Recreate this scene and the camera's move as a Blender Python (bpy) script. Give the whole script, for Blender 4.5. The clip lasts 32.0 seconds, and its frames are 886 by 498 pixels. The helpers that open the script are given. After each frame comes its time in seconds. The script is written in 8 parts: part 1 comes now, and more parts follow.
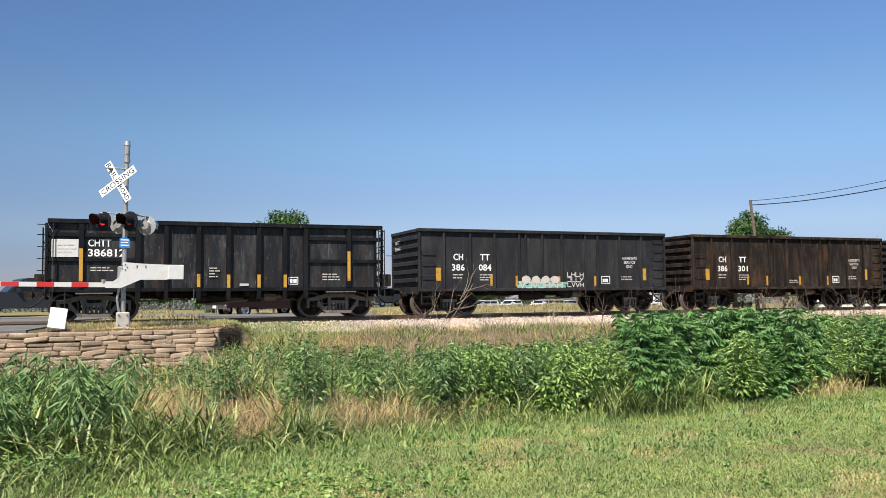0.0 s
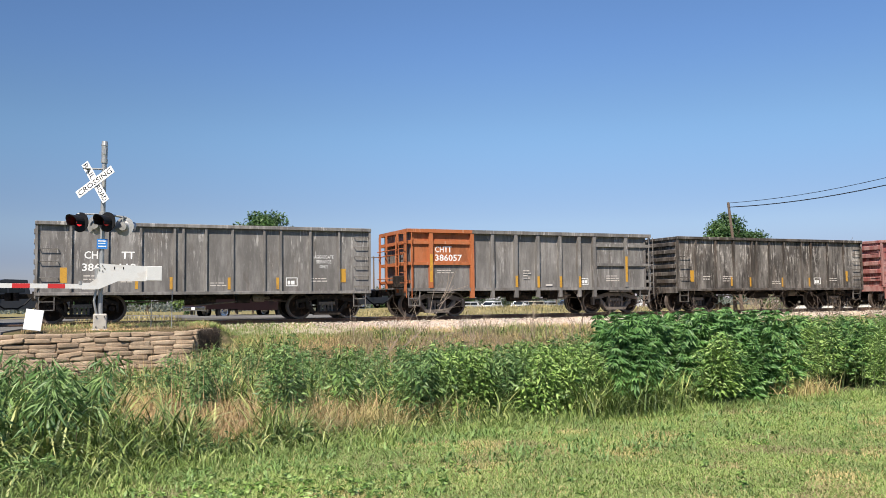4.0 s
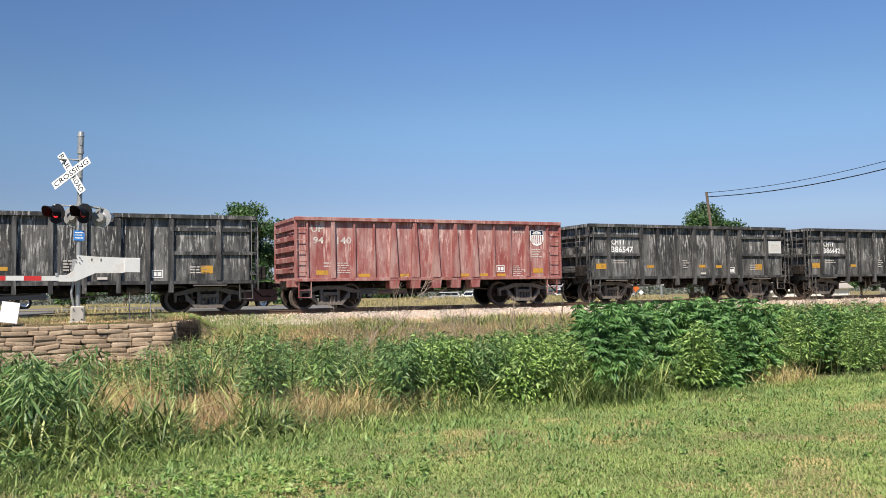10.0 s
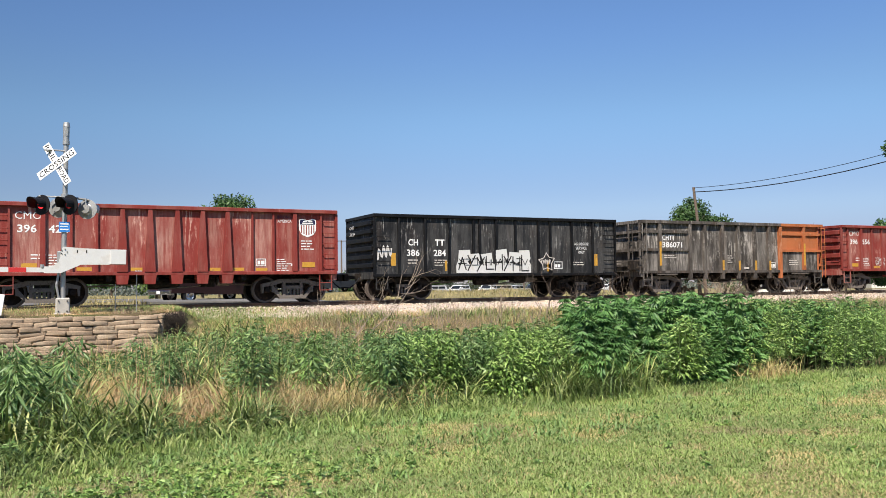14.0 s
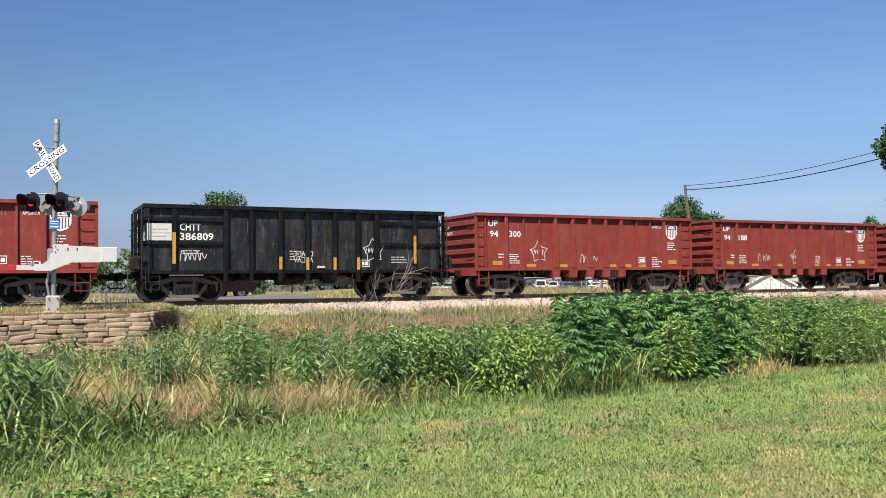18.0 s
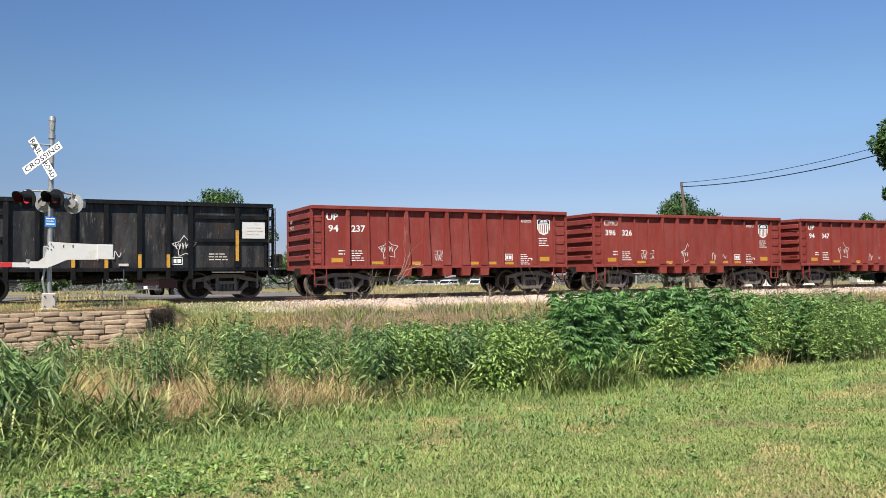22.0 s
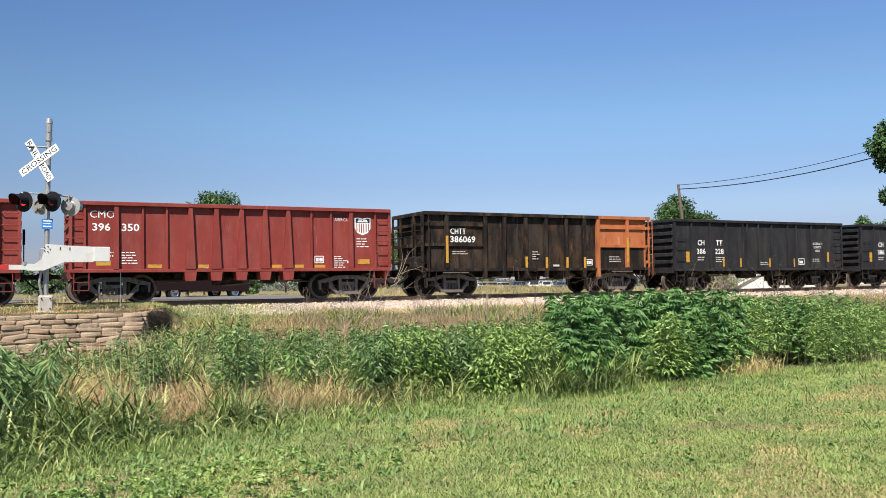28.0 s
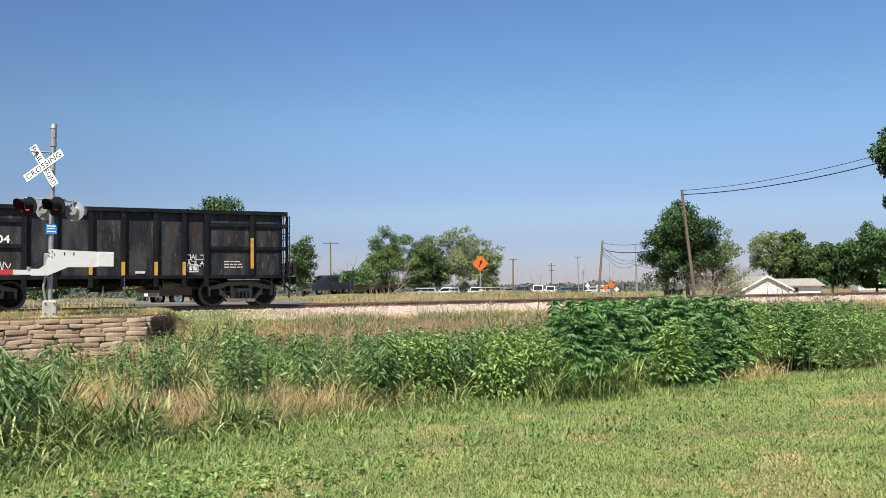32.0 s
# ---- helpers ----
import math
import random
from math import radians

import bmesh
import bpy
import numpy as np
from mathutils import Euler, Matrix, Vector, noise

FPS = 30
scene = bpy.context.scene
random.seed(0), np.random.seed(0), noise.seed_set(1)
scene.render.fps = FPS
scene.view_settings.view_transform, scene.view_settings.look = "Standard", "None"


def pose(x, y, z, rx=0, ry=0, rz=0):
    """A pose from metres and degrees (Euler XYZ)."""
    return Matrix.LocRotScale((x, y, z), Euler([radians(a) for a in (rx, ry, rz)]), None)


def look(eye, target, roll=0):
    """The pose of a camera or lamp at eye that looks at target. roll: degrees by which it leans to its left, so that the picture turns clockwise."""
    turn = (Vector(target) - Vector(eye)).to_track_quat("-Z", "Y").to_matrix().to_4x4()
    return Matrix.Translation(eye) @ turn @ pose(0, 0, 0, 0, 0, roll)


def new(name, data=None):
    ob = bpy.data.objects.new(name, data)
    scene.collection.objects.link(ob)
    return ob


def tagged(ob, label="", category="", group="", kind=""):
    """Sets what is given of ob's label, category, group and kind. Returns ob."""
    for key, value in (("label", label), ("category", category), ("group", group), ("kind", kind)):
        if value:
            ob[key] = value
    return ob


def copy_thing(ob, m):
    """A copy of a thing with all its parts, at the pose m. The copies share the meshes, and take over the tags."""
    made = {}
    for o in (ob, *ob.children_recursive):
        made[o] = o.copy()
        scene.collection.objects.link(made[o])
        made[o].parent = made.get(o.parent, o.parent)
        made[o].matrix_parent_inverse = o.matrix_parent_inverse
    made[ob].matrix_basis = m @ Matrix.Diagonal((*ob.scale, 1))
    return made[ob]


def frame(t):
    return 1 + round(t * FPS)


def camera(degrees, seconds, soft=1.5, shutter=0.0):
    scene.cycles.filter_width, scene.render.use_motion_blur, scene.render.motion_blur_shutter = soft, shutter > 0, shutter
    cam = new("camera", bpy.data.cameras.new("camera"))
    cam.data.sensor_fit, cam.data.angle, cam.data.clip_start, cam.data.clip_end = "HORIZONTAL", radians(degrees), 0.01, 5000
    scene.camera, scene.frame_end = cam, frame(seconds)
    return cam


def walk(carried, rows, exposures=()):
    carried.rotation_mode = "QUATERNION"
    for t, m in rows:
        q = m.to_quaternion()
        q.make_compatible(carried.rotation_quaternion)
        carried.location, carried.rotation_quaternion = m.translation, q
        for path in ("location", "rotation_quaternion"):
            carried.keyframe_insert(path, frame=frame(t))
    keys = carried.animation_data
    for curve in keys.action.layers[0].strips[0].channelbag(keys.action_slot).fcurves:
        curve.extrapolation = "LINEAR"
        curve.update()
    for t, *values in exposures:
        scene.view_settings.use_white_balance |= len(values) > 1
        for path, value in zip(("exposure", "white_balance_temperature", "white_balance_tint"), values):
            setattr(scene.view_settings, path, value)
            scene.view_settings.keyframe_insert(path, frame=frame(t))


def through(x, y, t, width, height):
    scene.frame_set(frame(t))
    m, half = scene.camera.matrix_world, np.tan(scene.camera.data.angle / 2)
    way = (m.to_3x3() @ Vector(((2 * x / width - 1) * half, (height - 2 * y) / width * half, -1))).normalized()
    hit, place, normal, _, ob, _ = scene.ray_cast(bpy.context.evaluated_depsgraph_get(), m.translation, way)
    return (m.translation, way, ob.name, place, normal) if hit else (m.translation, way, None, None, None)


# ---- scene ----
# World: x along the track, y away from the lawn, z up from the rail head.
EYE = (0.0, 0.0, 0.645)
PATH = [
    (0, 93.300, 0.602, -22.188), (0.5, 93.249, 0.681, -22.463), (1, 93.228, 0.729, -22.709),
    (1.5, 93.248, 0.745, -22.929), (2, 93.297, 0.742, -23.111), (2.5, 93.350, 0.725, -23.240),
    (3, 93.384, 0.691, -23.332), (3.5, 93.404, 0.650, -23.419), (5.5, 93.214, 0.602, -23.834),
    (6, 93.146, 0.619, -23.900), (6.5, 93.074, 0.652, -23.974), (7, 93.005, 0.702, -24.078),
    (7.5, 92.947, 0.759, -24.211), (8, 92.899, 0.808, -24.348), (8.5, 92.859, 0.855, -24.473),
    (9, 92.824, 0.900, -24.588), (9.5, 92.785, 0.918, -24.707), (10, 92.717, 0.907, -24.836),
    (10.5, 92.619, 0.869, -24.964), (11, 92.517, 0.801, -25.077), (11.5, 92.433, 0.730, -25.170),
    (12, 92.377, 0.678, -25.259), (12.5, 92.345, 0.650, -25.366), (13, 92.319, 0.642, -25.477),
    (13.5, 92.290, 0.634, -25.580), (14, 92.271, 0.625, -25.681), (14.5, 92.265, 0.619, -25.769),
    (16.5, 92.138, 0.651, -26.002), (17, 92.106, 0.665, -26.082), (17.5, 92.089, 0.654, -26.152),
    (18, 92.100, 0.637, -26.223), (18.5, 92.136, 0.617, -26.291), (19, 92.168, 0.600, -26.350),
    (19.5, 92.175, 0.600, -26.405), (20, 92.153, 0.611, -26.454), (20.5, 92.106, 0.623, -26.489),
    (21, 92.041, 0.635, -26.500), (21.5, 91.968, 0.654, -26.488), (22, 91.899, 0.684, -26.454),
    (22.5, 91.848, 0.714, -26.409), (23, 91.816, 0.735, -26.386), (23.5, 91.806, 0.764, -26.398),
    (24, 91.817, 0.803, -26.438), (24.5, 91.837, 0.817, -26.484), (25, 91.854, 0.792, -26.516),
    (25.5, 91.863, 0.743, -26.540), (27.5, 92.004, 0.694, -26.652), (28, 92.055, 0.698, -26.637),
    (28.5, 92.088, 0.721, -26.632), (29, 92.105, 0.747, -26.632), (29.5, 92.114, 0.757, -26.619),
    (30, 92.127, 0.741, -26.579), (30.5, 92.167, 0.706, -26.523), (31, 92.242, 0.678, -26.470),
    (31.5, 92.334, 0.661, -26.432), (32, 92.419, 0.643, -26.409),
]
cam = camera(55.19, 32.0, soft=0.75)
walk(cam, [(t, pose(*EYE, rx, ry, rz)) for t, rx, ry, rz in PATH], exposures=((0, 0.8), (2.5, 0.8), (6, 0.7), (10, 0.7), (14, 0.78), (18, 0.76), (23, 0.76), (28, 0.82), (32, 0.75)))

# ---- light ----
SUN_AZ, SUN_EL = radians(229), radians(53)  # azimuth counted from +x towards +y
sun_dir = Vector((math.cos(SUN_EL) * math.cos(SUN_AZ), math.cos(SUN_EL) * math.sin(SUN_AZ), math.sin(SUN_EL)))
world = bpy.data.worlds.new("sky")
scene.world = world
world.use_nodes = True
wn, wl = world.node_tree.nodes, world.node_tree.links
sky = wn.new("ShaderNodeTexSky")
sky.sky_type, sky.sun_disc = "NISHITA", False
sky.sun_elevation, sky.sun_rotation = SUN_EL, radians(90) - SUN_AZ
sky.air_density, sky.dust_density, sky.ozone_density, sky.altitude = 1.0, 0.05, 3.5, 150
wn["Background"].inputs["Strength"].default_value = 0.077
# haze: the sky pales to a lilac grey low down and deepens higher up
wc, wsep = wn.new("ShaderNodeTexCoord"), wn.new("ShaderNodeSeparateXYZ")
wl.new(wc.outputs["Generated"], wsep.inputs[0])
haze = wn.new("ShaderNodeValToRGB")
haze.color_ramp.interpolation = "EASE"
stops = ((0.0, (0.41, 0.41, 0.60)), (0.04, (0.47, 0.475, 0.665)), (0.09, (0.625, 0.63, 0.755)), (0.2, (0.74, 0.83, 0.91)), (0.3, (0.72, 0.84, 1.0)))
haze.color_ramp.elements[0].color = (*stops[0][1], 1)
haze.color_ramp.elements[1].position, haze.color_ramp.elements[1].color = stops[-1][0], (*stops[-1][1], 1)
for at, c in stops[1:-1]:
    haze.color_ramp.elements.new(at).color = (*c, 1)
wl.new(wsep.outputs["Z"], haze.inputs["Fac"])
wmix = wn.new("ShaderNodeMix")
wmix.data_type, wmix.blend_type = "RGBA", "MULTIPLY"
wmix.inputs[0].default_value = 1.0
wl.new(sky.outputs["Color"], wmix.inputs[6])
wl.new(haze.outputs["Color"], wmix.inputs[7])
# the sky is a little paler towards the right-hand side, as haze lies there
wdot = wn.new("ShaderNodeVectorMath")
wdot.operation = "DOT_PRODUCT"
wdot.inputs[1].default_value = (0.90, -0.43, 0.0)
wl.new(wc.outputs["Generated"], wdot.inputs[0])
wside = wn.new("ShaderNodeMapRange")
wside.interpolation_type = "SMOOTHSTEP"
for key, value in (("From Min", -0.75), ("From Max", 0.1), ("To Min", 0.77), ("To Max", 1.04)):
    wside.inputs[key].default_value = value
wl.new(wdot.outputs["Value"], wside.inputs["Value"])
wscale = wn.new("ShaderNodeVectorMath")
wscale.operation = "SCALE"
wl.new(wmix.outputs[2], wscale.inputs[0])
wl.new(wside.outputs["Result"], wscale.inputs["Scale"])
wl.new(wscale.outputs[0], wn["Background"].inputs["Color"])
sun = new("sun", bpy.data.lights.new("sun", "SUN"))
sun.data.energy, sun.data.angle, sun.data.color = 4.45, radians(0.53), (1.0, 0.915, 0.8)
sun.matrix_world = look((0, 0, 60), Vector((0, 0, 60)) - sun_dir)


# ---- materials ----
def nodes_of(name):
    m = bpy.data.materials.new(name)
    m.use_nodes = True
    nt = m.node_tree
    return m, nt.nodes, nt.links, nt.nodes["Principled BSDF"]


def noise_node(n, l, coord, scale, detail=4.0, rough=0.55, stretch=None):
    t = n.new("ShaderNodeTexNoise")
    t.inputs["Scale"].default_value, t.inputs["Detail"].default_value, t.inputs["Roughness"].default_value = scale, detail, rough
    if stretch:
        mp = n.new("ShaderNodeMapping")
        mp.inputs["Scale"].default_value = stretch
        l.new(coord, mp.inputs["Vector"])
        coord = mp.outputs["Vector"]
    l.new(coord, t.inputs["Vector"])
    return t


def ramp(n, l, value, lo, hi):
    r = n.new("ShaderNodeMapRange")
    r.inputs["From Min"].default_value, r.inputs["From Max"].default_value = lo, hi
    r.interpolation_type = "SMOOTHSTEP"
    l.new(value, r.inputs["Value"])
    return r.outputs["Result"]


def mixed(n, l, fac, a, b, blend="MIX"):
    m = n.new("ShaderNodeMix")
    m.data_type, m.blend_type = "RGBA", blend
    fa, ia, ib = m.inputs[0], m.inputs[6], m.inputs[7]
    for sock, v in ((fa, fac), (ia, a), (ib, b)):
        if isinstance(v, (int, float)):
            sock.default_value = v
        elif isinstance(v, tuple):
            sock.default_value = (*v, 1.0) if len(v) == 3 else v
        else:
            l.new(v, sock)
    return m.outputs[2]


def shifted_coords(n, l):
    """Object coordinates, moved by each object's random number so that repeats differ."""
    tc, oi = n.new("ShaderNodeTexCoord"), n.new("ShaderNodeObjectInfo")
    mul = n.new("ShaderNodeMath")
    mul.operation = "MULTIPLY"
    mul.inputs[1].default_value = 53.0
    l.new(oi.outputs["Random"], mul.inputs[0])
    add = n.new("ShaderNodeVectorMath")
    add.operation = "ADD"
    l.new(tc.outputs["Object"], add.inputs[0])
    l.new(mul.outputs[0], add.inputs[1])
    return add.outputs[0]


def bump(n, l, bsdf, height, strength, distance=0.02):
    b = n.new("ShaderNodeBump")
    b.inputs["Strength"].default_value, b.inputs["Distance"].default_value = strength, distance
    l.new(height, b.inputs["Height"])
    l.new(b.outputs["Normal"], bsdf.inputs["Normal"])


def plain(name, col, rough=0.6, metal=0.0, vary=0.25, scale=6.0, bumpy=0.15, second=None):
    """A surface with grain at two scales; second: the colour of its worn or dirty patches."""
    m, n, l, b = nodes_of(name)
    co = shifted_coords(n, l)
    big, fine = noise_node(n, l, co, scale), noise_node(n, l, co, scale * 9, 3.0)
    dark = tuple(c * (1 - vary) for c in col)
    light = tuple(min(1, c * (1 + vary)) for c in col)
    c1 = mixed(n, l, big.outputs["Fac"], dark, light)
    if second:
        c1 = mixed(n, l, ramp(n, l, big.outputs["Fac"], 0.52, 0.68), c1, second)
    c2 = mixed(n, l, ramp(n, l, fine.outputs["Fac"], 0.3, 0.75), tuple([1 - vary * 0.6] * 3), (1.0, 1.0, 1.0))
    l.new(mixed(n, l, 1.0, c1, c2, "MULTIPLY"), b.inputs["Base Color"])
    b.inputs["Roughness"].default_value, b.inputs["Metallic"].default_value = rough, metal
    if rough > 0.4 and max(col) < 0.12:
        b.inputs["Specular IOR Level"].default_value = 0.12
    if bumpy:
        bump(n, l, b, fine.outputs["Fac"], bumpy)
    return m


def times(n, l, *values):
    out = values[0]
    for v in values[1:]:
        m = n.new("ShaderNodeMath")
        m.operation = "MULTIPLY"
        l.new(out, m.inputs[0])
        if isinstance(v, (int, float)):
            m.inputs[1].default_value = v
        else:
            l.new(v, m.inputs[1])
        out = m.outputs[0]
    return out


def car_paint(name, col, rust, streak, streaks=0.3, grime=0.4, rough=0.55, scratches=0.15, dust=0.2, gloss=0.16, wash=0.0):
    """Painted steel of a goods wagon: runs that start under the top rail, scratches, rust blooms, dust; wash: pale chalking of whole panels."""
    m, n, l, b = nodes_of(name)
    co = shifted_coords(n, l)
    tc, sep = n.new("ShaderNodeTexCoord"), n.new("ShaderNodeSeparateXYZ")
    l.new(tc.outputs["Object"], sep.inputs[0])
    big = noise_node(n, l, co, 0.7, 5.0, 0.6)
    run = noise_node(n, l, co, 1.0, 4.0, 0.6, (13.0, 13.0, 1.5))
    patch = noise_node(n, l, co, 1.0, 4.0, 0.6, (1.5, 1.5, 0.8))
    fine = noise_node(n, l, co, 26.0, 4.0, 0.6)
    spots = noise_node(n, l, co, 5.0, 6.0, 0.75)
    c = mixed(n, l, big.outputs["Fac"], tuple(x * 0.7 for x in col), tuple(x * 1.3 for x in col))
    wide = noise_node(n, l, co, 1.0, 5.0, 0.65, (2.6, 2.6, 0.55))
    c = mixed(n, l, times(n, l, ramp(n, l, wide.outputs["Fac"], 0.42, 0.68), dust), c, streak)
    if wash:
        broad = noise_node(n, l, co, 1.0, 4.0, 0.6, (1.1, 1.1, 0.35))
        veil = noise_node(n, l, co, 1.0, 5.0, 0.7, (8.0, 8.0, 0.7))
        c = mixed(n, l, times(n, l, ramp(n, l, broad.outputs["Fac"], 0.40, 0.66), ramp(n, l, veil.outputs["Fac"], 0.30, 0.68), wash), c, tuple(min(0.75, x * 1.1) for x in streak))
    rustrun = noise_node(n, l, co, 1.0, 6.0, 0.7, (2.2, 2.2, 0.7))
    c = mixed(n, l, times(n, l, ramp(n, l, rustrun.outputs["Fac"], 0.50, 0.66), grime), c, rust)
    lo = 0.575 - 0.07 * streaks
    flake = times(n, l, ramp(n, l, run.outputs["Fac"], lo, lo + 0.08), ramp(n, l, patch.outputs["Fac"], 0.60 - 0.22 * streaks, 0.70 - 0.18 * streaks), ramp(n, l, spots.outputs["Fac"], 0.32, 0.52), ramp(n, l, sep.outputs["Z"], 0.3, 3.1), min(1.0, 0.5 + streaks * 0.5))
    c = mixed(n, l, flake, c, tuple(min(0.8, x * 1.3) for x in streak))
    thin = noise_node(n, l, co, 1.0, 5.0, 0.75, (34.0, 34.0, 2.6))
    c = mixed(n, l, times(n, l, ramp(n, l, thin.outputs["Fac"], 0.58, 0.68), ramp(n, l, spots.outputs["Fac"], 0.44, 0.58), scratches), c, tuple(min(0.7, x * 1.5 + 0.04) for x in streak))
    c = mixed(n, l, 1.0, c, mixed(n, l, fine.outputs["Fac"], (0.78, 0.78, 0.78), (1.0, 1.0, 1.0)), "MULTIPLY")
    l.new(c, b.inputs["Base Color"])
    b.inputs["Roughness"].default_value = rough
    b.inputs["Specular IOR Level"].default_value = gloss
    bump(n, l, b, big.outputs["Fac"], 0.6, 0.06)
    return m


def leafy(name, cols, rough=0.55, through=0.35, scale=0.6, patchy=1.0):
    """Leaves: each one its own shade between the colours given, light passing through."""
    m, n, l, b = nodes_of(name)
    geo, tc = n.new("ShaderNodeNewGeometry"), n.new("ShaderNodeTexCoord")
    cr = n.new("ShaderNodeValToRGB")
    cr.color_ramp.elements[0].color = (*cols[0], 1)
    cr.color_ramp.elements[1].color = (*cols[-1], 1)
    for i, c in enumerate(cols[1:-1]):
        cr.color_ramp.elements.new((i + 1) / (len(cols) - 1)).color = (*c, 1)
    l.new(geo.outputs["Random Per Island"], cr.inputs["Fac"])
    big = noise_node(n, l, tc.outputs["Object"], scale, 3.0)
    c = mixed(n, l, 1.0, cr.outputs["Color"], mixed(n, l, ramp(n, l, big.outputs["Fac"], 0.36, 0.64), tuple(1 - patchy * k for k in (0.4, 0.36, 0.36)), tuple(1 + patchy * k for k in (0.2, 0.14, 0.0))), "MULTIPLY")
    l.new(c, b.inputs["Base Color"])
    b.inputs["Roughness"].default_value = rough
    b.inputs["Specular IOR Level"].default_value = 0.4
    tr = n.new("ShaderNodeBsdfTranslucent")
    l.new(c, tr.inputs["Color"])
    mx = n.new("ShaderNodeMixShader")
    mx.inputs[0].default_value = through
    l.new(b.outputs[0], mx.inputs[1])
    l.new(tr.outputs[0], mx.inputs[2])
    l.new(mx.outputs[0], n["Material Output"].inputs["Surface"])
    return m


def glowing(name, col, strength):
    m, n, l, b = nodes_of(name)
    b.inputs["Base Color"].default_value = (*col, 1)
    b.inputs["Emission Color"].default_value = (*col, 1)
    b.inputs["Emission Strength"].default_value = strength
    b.inputs["Roughness"].default_value = 0.2
    return m


def ground_mat(name, cols, scale, fine=40.0, rough=0.95, bumpy=0.5):
    m, n, l, b = nodes_of(name)
    tc = n.new("ShaderNodeTexCoord")
    a, c, f = (noise_node(n, l, tc.outputs["Object"], s, 5.0, 0.6) for s in (scale, scale * 6, fine))
    x = mixed(n, l, ramp(n, l, a.outputs["Fac"], 0.35, 0.65), cols[0], cols[1])
    x = mixed(n, l, ramp(n, l, c.outputs["Fac"], 0.5, 0.7), x, cols[2])
    x = mixed(n, l, 1.0, x, mixed(n, l, f.outputs["Fac"], (0.55, 0.55, 0.55), (1.25, 1.25, 1.25)), "MULTIPLY")
    l.new(x, b.inputs["Base Color"])
    b.inputs["Roughness"].default_value = rough
    b.inputs["Specular IOR Level"].default_value = 0.1
    bump(n, l, b, f.outputs["Fac"], bumpy, 0.05)
    return m


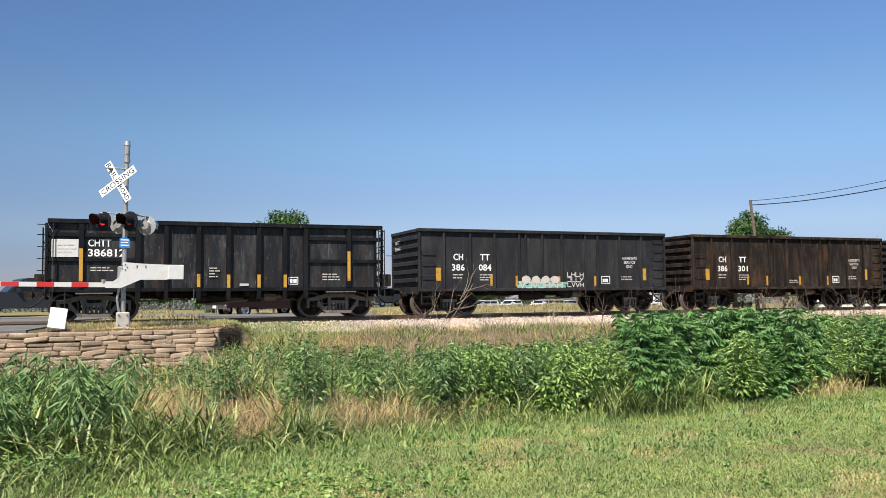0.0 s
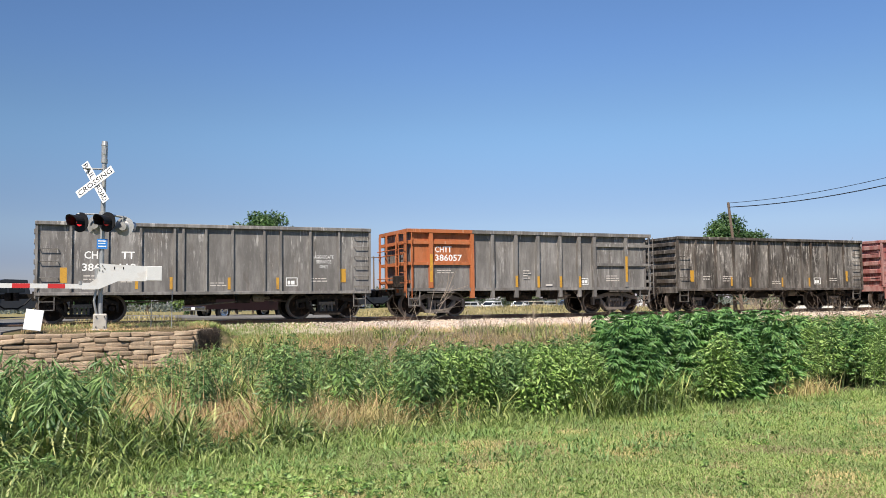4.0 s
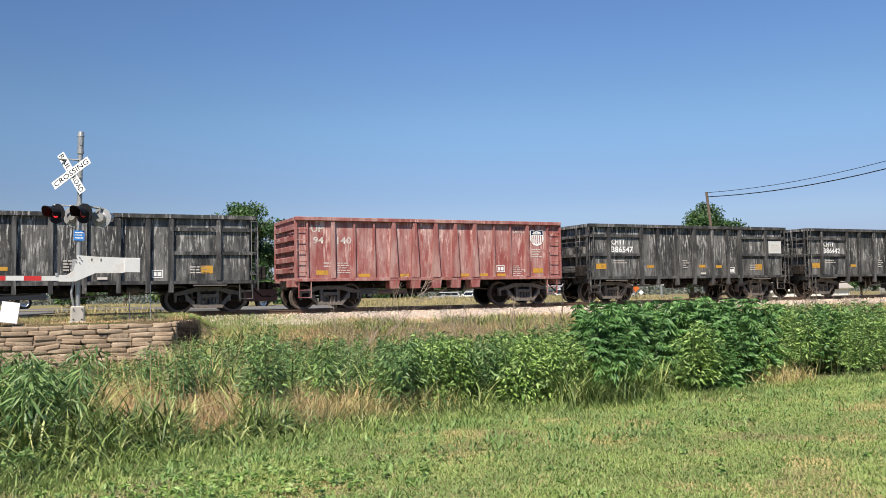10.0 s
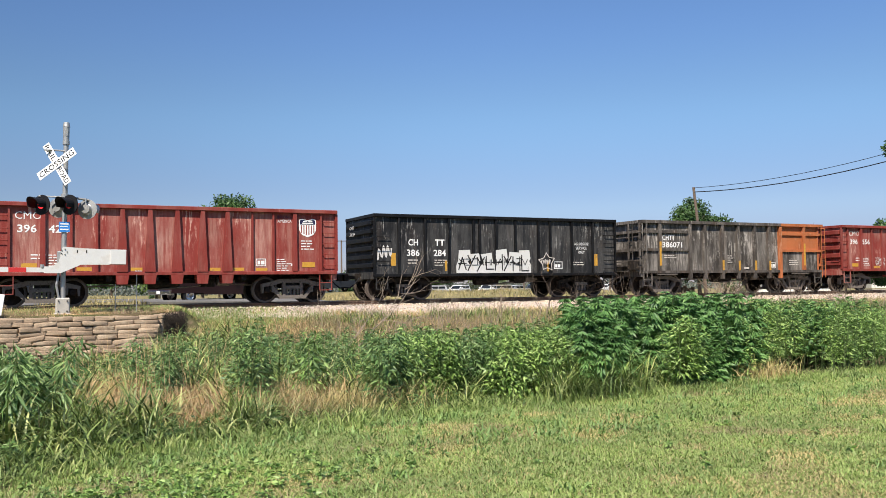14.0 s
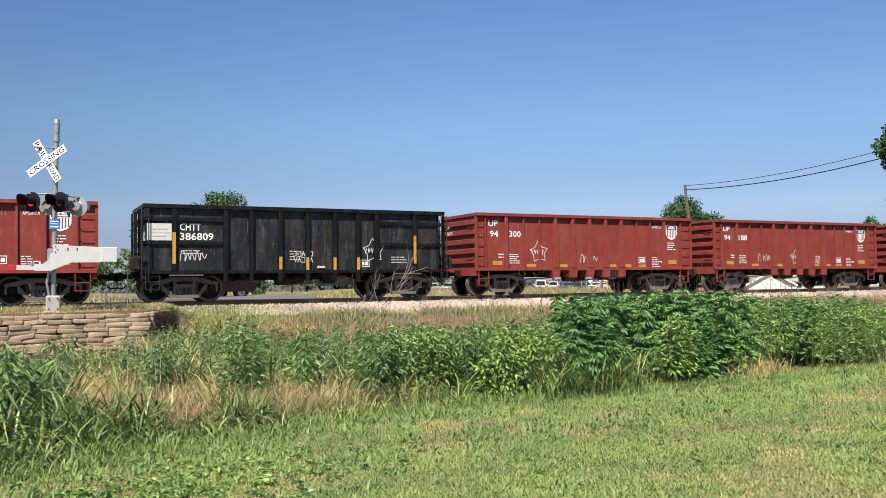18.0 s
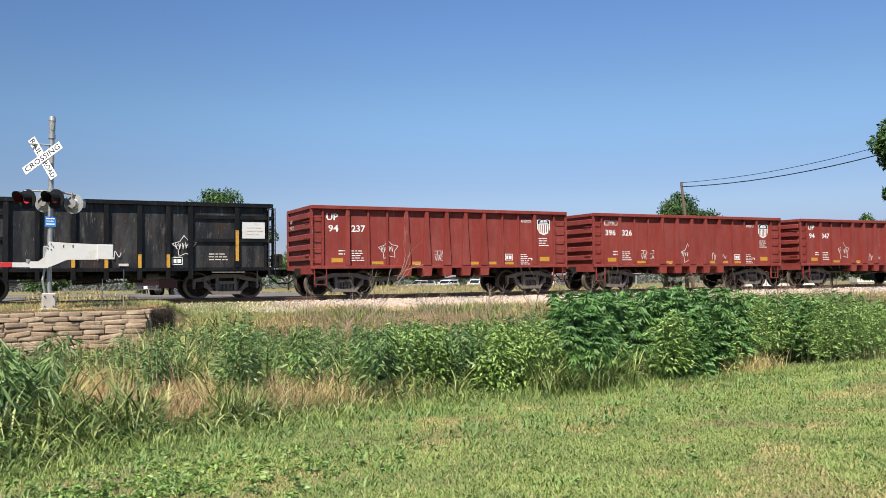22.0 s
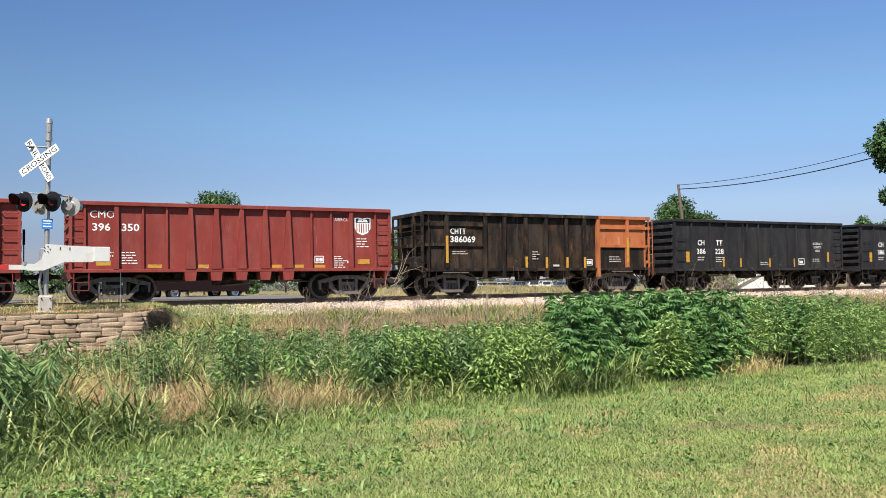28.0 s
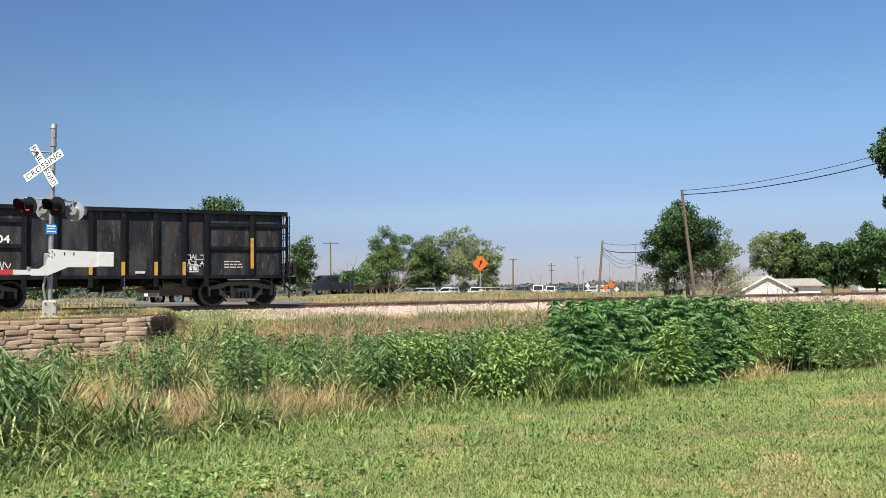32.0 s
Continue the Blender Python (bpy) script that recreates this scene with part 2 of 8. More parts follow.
M = {
    "lawn_soil": ground_mat("lawn_soil", ((0.15, 0.2, 0.05), (0.2, 0.225, 0.08), (0.3, 0.25, 0.135)), 0.5),
    "rough_soil": ground_mat("rough_soil", ((0.15, 0.115, 0.065), (0.095, 0.1, 0.042), (0.21, 0.16, 0.1)), 0.6),
    "far_field": ground_mat("far_field", ((0.2, 0.18, 0.075), (0.27, 0.225, 0.11), (0.3, 0.25, 0.14)), 0.08, 8.0),
    "asphalt": ground_mat("asphalt", ((0.16, 0.156, 0.148), (0.2, 0.192, 0.184), (0.136, 0.132, 0.128)), 0.4, 60.0, 0.85, 0.2),
    "gravel": ground_mat("gravel", ((0.54, 0.44, 0.375), (0.62, 0.52, 0.45), (0.4, 0.32, 0.27)), 1.2, 22.0, 0.95, 0.9),
    "rail_top": plain("rail_top", (0.45, 0.42, 0.4), 0.3, 1.0, 0.15, 3.0, 0.05),
    "rail_rust": plain("rail_rust", (0.15, 0.088, 0.058), 0.8, 0.0, 0.3, 5.0, 0.3),
    "tie": plain("tie", (0.1, 0.078, 0.06), 0.9, 0.0, 0.4, 9.0, 0.5, (0.24, 0.2, 0.16)),
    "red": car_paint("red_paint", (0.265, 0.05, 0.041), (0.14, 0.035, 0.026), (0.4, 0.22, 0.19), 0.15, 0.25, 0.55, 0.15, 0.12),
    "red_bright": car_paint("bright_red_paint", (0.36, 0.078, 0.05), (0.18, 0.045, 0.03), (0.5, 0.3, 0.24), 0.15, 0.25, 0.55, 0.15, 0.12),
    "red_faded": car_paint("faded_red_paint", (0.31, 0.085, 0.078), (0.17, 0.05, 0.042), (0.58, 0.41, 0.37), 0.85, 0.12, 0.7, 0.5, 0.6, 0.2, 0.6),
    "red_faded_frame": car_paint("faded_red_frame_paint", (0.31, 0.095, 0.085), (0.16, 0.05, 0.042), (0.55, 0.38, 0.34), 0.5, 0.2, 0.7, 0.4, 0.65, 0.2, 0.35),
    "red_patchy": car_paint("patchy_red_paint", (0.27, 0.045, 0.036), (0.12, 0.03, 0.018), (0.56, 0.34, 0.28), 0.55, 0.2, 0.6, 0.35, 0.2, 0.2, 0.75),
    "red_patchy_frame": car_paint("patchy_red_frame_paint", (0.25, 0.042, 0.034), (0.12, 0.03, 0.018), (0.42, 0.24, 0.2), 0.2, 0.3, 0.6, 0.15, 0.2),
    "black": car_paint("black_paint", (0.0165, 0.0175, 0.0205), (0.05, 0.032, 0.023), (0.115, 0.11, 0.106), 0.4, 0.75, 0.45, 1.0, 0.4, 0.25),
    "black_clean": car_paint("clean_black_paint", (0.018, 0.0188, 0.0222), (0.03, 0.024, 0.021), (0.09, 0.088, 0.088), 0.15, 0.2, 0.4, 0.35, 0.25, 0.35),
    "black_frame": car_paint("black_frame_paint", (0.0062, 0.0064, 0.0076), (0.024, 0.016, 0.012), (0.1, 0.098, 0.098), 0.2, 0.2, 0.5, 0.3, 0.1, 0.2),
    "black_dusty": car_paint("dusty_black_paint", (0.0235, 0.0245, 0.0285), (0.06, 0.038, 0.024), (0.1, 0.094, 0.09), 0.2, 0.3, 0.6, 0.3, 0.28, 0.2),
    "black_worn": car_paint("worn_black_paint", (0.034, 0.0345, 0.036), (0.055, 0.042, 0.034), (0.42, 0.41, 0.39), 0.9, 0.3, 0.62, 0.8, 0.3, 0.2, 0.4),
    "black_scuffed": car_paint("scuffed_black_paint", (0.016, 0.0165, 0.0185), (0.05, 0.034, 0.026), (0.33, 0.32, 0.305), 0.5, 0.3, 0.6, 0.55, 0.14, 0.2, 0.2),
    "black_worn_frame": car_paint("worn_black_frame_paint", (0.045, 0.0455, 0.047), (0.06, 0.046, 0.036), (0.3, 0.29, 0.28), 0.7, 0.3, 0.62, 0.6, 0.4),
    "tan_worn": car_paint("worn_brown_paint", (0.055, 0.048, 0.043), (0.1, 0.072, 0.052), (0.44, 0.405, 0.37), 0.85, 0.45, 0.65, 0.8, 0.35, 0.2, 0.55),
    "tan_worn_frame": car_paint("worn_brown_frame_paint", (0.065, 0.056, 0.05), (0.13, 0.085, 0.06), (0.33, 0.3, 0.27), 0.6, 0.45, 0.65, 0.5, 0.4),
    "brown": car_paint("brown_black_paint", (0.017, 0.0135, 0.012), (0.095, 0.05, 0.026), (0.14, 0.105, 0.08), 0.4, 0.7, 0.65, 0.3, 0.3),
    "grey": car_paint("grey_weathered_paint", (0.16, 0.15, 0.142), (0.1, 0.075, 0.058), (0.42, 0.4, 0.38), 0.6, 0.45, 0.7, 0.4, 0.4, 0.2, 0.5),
    "orange": car_paint("orange_paint", (0.48, 0.155, 0.06), (0.16, 0.06, 0.03), (0.5, 0.28, 0.18), 0.4, 0.5, 0.6, 0.15, 0.15),
    "steel_dark": plain("grimy_cast_steel", (0.03, 0.025, 0.0215), 0.75, 0.0, 0.5, 8.0, 0.3, (0.08, 0.06, 0.046)),
    "steel_pale": plain("dusty_cast_steel", (0.18, 0.155, 0.135), 0.8, 0.0, 0.5, 8.0, 0.3, (0.085, 0.07, 0.058)),
    "wheel_face": plain("wheel_face", (0.026, 0.02, 0.017), 0.75, 0.0, 0.5, 6.0, 0.2, (0.07, 0.045, 0.032)),
    "wheel_rim": plain("wheel_rim", (0.15, 0.12, 0.1), 0.5, 0.3, 0.4, 6.0, 0.1),
    "white_paint": plain("white_paint", (0.64, 0.64, 0.62), 0.55, 0.0, 0.12, 4.0, 0.05, (0.6, 0.58, 0.54)),
    "letter": plain("white_lettering", (0.82, 0.81, 0.79), 0.6, 0.0, 0.08, 12.0, 0.0),
    "letter_dim": plain("dusty_lettering", (0.6, 0.55, 0.5), 0.7, 0.0, 0.2, 12.0, 0.0),
    "yellow": plain("yellow_reflector", (0.6, 0.32, 0.04), 0.5, 0.0, 0.3, 5.0, 0.0, (0.36, 0.2, 0.06)),
    "yellow_disc": plain("yellow_disc", (0.8, 0.5, 0.03), 0.5, 0.0, 0.1, 3.0, 0.0),
    "blue": plain("blue_paint", (0.025, 0.028, 0.07), 0.5, 0.0, 0.15, 5.0, 0.0),
    "galv": plain("galvanised_steel", (0.42, 0.42, 0.41), 0.5, 0.6, 0.2, 5.0, 0.1),
    "black_metal": plain("matt_black_metal", (0.018, 0.018, 0.02), 0.5, 0.0, 0.3, 6.0, 0.1),
    "sign_white": plain("sign_white", (0.8, 0.8, 0.79), 0.4, 0.0, 0.06, 3.0, 0.0),
    "sign_black": plain("sign_black", (0.02, 0.02, 0.02), 0.5, 0.0, 0.1, 3.0, 0.0),
    "sign_blue": plain("sign_blue", (0.04, 0.22, 0.62), 0.4, 0.0, 0.1, 3.0, 0.0),
    "sign_red": plain("sign_red", (0.55, 0.03, 0.03), 0.4, 0.0, 0.12, 3.0, 0.0),
    "sign_orange": plain("sign_orange", (0.62, 0.13, 0.008), 0.45, 0.0, 0.08, 3.0, 0.0),
    "sign_back": plain("sign_back", (0.55, 0.62, 0.52), 0.5, 0.2, 0.1, 3.0, 0.0),
    "tail_red": plain("tail_light_red", (0.16, 0.012, 0.012), 0.3, 0.0, 0.1, 3.0, 0.0),
    "lamp_red": glowing("red_lamp", (0.8, 0.02, 0.03), 0.9),
    "lamp_dim": glowing("dim_red_lamp", (0.35, 0.015, 0.02), 0.12),
    "concrete": plain("concrete", (0.45, 0.42, 0.37), 0.9, 0.0, 0.2, 4.0, 0.3),
    "sack": plain("sacked_concrete", (0.37, 0.272, 0.185), 0.95, 0.0, 0.4, 3.0, 1.0, (0.5, 0.39, 0.275)),
    "bark": plain("bark", (0.14, 0.105, 0.075), 0.95, 0.0, 0.35, 8.0, 0.6),
    "pole_wood": plain("weathered_pole_wood", (0.17, 0.125, 0.095), 0.9, 0.0, 0.3, 5.0, 0.4),
    "cable": plain("cable", (0.02, 0.02, 0.022), 0.6, 0.0, 0.1, 5.0, 0.0),
    "glass_dark": plain("tinted_glass", (0.02, 0.025, 0.03), 0.08, 0.0, 0.1, 2.0, 0.0),
    "tyre": plain("tyre", (0.02, 0.02, 0.02), 0.85, 0.0, 0.2, 8.0, 0.1),
    "chrome": plain("chrome", (0.6, 0.6, 0.6), 0.2, 1.0, 0.1, 5.0, 0.0),
    "house_white": plain("white_siding", (0.78, 0.76, 0.70), 0.7, 0.0, 0.08, 2.0, 0.1),
    "roof": plain("roof_shingles", (0.36, 0.33, 0.29), 0.9, 0.0, 0.2, 3.0, 0.3),
    "brownwood": plain("brown_weathered_wood", (0.2, 0.12, 0.075), 0.9, 0.0, 0.3, 4.0, 0.3),
    "grass": leafy("lawn_grass", ((0.19, 0.28, 0.07), (0.26, 0.365, 0.105), (0.325, 0.425, 0.145), (0.43, 0.46, 0.21)), 0.6, 0.28, 0.9, 0.5),
    "tall": leafy("tall_grass", ((0.045, 0.078, 0.02), (0.1, 0.16, 0.04), (0.185, 0.265, 0.07), (0.31, 0.39, 0.125), (0.46, 0.48, 0.22)), 0.5, 0.17, 1.4, 0.8),
    "dry": leafy("dry_grass", ((0.38, 0.24, 0.135), (0.54, 0.365, 0.22), (0.7, 0.52, 0.34), (0.52, 0.38, 0.2), (0.3, 0.31, 0.12)), 0.85, 0.2),
    "tall_short": leafy("coarse_lawn_grass", ((0.14, 0.235, 0.065), (0.21, 0.33, 0.1), (0.31, 0.43, 0.155)), 0.5, 0.22, 1.4, 0.4),
    "straw": leafy("yellow_grass", ((0.38, 0.33, 0.16), (0.52, 0.43, 0.25), (0.34, 0.33, 0.13)), 0.8, 0.25),
    "weed": leafy("weed_leaf", ((0.06, 0.13, 0.042), (0.12, 0.22, 0.065), (0.27, 0.39, 0.15)), 0.42, 0.18, 1.6, 0.7),
    "weed_light": leafy("light_weed_leaf", ((0.06, 0.125, 0.03), (0.15, 0.265, 0.06), (0.26, 0.40, 0.105), (0.38, 0.51, 0.19)), 0.42, 0.2, 1.6, 0.6),
    "rag": leafy("ragweed_leaf", ((0.05, 0.13, 0.036), (0.085, 0.195, 0.055), (0.135, 0.275, 0.085), (0.2, 0.35, 0.12)), 0.42, 0.2, 1.2, 0.6),
    "tree": leafy("tree_leaf", ((0.07, 0.13, 0.038), (0.12, 0.195, 0.055), (0.2, 0.28, 0.095)), 0.5, 0.25, 0.3),
    "tree_dark": leafy("dark_tree_leaf", ((0.045, 0.11, 0.036), (0.078, 0.16, 0.05), (0.125, 0.22, 0.07)), 0.5, 0.24, 0.3),
    "tree_deep": leafy("deep_green_tree_leaf", ((0.033, 0.082, 0.026), (0.056, 0.118, 0.036), (0.088, 0.165, 0.05)), 0.5, 0.2, 0.3),
    "tree_pale": leafy("pale_tree_leaf", ((0.116, 0.175, 0.058), (0.215, 0.285, 0.116), (0.447, 0.491, 0.314)), 0.5, 0.25, 0.3),
    "stem": plain("dry_stem", (0.36, 0.28, 0.215), 0.9, 0.0, 0.25, 9.0, 0.1),
    "creeper": plain("dead_creeper", (0.065, 0.052, 0.042), 0.9, 0.0, 0.3, 9.0, 0.0),
    "twig": plain("dead_twig", (0.2, 0.15, 0.115), 0.9, 0.0, 0.25, 9.0, 0.1),
    "green_stem": plain("green_stem", (0.09, 0.13, 0.04), 0.7, 0.0, 0.2, 9.0, 0.0),
    # greyed green: distance haze painted into the leaves of the far woods
    "hazed_wood": leafy("haze_tinted_wood_leaf", ((0.11, 0.135, 0.12), (0.14, 0.165, 0.15), (0.17, 0.195, 0.185)), 0.9, 0.2, 0.05),
}
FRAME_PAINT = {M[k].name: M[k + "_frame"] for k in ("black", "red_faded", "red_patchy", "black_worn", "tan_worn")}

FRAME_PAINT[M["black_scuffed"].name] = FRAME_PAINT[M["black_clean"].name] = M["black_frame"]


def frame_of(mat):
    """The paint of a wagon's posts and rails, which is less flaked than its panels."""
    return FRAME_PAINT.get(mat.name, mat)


for key, col in (("silver", (0.45, 0.46, 0.48)), ("dkgrey", (0.03, 0.034, 0.042)), ("maroon", (0.022, 0.008, 0.009)), ("carwhite", (0.78, 0.78, 0.77)), ("carblue", (0.06, 0.09, 0.16)), ("cardark", (0.025, 0.025, 0.03)), ("tan", (0.42, 0.36, 0.28)), ("bronze", (0.04, 0.025, 0.022))):
    M[key] = plain(key + "_car_paint", col, 0.28, 0.0, 0.06, 1.0, 0.0)


# ---- building helpers ----
def box(bm, x0, x1, y0, y1, z0, z1):
    v = [bm.verts.new((x, y, z)) for x in (x0, x1) for y in (y0, y1) for z in (z0, z1)]
    for f in ((0, 1, 3, 2), (4, 6, 7, 5), (0, 4, 5, 1), (2, 3, 7, 6), (0, 2, 6, 4), (1, 5, 7, 3)):
        bm.faces.new([v[i] for i in f])


def tube(bm, a, b, r0, r1=None, n=8, caps=True):
    a, b = Vector(a), Vector(b)
    r1 = r0 if r1 is None else r1
    w = (b - a).normalized()
    u = w.orthogonal().normalized()
    v = w.cross(u)
    rings = []
    for p, r in ((a, r0), (b, r1)):
        rings.append([bm.verts.new(p + (u * math.cos(k * math.tau / n) + v * math.sin(k * math.tau / n)) * r) for k in range(n)])
    for k in range(n):
        bm.faces.new((rings[0][k], rings[0][(k + 1) % n], rings[1][(k + 1) % n], rings[1][k]))
    if caps:
        bm.faces.new(rings[0][::-1])
        bm.faces.new(rings[1])


def prism(bm, outline, y0, y1):
    """An outline of (x, z) points, counted round, pushed from y0 to y1."""
    a = [bm.verts.new((x, y0, z)) for x, z in outline]
    b = [bm.verts.new((x, y1, z)) for x, z in outline]
    bm.faces.new(a)
    bm.faces.new(b[::-1])
    for i in range(len(a)):
        j = (i + 1) % len(a)
        bm.faces.new((a[j], a[i], b[i], b[j]))


def lathe(bm, profile, axis_y=True, n=24, mats=None):
    """Turns (radius, y) pairs about the y axis; mats: a material index for each band."""
    rings = [[bm.verts.new((r * math.cos(k * math.tau / n), y, r * math.sin(k * math.tau / n))) for k in range(n)] for r, y in profile]
    for i in range(len(rings) - 1):
        for k in range(n):
            f = bm.faces.new((rings[i][k], rings[i][(k + 1) % n], rings[i + 1][(k + 1) % n], rings[i + 1][k]))
            if mats:
                f.material_index = mats[i]


def mesh_of(name, bm, mats, smooth=False):
    bmesh.ops.recalc_face_normals(bm, faces=bm.faces[:])
    me = bpy.data.meshes.new(name)
    bm.to_mesh(me)
    bm.free()
    for m in mats if isinstance(mats, (list, tuple)) else (mats,):
        me.materials.append(m)
    if smooth:
        me.shade_smooth()
    return me


def part(name, bm, material, parent, label="", smooth=False):
    ob = new(name, mesh_of(name, bm, material, smooth))
    ob.parent = parent
    return tagged(ob, label)


def boxes_part(name, boxes, material, parent, label="", bevel=0.0):
    bm = bmesh.new()
    for b in boxes:
        box(bm, *b)
    if bevel:
        bmesh.ops.bevel(bm, geom=bm.edges[:], offset=bevel, segments=1, affect="EDGES")
    return part(name, bm, material, parent, label)


def arrays(name, verts, quads, tris, material, smooth=False):
    """A mesh straight from number arrays."""
    me = bpy.data.meshes.new(name)
    quads = np.zeros((0, 4), int) if quads is None else quads
    tris = np.zeros((0, 3), int) if tris is None else tris
    me.vertices.add(len(verts))
    me.vertices.foreach_set("co", np.asarray(verts, np.float32).ravel())
    idx = np.concatenate([quads.ravel(), tris.ravel()]).astype(np.int32)
    starts = np.concatenate([np.arange(len(quads)) * 4, len(quads) * 4 + np.arange(len(tris)) * 3]).astype(np.int32)
    me.loops.add(len(idx))
    me.loops.foreach_set("vertex_index", idx)
    me.polygons.add(len(starts))
    me.polygons.foreach_set("loop_start", starts)
    me.update(calc_edges=True)
    me.validate()
    me.materials.append(material)
    if smooth:
        me.shade_smooth()
    return me


def thing(name, label, category, m=None, group="", kind=""):
    ob = new(name)
    ob.empty_display_size = 0.2
    if m is not None:
        ob.matrix_world = m
    return tagged(ob, label, category, group, kind)


def text_mesh(words, height, material, width=None, spacing=1.0):
    """Flat lettering in the x-z plane, facing -y, with capitals of that height, its lower left at the origin."""
    key = (words, height, material.name, width)
    if key not in TEXTS:
        cu = bpy.data.curves.new("lettering", "FONT")
        cu.body, cu.size, cu.space_character, cu.resolution_u = words, height / 0.69, spacing, 2
        cu.space_line, cu.offset = 0.95, (height * 0.026 if height > 0.19 and "M" not in words else 0.0)
        tmp = bpy.data.objects.new("lettering", cu)
        me = bpy.data.meshes.new_from_object(tmp)
        bpy.data.objects.remove(tmp)
        co = np.array([v.co[:] for v in me.vertices]) if len(me.vertices) else np.zeros((0, 3))
        s = 1.0 if not width else width / max(1e-6, np.ptp(co[:, 0]))
        for v in me.vertices:
            v.co = ((v.co.x - co[:, 0].min()) * s, 0.0, v.co.y)
        me.materials.clear()
        me.materials.append(material)
        TEXTS[key] = me
    return TEXTS[key]


TEXTS = {}


def lettering(name, words, height, material, parent, x, y, z, width=None, label=""):
    ob = new(name, text_mesh(words, height, material, width))
    ob.parent, ob.location = parent, (x, y, z)
    return tagged(ob, label)


# ---- ground ----
EDGE_X, EDGE_Y = (-60, -3, -0.1, 0.6, 2.3, 4.4, 8, 14, 60), (7.2, 7.9, 8.2, 8.6, 9.3, 10.0, 10.1, 10.4, 11.5)
PROF_Y = (-80, 6, 9, 11, 14, 18.5, 22, 25, 27, 34.5, 40, 48, 62, 76, 90, 142, 300, 900, 3200)
PROF_Z = (-1.0, -1.0, -1.0, -1.1, -1.2, -1.28, -1.1, -0.72, -0.52, -0.5, -0.42, -0.3, -0.42, -0.55, -0.8, -1.5, -3.2, -7.0, -16.0)


def lawn_edge(x):
    return np.interp(x, EDGE_X, EDGE_Y)


def smooth01(v):
    v = np.clip(v, 0, 1)
    return v * v * (3 - 2 * v)


def ground_z(x, y):
    """The height of the ground: lawn, ditch, bank of the railway, and the road's fill behind the sack wall."""
    z = np.interp(y, PROF_Y, PROF_Z)
    z = z + 0.05 * np.sin(x * 0.7 + 1.3 * np.sin(y * 0.5)) * smooth01((y - 10) / 3) * (1 - smooth01((y - 24) / 3))
    z = z + 0.5 * np.exp(-((x - 29) / 6.0) ** 2 - ((y - 81) / 7.0) ** 2)
    z = z - 0.4 * smooth01((x - 38) / 10.0) * smooth01((y - 64) / 25.0)
    z = z + 0.36 * smooth01((x - 15) / 9.0) * np.exp(-((y - 54) / 9.0) ** 2) * (1 - smooth01((x - 34) / 8.0)) - 0.42 * smooth01((x - 38) / 8.0) * smooth01((y - 34) / 6.0) * (1 - smooth01((y - 64) / 20.0))
    wall_line = 22.95 + np.clip((x - 2.85) * 2.3, 0, 99)
    fill = smooth01((y - wall_line) / 0.35) * (1 - smooth01((x - 3.8) / 1.2)) * (1 - smooth01((y - 52) / 10))
    return z * (1 - fill) + np.maximum(z, -0.07) * fill


def axis_steps(parts):
    out = []
    for a, b, s in parts:
        out += list(np.arange(a, b, s))
    return np.array(out + [parts[-1][1]])


gx = axis_steps(((-3200, -400, 400), (-400, -60, 40), (-60, -20, 4), (-20, 60, 0.5), (60, 120, 4), (120, 440, 40), (440, 3240, 400)))
gy = axis_steps(((-800, -80, 120), (-80, -4, 6), (-4, 22, 0.5), (22, 23, 0.125), (23, 26, 0.125), (26, 50, 0.5), (50, 150, 5), (150, 400, 25), (400, 3200, 400)))
GX, GY = np.meshgrid(gx, gy, indexing="ij")
gv = np.stack([GX, GY, ground_z(GX, GY)], -1).reshape(-1, 3)
ii, jj = np.meshgrid(np.arange(len(gx) - 1), np.arange(len(gy) - 1), indexing="ij")
a = (ii * len(gy) + jj).ravel()
gq = np.stack([a, a + len(gy), a + len(gy) + 1, a + 1], 1)
gme = arrays("ground", gv, gq, None, M["lawn_soil"], True)
gme.materials.append(M["rough_soil"])
gme.materials.append(M["far_field"])
mid = gv[gq].mean(1)
which = np.where(mid[:, 1] < lawn_edge(mid[:, 0]) - 0.15, 0, np.where(mid[:, 1] < 35, 1, 2))
gme.polygons.foreach_set("material_index", which.astype(np.int32))
ground = tagged(new("ground", gme), "mown lawn, overgrown ditch and railway bank", "ground", kind="structure")


def slab(name, corners, top, thick, material, label):
    """A paved sheet over a four-sided plan."""
    bm = bmesh.new()
    n = len(corners)
    a = [bm.verts.new((x, y, z + top)) for x, y, z in corners]
    b = [bm.verts.new((x, y, z + top - thick)) for x, y, z in corners]
    bm.faces.new(a)
    bm.faces.new(b[::-1])
    for i in range(n):
        bm.faces.new((a[i], b[i], b[(i + 1) % n], a[(i + 1) % n]))
    return tagged(new(name, mesh_of(name, bm, material)), label, "road", kind="structure")


slab("road", ((-9.5, 23.2, -0.07), (-1.6, 23.2, -0.07), (-1.0, 27.6, -0.05), (-9.5, 27.6, -0.05)), 0.03, 0.2, M["asphalt"], "worn grey asphalt road up to the crossing")
slab("road", ((-9.5, 33.4, -0.05), (-1.0, 33.4, -0.05), (1.5, 40, -0.07), (-9.5, 40, -0.07)), 0.03, 0.3, M["asphalt"], "worn grey asphalt road beyond the crossing")
slab("road", ((-60, 40.02, -0.07), (1.5, 40.02, -0.07), (13.5, 41.5, -0.30), (14.0, 46.5, -0.18), (1.5, 47.5, -0.07), (-60, 47.5, -0.07)), 0.06, 0.3, M["asphalt"], "pale asphalt road that runs beside the railway")

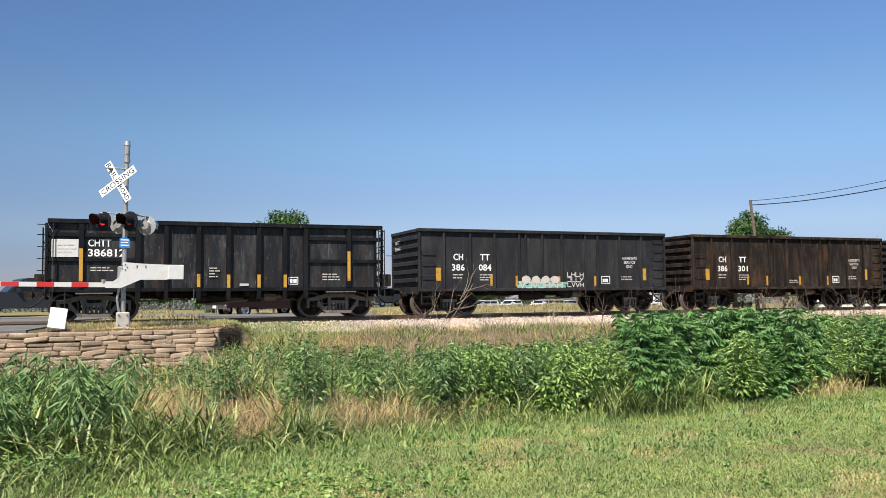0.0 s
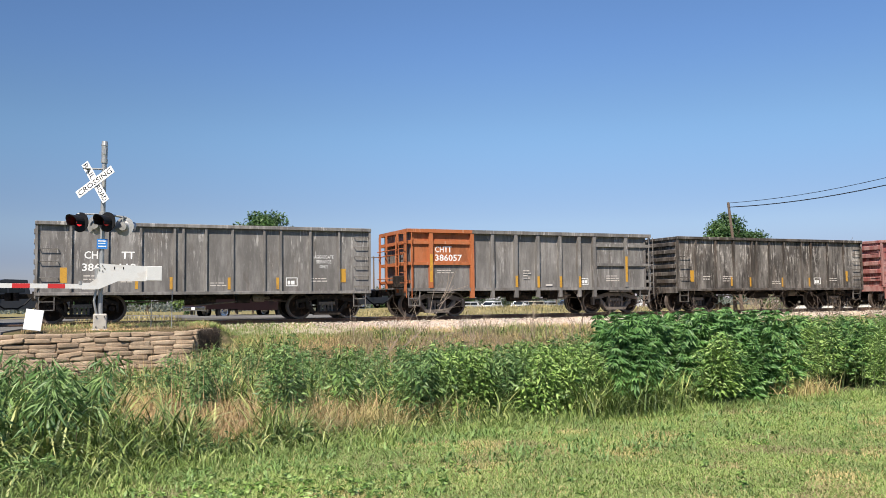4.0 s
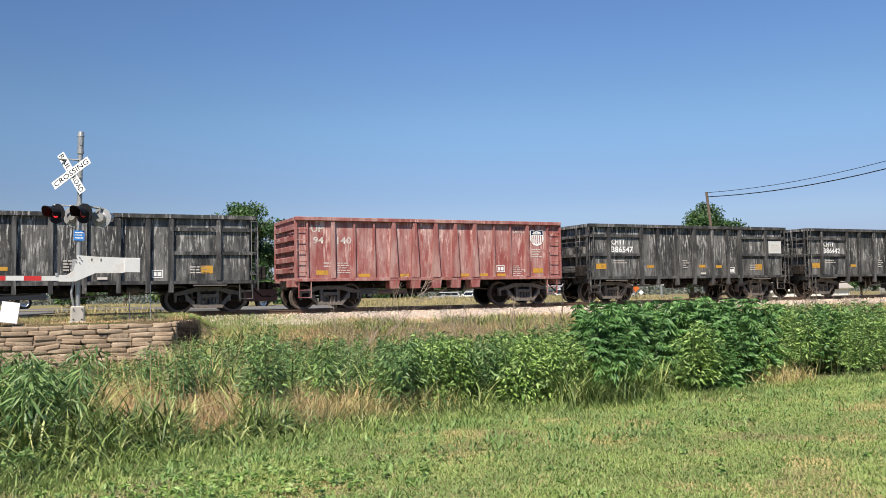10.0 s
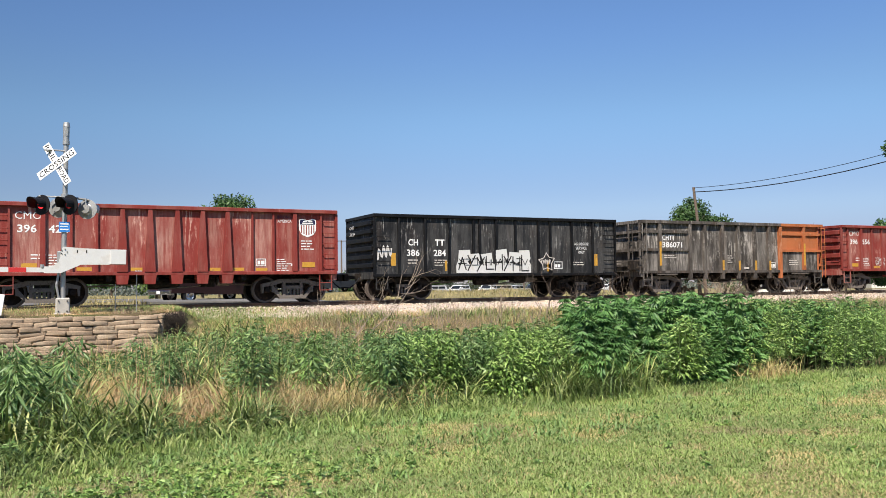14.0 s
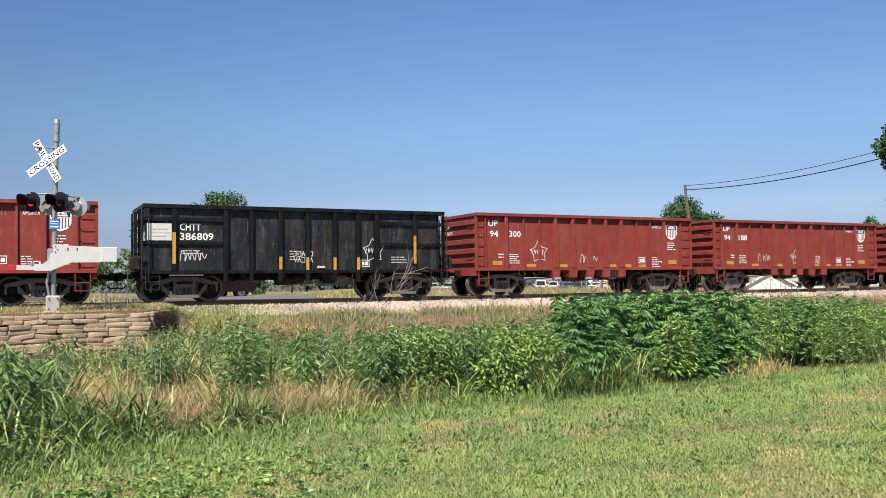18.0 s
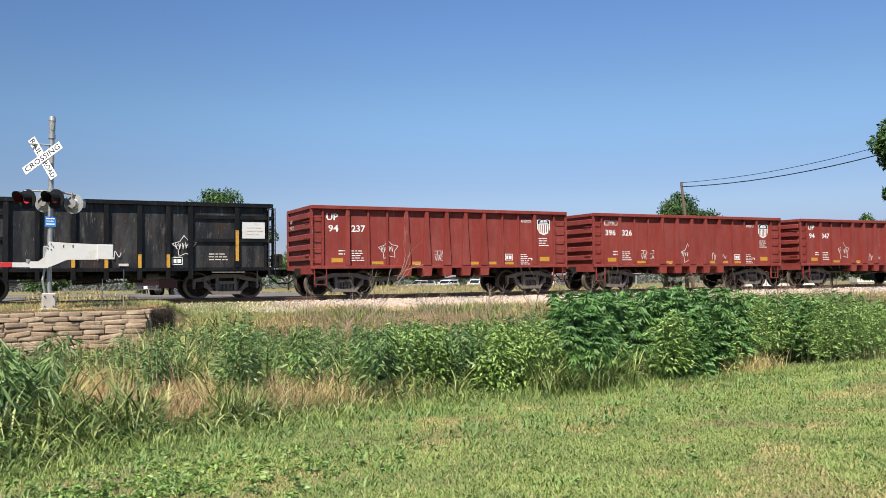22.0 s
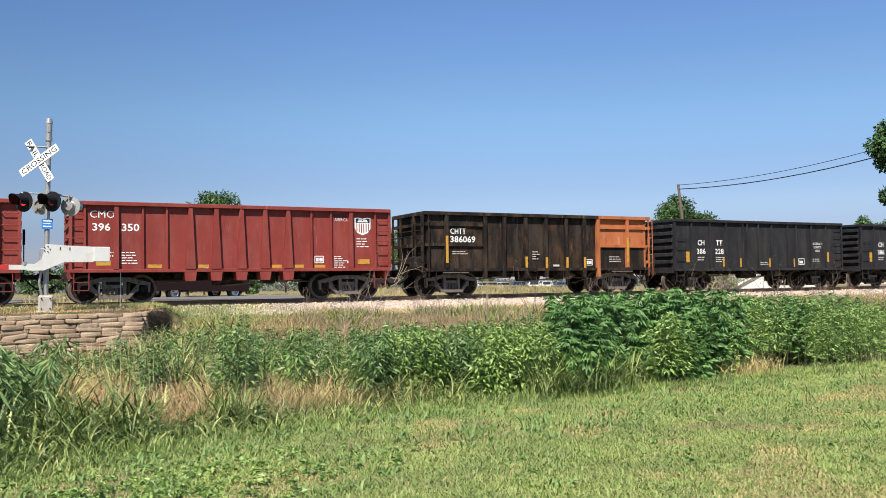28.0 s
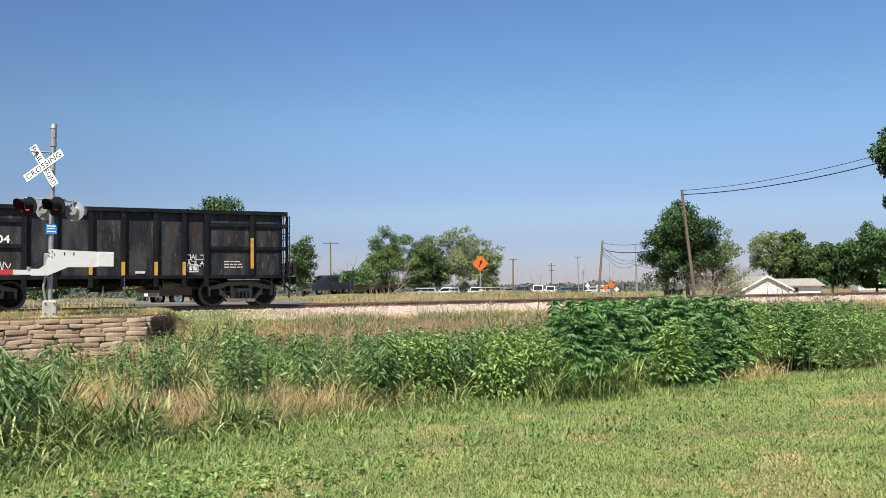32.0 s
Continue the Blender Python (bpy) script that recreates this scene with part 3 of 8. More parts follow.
# ---- track ----
TRACK_Y = 30.5
track = thing("railway_track", "single railway track with rusty rails on pale ballast", "railway track", kind="structure")
for side in (-0.753, 0.753):
    bm = bmesh.new()
    prof = ((-0.07, -0.172), (0.07, -0.172), (0.07, -0.155), (0.012, -0.135), (0.012, -0.045), (0.036, -0.035), (0.036, -0.004), (0.03, 0.0), (-0.03, 0.0), (-0.036, -0.004), (-0.036, -0.035), (-0.012, -0.045), (-0.012, -0.135), (-0.07, -0.155))
    rings = [[bm.verts.new((x, TRACK_Y + side + py, pz)) for py, pz in prof] for x in (-760, -100, 0, 100, 760)]
    for r0, r1 in zip(rings, rings[1:]):
        for k in range(len(prof)):
            f = bm.faces.new((r0[k], r0[(k + 1) % len(prof)], r1[(k + 1) % len(prof)], r1[k]))
            f.material_index = 1 if 6 <= k <= 8 else 0
    part("rail", bm, (M["rail_rust"], M["rail_top"]), track)
bm = bmesh.new()
prof = ((27.75, -0.75), (27.75, -0.56), (28.3, -0.40), (28.95, -0.185), (29.25, -0.155), (31.75, -0.155), (32.05, -0.185), (33.3, -0.55), (33.3, -0.75))
rings = [[bm.verts.new((x, py, pz)) for py, pz in prof] for x in (-760, -60, 60, 760)]
for r0, r1 in zip(rings, rings[1:]):
    for k in range(len(prof)):
        bm.faces.new((r0[k], r0[(k + 1) % len(prof)], r1[(k + 1) % len(prof)], r1[k]))
part("ballast_bed", bm, M["gravel"], track)
bm = bmesh.new()
box(bm, -0.115, 0.115, -1.3, 1.3, -0.36, -0.172)
bmesh.ops.bevel(bm, geom=bm.edges[:], offset=0.012, segments=1, affect="EDGES")
tie_mesh = mesh_of("tie", bm, M["tie"])
rng = np.random.default_rng(4)
for k in range(150):
    t = new("tie", tie_mesh)
    t.parent = track
    t.location = (-14 + k * 0.52 + rng.normal(0, 0.015), TRACK_Y + rng.normal(0, 0.02), 0.035)
    t.rotation_euler = (0, 0, rng.normal(0, 0.012))
# loose stones on the shoulder
N = 15000
px = rng.uniform(-12, 56, N)
py = np.where(rng.random(N) < 0.8, rng.uniform(27.3, 29.3, N), rng.uniform(29.3, 32.4, N))
pz = np.interp(py, (26.9, 27.75, 28.3, 29.0, 29.3, 31.7, 32.4), (-0.56, -0.54, -0.40, -0.17, -0.155, -0.155, -0.26))
keep = px > np.where(py < 28.6, 9.5 + (py - 28.0) * 2, -12)
px, py, pz = px[keep], py[keep], pz[keep]
oct_v = np.array(((1, 0, 0), (-1, 0, 0), (0, 1, 0), (0, -1, 0), (0, 0, 1), (0, 0, -1)), float)
oct_f = np.array(((0, 2, 4), (2, 1, 4), (1, 3, 4), (3, 0, 4), (2, 0, 5), (1, 2, 5), (3, 1, 5), (0, 3, 5)))
size = rng.uniform(0.025, 0.055, len(px))
sv = oct_v[None] * rng.uniform(0.6, 1.3, (len(px), 6, 1)) * size[:, None, None]
ang = rng.uniform(0, math.tau, len(px))
ca, sa = np.cos(ang)[:, None], np.sin(ang)[:, None]
tilt = rng.uniform(-0.7, 0.7, len(px))[:, None]
sv = np.stack([sv[..., 0] * ca - sv[..., 1] * sa, sv[..., 0] * sa + sv[..., 1] * ca, sv[..., 2] * 0.8 + sv[..., 0] * tilt], -1)
sv = sv + np.stack([px, py, pz + 0.012], 1)[:, None]
st = (oct_f[None] + (np.arange(len(px)) * 6)[:, None, None]).reshape(-1, 3)
stone_mat = leafy("ballast_stone", ((0.62, 0.5, 0.43), (0.74, 0.64, 0.56), (0.5, 0.39, 0.32), (0.76, 0.68, 0.6)), 0.9, 0.0, 1.0)
stones = new("ballast_stones", arrays("ballast_stones", sv.reshape(-1, 3), None, st, stone_mat))
tagged(stones, "loose pinkish white crushed ballast stones", "ballast", kind="stuff")


# ---- the train ----
HALF = 5.465
TRUCKS = (1.37 - HALF, 9.40 - HALF)


def rolled(t):
    """Metres that the train has gone at t seconds."""
    return 21.588 * t - 0.0343331 * t * t - 0.000289045 * t ** 3 + 6.61868e-6 * t ** 4


def wheelset_mesh():
    bm = bmesh.new()
    for s in (-1, 1):
        prof = [(0.02, -0.70), (0.10, -0.70), (0.11, -0.66), (0.24, -0.675), (0.36, -0.70), (0.385, -0.72), (0.455, -0.722), (0.457, -0.71), (0.460, -0.62), (0.486, -0.60), (0.484, -0.585), (0.39, -0.585), (0.36, -0.62), (0.11, -0.60), (0.09, -0.58)]
        mats = [0, 0, 0, 0, 0, 1, 1, 1, 1, 1, 1, 0, 0, 0]
        lathe(bm, [(r, y * -s) for r, y in prof], n=28, mats=mats)
        lathe(bm, [(0.075, s * 0.70), (0.075, s * 0.93)], n=12)
        lathe(bm, [(0.02, s * 1.13), (0.09, s * 1.13), (0.105, s * 1.10), (0.105, s * 0.92), (0.075, s * 0.92)], n=14)
        for k in range(3):
            a = k * math.tau / 3
            tube(bm, (0.055 * math.cos(a), s * 1.125, 0.055 * math.sin(a)), (0.055 * math.cos(a), s * 1.15, 0.055 * math.sin(a)), 0.016, n=6)
    lathe(bm, [(0.085, -0.60), (0.08, 0.60)], n=12)
    return mesh_of("wheelset", bm, (M["wheel_face"], M["wheel_rim"]), False)


WHEELSET = wheelset_mesh()


def side_frame_mesh(pale):
    bm = bmesh.new()
    y0, y1 = -1.12, -0.94
    prism(bm, ((-1.10, 0.56), (-0.72, 0.60), (-0.38, 0.70), (0.38, 0.70), (0.72, 0.60), (1.10, 0.56), (1.12, 0.66), (0.80, 0.74), (0.42, 0.84), (-0.42, 0.84), (-0.80, 0.74), (-1.12, 0.66)), y0, y1)
    for s in (-1, 1):
        o = ((s * 1.10, 0.34), (s * 1.04, 0.34), (s * 1.02, 0.57), (s * 1.11, 0.60))
        prism(bm, o if s > 0 else o[::-1], y0, y1)
        o = ((s * 0.66, 0.36), (s * 0.74, 0.38), (s * 0.76, 0.60), (s * 0.66, 0.60))
        prism(bm, o if s > 0 else o[::-1], y0, y1)
        o = ((s * 0.34, 0.16), (s * 0.48, 0.18), (s * 0.74, 0.46), (s * 0.74, 0.60), (s * 0.62, 0.52))
        prism(bm, o if s > 0 else o[::-1], y0 - 0.01, y1)
        o = ((s * 0.26, 0.26), (s * 0.36, 0.26), (s * 0.36, 0.71), (s * 0.26, 0.71))
        prism(bm, o if s > 0 else o[::-1], y0, y1)
    prism(bm, ((-0.48, 0.14), (0.48, 0.14), (0.46, 0.26), (-0.46, 0.26)), y0 - 0.02, y1)
    return mesh_of("side_frame", bm, M["steel_pale"] if pale else M["steel_dark"])


FRAMES = {p: side_frame_mesh(p) for p in (True, False)}


def spring_mesh():
    bm = bmesh.new()
    for x in (-0.2, -0.07, 0.07, 0.2):
        for k in range(4):
            lathe_z = [(x, -1.04, 0.27 + k * 0.055), (x, -1.04, 0.305 + k * 0.055)]
            tube(bm, lathe_z[0], lathe_z[1], 0.058, n=8)
        tube(bm, (x, -1.04, 0.26), (x, -1.04, 0.5), 0.044, n=6)
    box(bm, -0.3, 0.3, -1.13, -0.95, 0.49, 0.6)
    return mesh_of("spring_nest", bm, M["steel_pale"])


SPRINGS = spring_mesh()


def add_truck(car, x, pale):
    truck = boxes_part("truck", [(-0.22, 0.22, -1.0, 1.0, 0.50, 0.78), (-0.9, 0.9, -0.14, 0.14, 0.38, 0.46)], M["steel_dark"], car, "cast steel wheel truck")
    truck.location = (x, 0, 0)
    for s in (-1, 1):
        for nm, me in (("side_frame", FRAMES[pale]), ("spring_nest", SPRINGS))[: 2 if s < 0 else 1]:
            f = new(nm, me)
            f.parent = truck
            if s > 0:
                f.rotation_euler = (0, 0, math.pi)
    for dx in (-0.889, 0.889):
        w = new("wheelset", WHEELSET)
        w.parent = truck
        w.matrix_parent_inverse = Matrix.Translation((dx, 0, 0.457))


def add_coupler(car, s, mat):
    bm = bmesh.new()
    x = s * HALF
    x0, x1 = sorted((x - s * 0.25, x + s * 0.52))
    box(bm, x0, x1, -0.07, 0.07, 0.80, 0.95)
    x0, x1 = sorted((x + s * 0.48, x + s * 0.72))
    box(bm, x0, x1, -0.15, 0.12, 0.74, 1.0)
    x0, x1 = sorted((x - s * 0.02, x + s * 0.1))
    box(bm, x0, x1, -0.22, 0.22, 0.72, 1.03)
    part("coupler", bm, mat, car)
    bm = bmesh.new()
    pts = [Vector((x + s * 0.1, -0.3, 0.85)), Vector((x + s * 0.3, -0.33, 0.62)), Vector((x + s * 0.5, -0.3, 0.48)), Vector((x + s * 0.68, -0.2, 0.5))]
    for p, q in zip(pts, pts[1:]):
        tube(bm, p, q, 0.025, n=6)
    part("air_hose", bm, M["black_metal"], car, "hanging black rubber brake hose")
    if s > 0:
        bm = bmesh.new()
        tube(bm, (x + 0.06, 0.55, 2.2), (x + 0.14, 0.55, 2.2), 0.26, n=16)
        tube(bm, (x + 0.1, 0.55, 2.2), (x + 0.1, 0.55, 1.0), 0.02, n=6)
        part("brake_wheel", bm, mat, car)


def rungs(car, xs, ys, zs, mat, name="grab_iron", stand=0.07):
    """Horizontal bent bars bolted to the side or end."""
    for z in zs:
        bm = bmesh.new()
        a, b = Vector((xs[0], ys[0], z)), Vector((xs[1], ys[1], z))
        out = Vector((0, -stand, 0)) if abs(xs[1] - xs[0]) > abs(ys[1] - ys[0]) else Vector((math.copysign(stand, xs[0]), 0, 0))
        tube(bm, a + out, b + out, 0.013, n=6)
        tube(bm, a, a + out, 0.013, n=6)
        tube(bm, b, b + out, 0.013, n=6)
        part(name, bm, frame_of(mat), car)


def sill_step(car, x, mat):
    bm = bmesh.new()
    for dx in (-0.22, 0.22):
        box(bm, x + dx - 0.012, x + dx + 0.012, -1.50, -1.44, 0.42, 1.03)
    for z in (0.42, 0.68):
        box(bm, x - 0.22, x + 0.22, -1.50, -1.44, z, z + 0.025)
    part("sill_step", bm, mat, car)


def stake(car, x, w0, w1, z0, z1, y_in, y_out, mat, far=True, foot=None):
    """An upright of the side, w1 wide at its foot and w0 at its head."""
    for s in (-1, 1) if far else (-1,):
        bm = bmesh.new()
        o = [(x - w1 / 2, z0), (x + w1 / 2, z0), (x + w0 / 2, z1), (x - w0 / 2, z1)]
        if foot:
            o = [(x - foot[0] / 2, foot[1]), (x + foot[0] / 2, foot[1])] + [(x + w1 / 2, z0), (x + w0 / 2, z1), (x - w0 / 2, z1), (x - w1 / 2, z0)]
        if s < 0:
            prism(bm, o, y_out, y_in)
        else:
            prism(bm, o[::-1], -y_out, -y_in)
        part("side_stake", bm, frame_of(mat), car)


def tub(car, mat, y, z0, z1, x0=-HALF + 0.06, x1=HALF - 0.06):
    """The open-topped steel body: two sides, two ends and the floor, with thickness."""
    t = 0.03
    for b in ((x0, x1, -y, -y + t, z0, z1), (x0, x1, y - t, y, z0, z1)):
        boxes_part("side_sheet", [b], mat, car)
    for b in ((x0, x0 + t, -y + t, y - t, z0, z1), (x1 - t, x1, -y + t, y - t, z0, z1)):
        boxes_part("end_wall", [b], mat, car)
    boxes_part("floor_plate", [(x0 + t, x1 - t, -y + t, y - t, z0 + 0.06, z0 + 0.12)], mat, car)


def chords(car, mat, y0, y1, z0, z1):
    for s in (-1, 1):
        a, b = sorted((s * y0, s * y1))
        boxes_part("top_chord", [(-HALF, HALF, a, b, z0, z1)], frame_of(mat), car, bevel=0.012)
    for s in (-1, 1):
        a, b = sorted((s * HALF, s * (HALF - 0.12)))
        boxes_part("end_chord", [(a, b, -y0, y0, z0 - 0.003, z1 - 0.003)], frame_of(mat), car, bevel=0.012)


def underframe(car, mat):
    boxes_part("centre_sill", [(-HALF + 0.1, HALF - 0.1, -0.24, 0.24, 0.72, 1.06)], M["steel_dark"], car)
    for s in (-1, 1):
        boxes_part("end_sill", [tuple(sorted((s * (HALF - 0.16), s * HALF))) + (-1.42, 1.42, 0.80, 1.05)], mat, car)
    bm = bmesh.new()
    tube(bm, (-0.9, -0.75, 0.72), (0.1, -0.75, 0.72), 0.19, n=12)
    part("air_tank", bm, M["steel_dark"], car, "grimy brake air reservoir")
    bm = bmesh.new()
    box(bm, 0.8, 1.25, -0.95, -0.55, 0.58, 0.98)
    tube(bm, (-2.4, -0.6, 0.86), (2.5, -0.6, 0.86), 0.025, n=6)
    part("brake_gear", bm, M["steel_dark"], car)
    for x in (-2.15, -0.72, 0.72, 2.15):
        boxes_part("cross_bearer", [(x - 0.08, x + 0.08, -1.38, 1.38, 0.80, 0.98)], M["steel_dark"], car)
    for a, b in (((-3.2, -0.5, 0.62), (-1.2, -0.45, 0.7)), ((1.3, -0.45, 0.72), (3.1, -0.5, 0.6)), ((-0.6, -0.9, 0.52), (1.1, -0.9, 0.66))):
        bm = bmesh.new()
        tube(bm, a, b, 0.028, n=6)
        part("brake_rod", bm, M["steel_pale"], car)
    bm = bmesh.new()
    tube(bm, (1.35, -0.8, 0.76), (1.75, -0.8, 0.76), 0.15, n=10)
    tube(bm, (1.75, -0.8, 0.76), (1.95, -0.8, 0.76), 0.05, n=8)
    part("brake_cylinder", bm, M["steel_pale"], car)


def end_ribs(car, mat, n, z0, z1, y=1.36, depth=0.09):
    for s in (-1, 1):
        for k in range(n):
            z = z0 + (z1 - z0) * (k + 0.5) / n
            h = (z1 - z0) / n * 0.27
            a, b = sorted((s * (HALF - 0.06), s * (HALF - 0.06 + depth)))
            boxes_part("end_rib", [(a, b, -y, y, z - h, z + h)], frame_of(mat), car, bevel=0.02)


def flat(car, name, boxes, y, mat, label=""):
    """Paint or tape marks: thin raised plates on the side."""
    bm = bmesh.new()
    for x0, x1, z0, z1 in boxes:
        box(bm, x0 - HALF, x1 - HALF, y - 0.004, y + 0.002, z0, z1)
    return part(name, bm, mat, car, label)


def red_wagon(mat, label):
    """Tapered side posts, five of them reaching below the sill."""
    car = thing("gondola_wagon", label, "railway wagon", group="wagons of the goods train")
    y = 1.42
    tub(car, mat, y, 1.05, 3.16)
    chords(car, mat, 1.38, 1.56, 3.14, 3.27)
    for s in (-1, 1):
        a, b = sorted((s * 1.425, s * 1.52))
        boxes_part("side_sill", [(-HALF, HALF, a, b, 0.99, 1.10)], frame_of(mat), car, bevel=0.01)
    thin, wide = (0.44, 2.19, 2.94, 7.89, 8.62, 10.33), (1.38, 9.38)
    for x in thin:
        stake(car, x - HALF, 0.06, 0.09, 1.103, 3.137, -y, -1.50, mat)
    for x in wide:
        stake(car, x - HALF, 0.13, 0.17, 1.103, 3.137, -y, -1.53, mat)
    for x in (3.70, 4.55, 5.40, 6.22, 7.04):
        stake(car, x - HALF, 0.13, 0.34, 1.103, 3.137, -y, -1.54, mat, foot=(0.34, 1.10))
        bm = bmesh.new()
        prism(bm, ((x - HALF - 0.16, 0.70), (x - HALF + 0.16, 0.70), (x - HALF + 0.2, 0.99), (x - HALF - 0.2, 0.99)), -1.54, -1.0)
        part("post_foot", bm, frame_of(mat), car)
    for x in (0.03, 10.90):
        stake(car, x - HALF, 0.1, 0.1, 1.103, 3.137, -y, -1.50, mat)
    underframe(car, mat)
    end_ribs(car, mat, 5, 1.2, 3.1)
    rungs(car, (-HALF + 0.08, -HALF + 0.40), (-1.44, -1.44), (1.32, 1.7, 2.08, 2.46, 2.84), mat)
    rungs(car, (HALF - 0.52, HALF - 0.08), (-1.44, -1.44), (1.32, 1.7, 2.08, 2.46, 2.84), mat)
    rungs(car, (-HALF + 0.0, -HALF + 0.0), (-1.36, -0.9), (1.5, 2.1, 2.7), mat)
    for x in (0.35, 10.5):
        sill_step(car, x - HALF, mat)
    for x in TRUCKS:
        add_truck(car, x, True)
    for s in (-1, 1):
        add_coupler(car, s, M["steel_dark"])
    return car


def bay_wagon(mat, label, left=None, right=None):
    """Heavy posts, and end bays of sunk panels between level beams; left, right: another paint on that bay."""
    car = thing("gondola_wagon", label, "railway wagon", group="wagons of the goods train")
    left, right = left or mat, right or mat
    y = 1.40
    tub(car, mat, y, 1.0, 3.14, -HALF + 0.18, HALF - 0.18)
    for s in (-1, 1):
        a, b = sorted((s * 1.36, s * 1.56))
        cuts = ((-HALF, 2.66 - HALF, left), (2.66 - HALF, 8.14 - HALF, mat), (8.14 - HALF, HALF, right))
        for x0, x1, m in cuts:
            boxes_part("top_chord", [(x0 + 0.002, x1 - 0.002, a, b, 3.12, 3.25)], frame_of(m), car)
        a, b = sorted((s * HALF, s * (HALF - 0.14)))
        boxes_part("end_chord", [(a, b, -1.36, 1.36, 3.12, 3.25)], left if s < 0 else right, car)
        a, b = sorted((s * 1.405, s * 1.52))
        boxes_part("side_sill", [(-HALF, HALF, a, b, 0.95, 1.06)], frame_of(mat), car)
    for x, w in ((3.53, 0.13), (4.55, 0.14), (5.52, 0.14), (6.53, 0.14), (7.42, 0.14)):
        stake(car, x - HALF, w, w, 0.68, 3.117, -y, -1.54, mat)
    for x, m in ((2.66, left), (8.14, right)):
        stake(car, x - HALF, 0.15, 0.15, 0.68, 3.117, -y, -1.545, m)
    for x, m in ((0.97, left), (9.68, right)):
        stake(car, x - HALF, 0.15, 0.15, 1.063, 3.117, -y, -1.545, m)
    for x, m in ((0.26, left), (10.67, right)):
        stake(car, x - HALF, 0.09, 0.09, 1.063, 3.117, -y, -1.45, m)
    for x0, x1, m in ((0.0, 2.58, left), (8.22, 10.93, right)):
        for z0, z1, d in ((2.70, 2.82, 1.50), (1.92, 2.03, 1.50)):
            for s in (-1, 1):
                a, b = sorted((s * (y + 0.002), s * d))
                boxes_part("side_beam", [(x0 - HALF, x1 - HALF, a, b, z0, z1)], frame_of(m), car)
        for s in (-1, 1):
            a, b = sorted((s * (y + 0.001), s * (y + 0.03)))
            for z0, z1, pm in ((1.063, 1.917, mat), (2.033, 2.697, m), (2.823, 3.117, m)):
                boxes_part("end_panel", [(max(x0, 0.2) - HALF, min(x1, 10.73) - HALF, a, b, z0, z1)], pm, car)
    for s, m in ((-1, left), (1, right)):
        for z in (1.3, 1.97, 2.76):
            a, b = sorted((s * (HALF - 0.18), s * HALF))
            boxes_part("end_beam", [(a, b, -1.42, 1.42, z - 0.06, z + 0.06)], frame_of(m), car)
        x = s * (HALF + 0.05)
        for z in (1.25, 1.62, 1.99, 2.36, 2.73, 3.05):
            rungs(car, (x - 0.22, x + 0.0), (-1.53, -1.53), (z,), m)
        bm = bmesh.new()
        tube(bm, (x, -1.6, 0.7), (x, -1.6, 3.1), 0.018, n=6)
        tube(bm, (x - 0.22 * s, -1.6, 0.7), (x - 0.22 * s, -1.6, 3.1), 0.018, n=6)
        part("ladder_rail", bm, m, car)
        bm = bmesh.new()
        out = s * (HALF + 0.06)
        for py in (-1.38, -0.62, 0.62, 1.38):
            box(bm, min(out, out - s * 0.07), max(out, out - s * 0.07), py - 0.035, py + 0.035, 0.9, 3.12)
        for pz in (1.45, 2.32, 2.52):
            tube(bm, (out + s * 0.05, -1.4, pz), (out + s * 0.05, 1.4, pz), 0.02, n=6)
        for py in (-1.05, -0.78):
            tube(bm, (out + s * 0.09, py, 1.05), (out + s * 0.09, py, 3.0), 0.018, n=6)
        for k in range(6):
            tube(bm, (out + s * 0.09, -1.05, 1.2 + k * 0.33), (out + s * 0.09, -0.78, 1.2 + k * 0.33), 0.015, n=6)
        part("end_frame", bm, frame_of(m), car)
        a, b = sorted((out, out + s * 0.3))
        boxes_part("brake_box", [(a, b, -1.42, -0.95, 1.08, 1.52)], M["steel_dark"], car, "", 0.03)
        boxes_part("end_platform", [tuple(sorted((s * (HALF - 0.1), s * (HALF + 0.24)))) + (-1.35, 1.35, 1.03, 1.07)], mat, car)
    underframe(car, mat)
    for x in (0.30, 10.6):
        sill_step(car, x - HALF, mat)
    for x in TRUCKS:
        add_truck(car, x, True)
        boxes_part("truck_shield", [(x - 0.55, x + 0.55, -1.50, -1.44, 0.88, 0.93)], M["steel_pale"], car)
    for s in (-1, 1):
        add_coupler(car, s, M["steel_dark"])
    return car


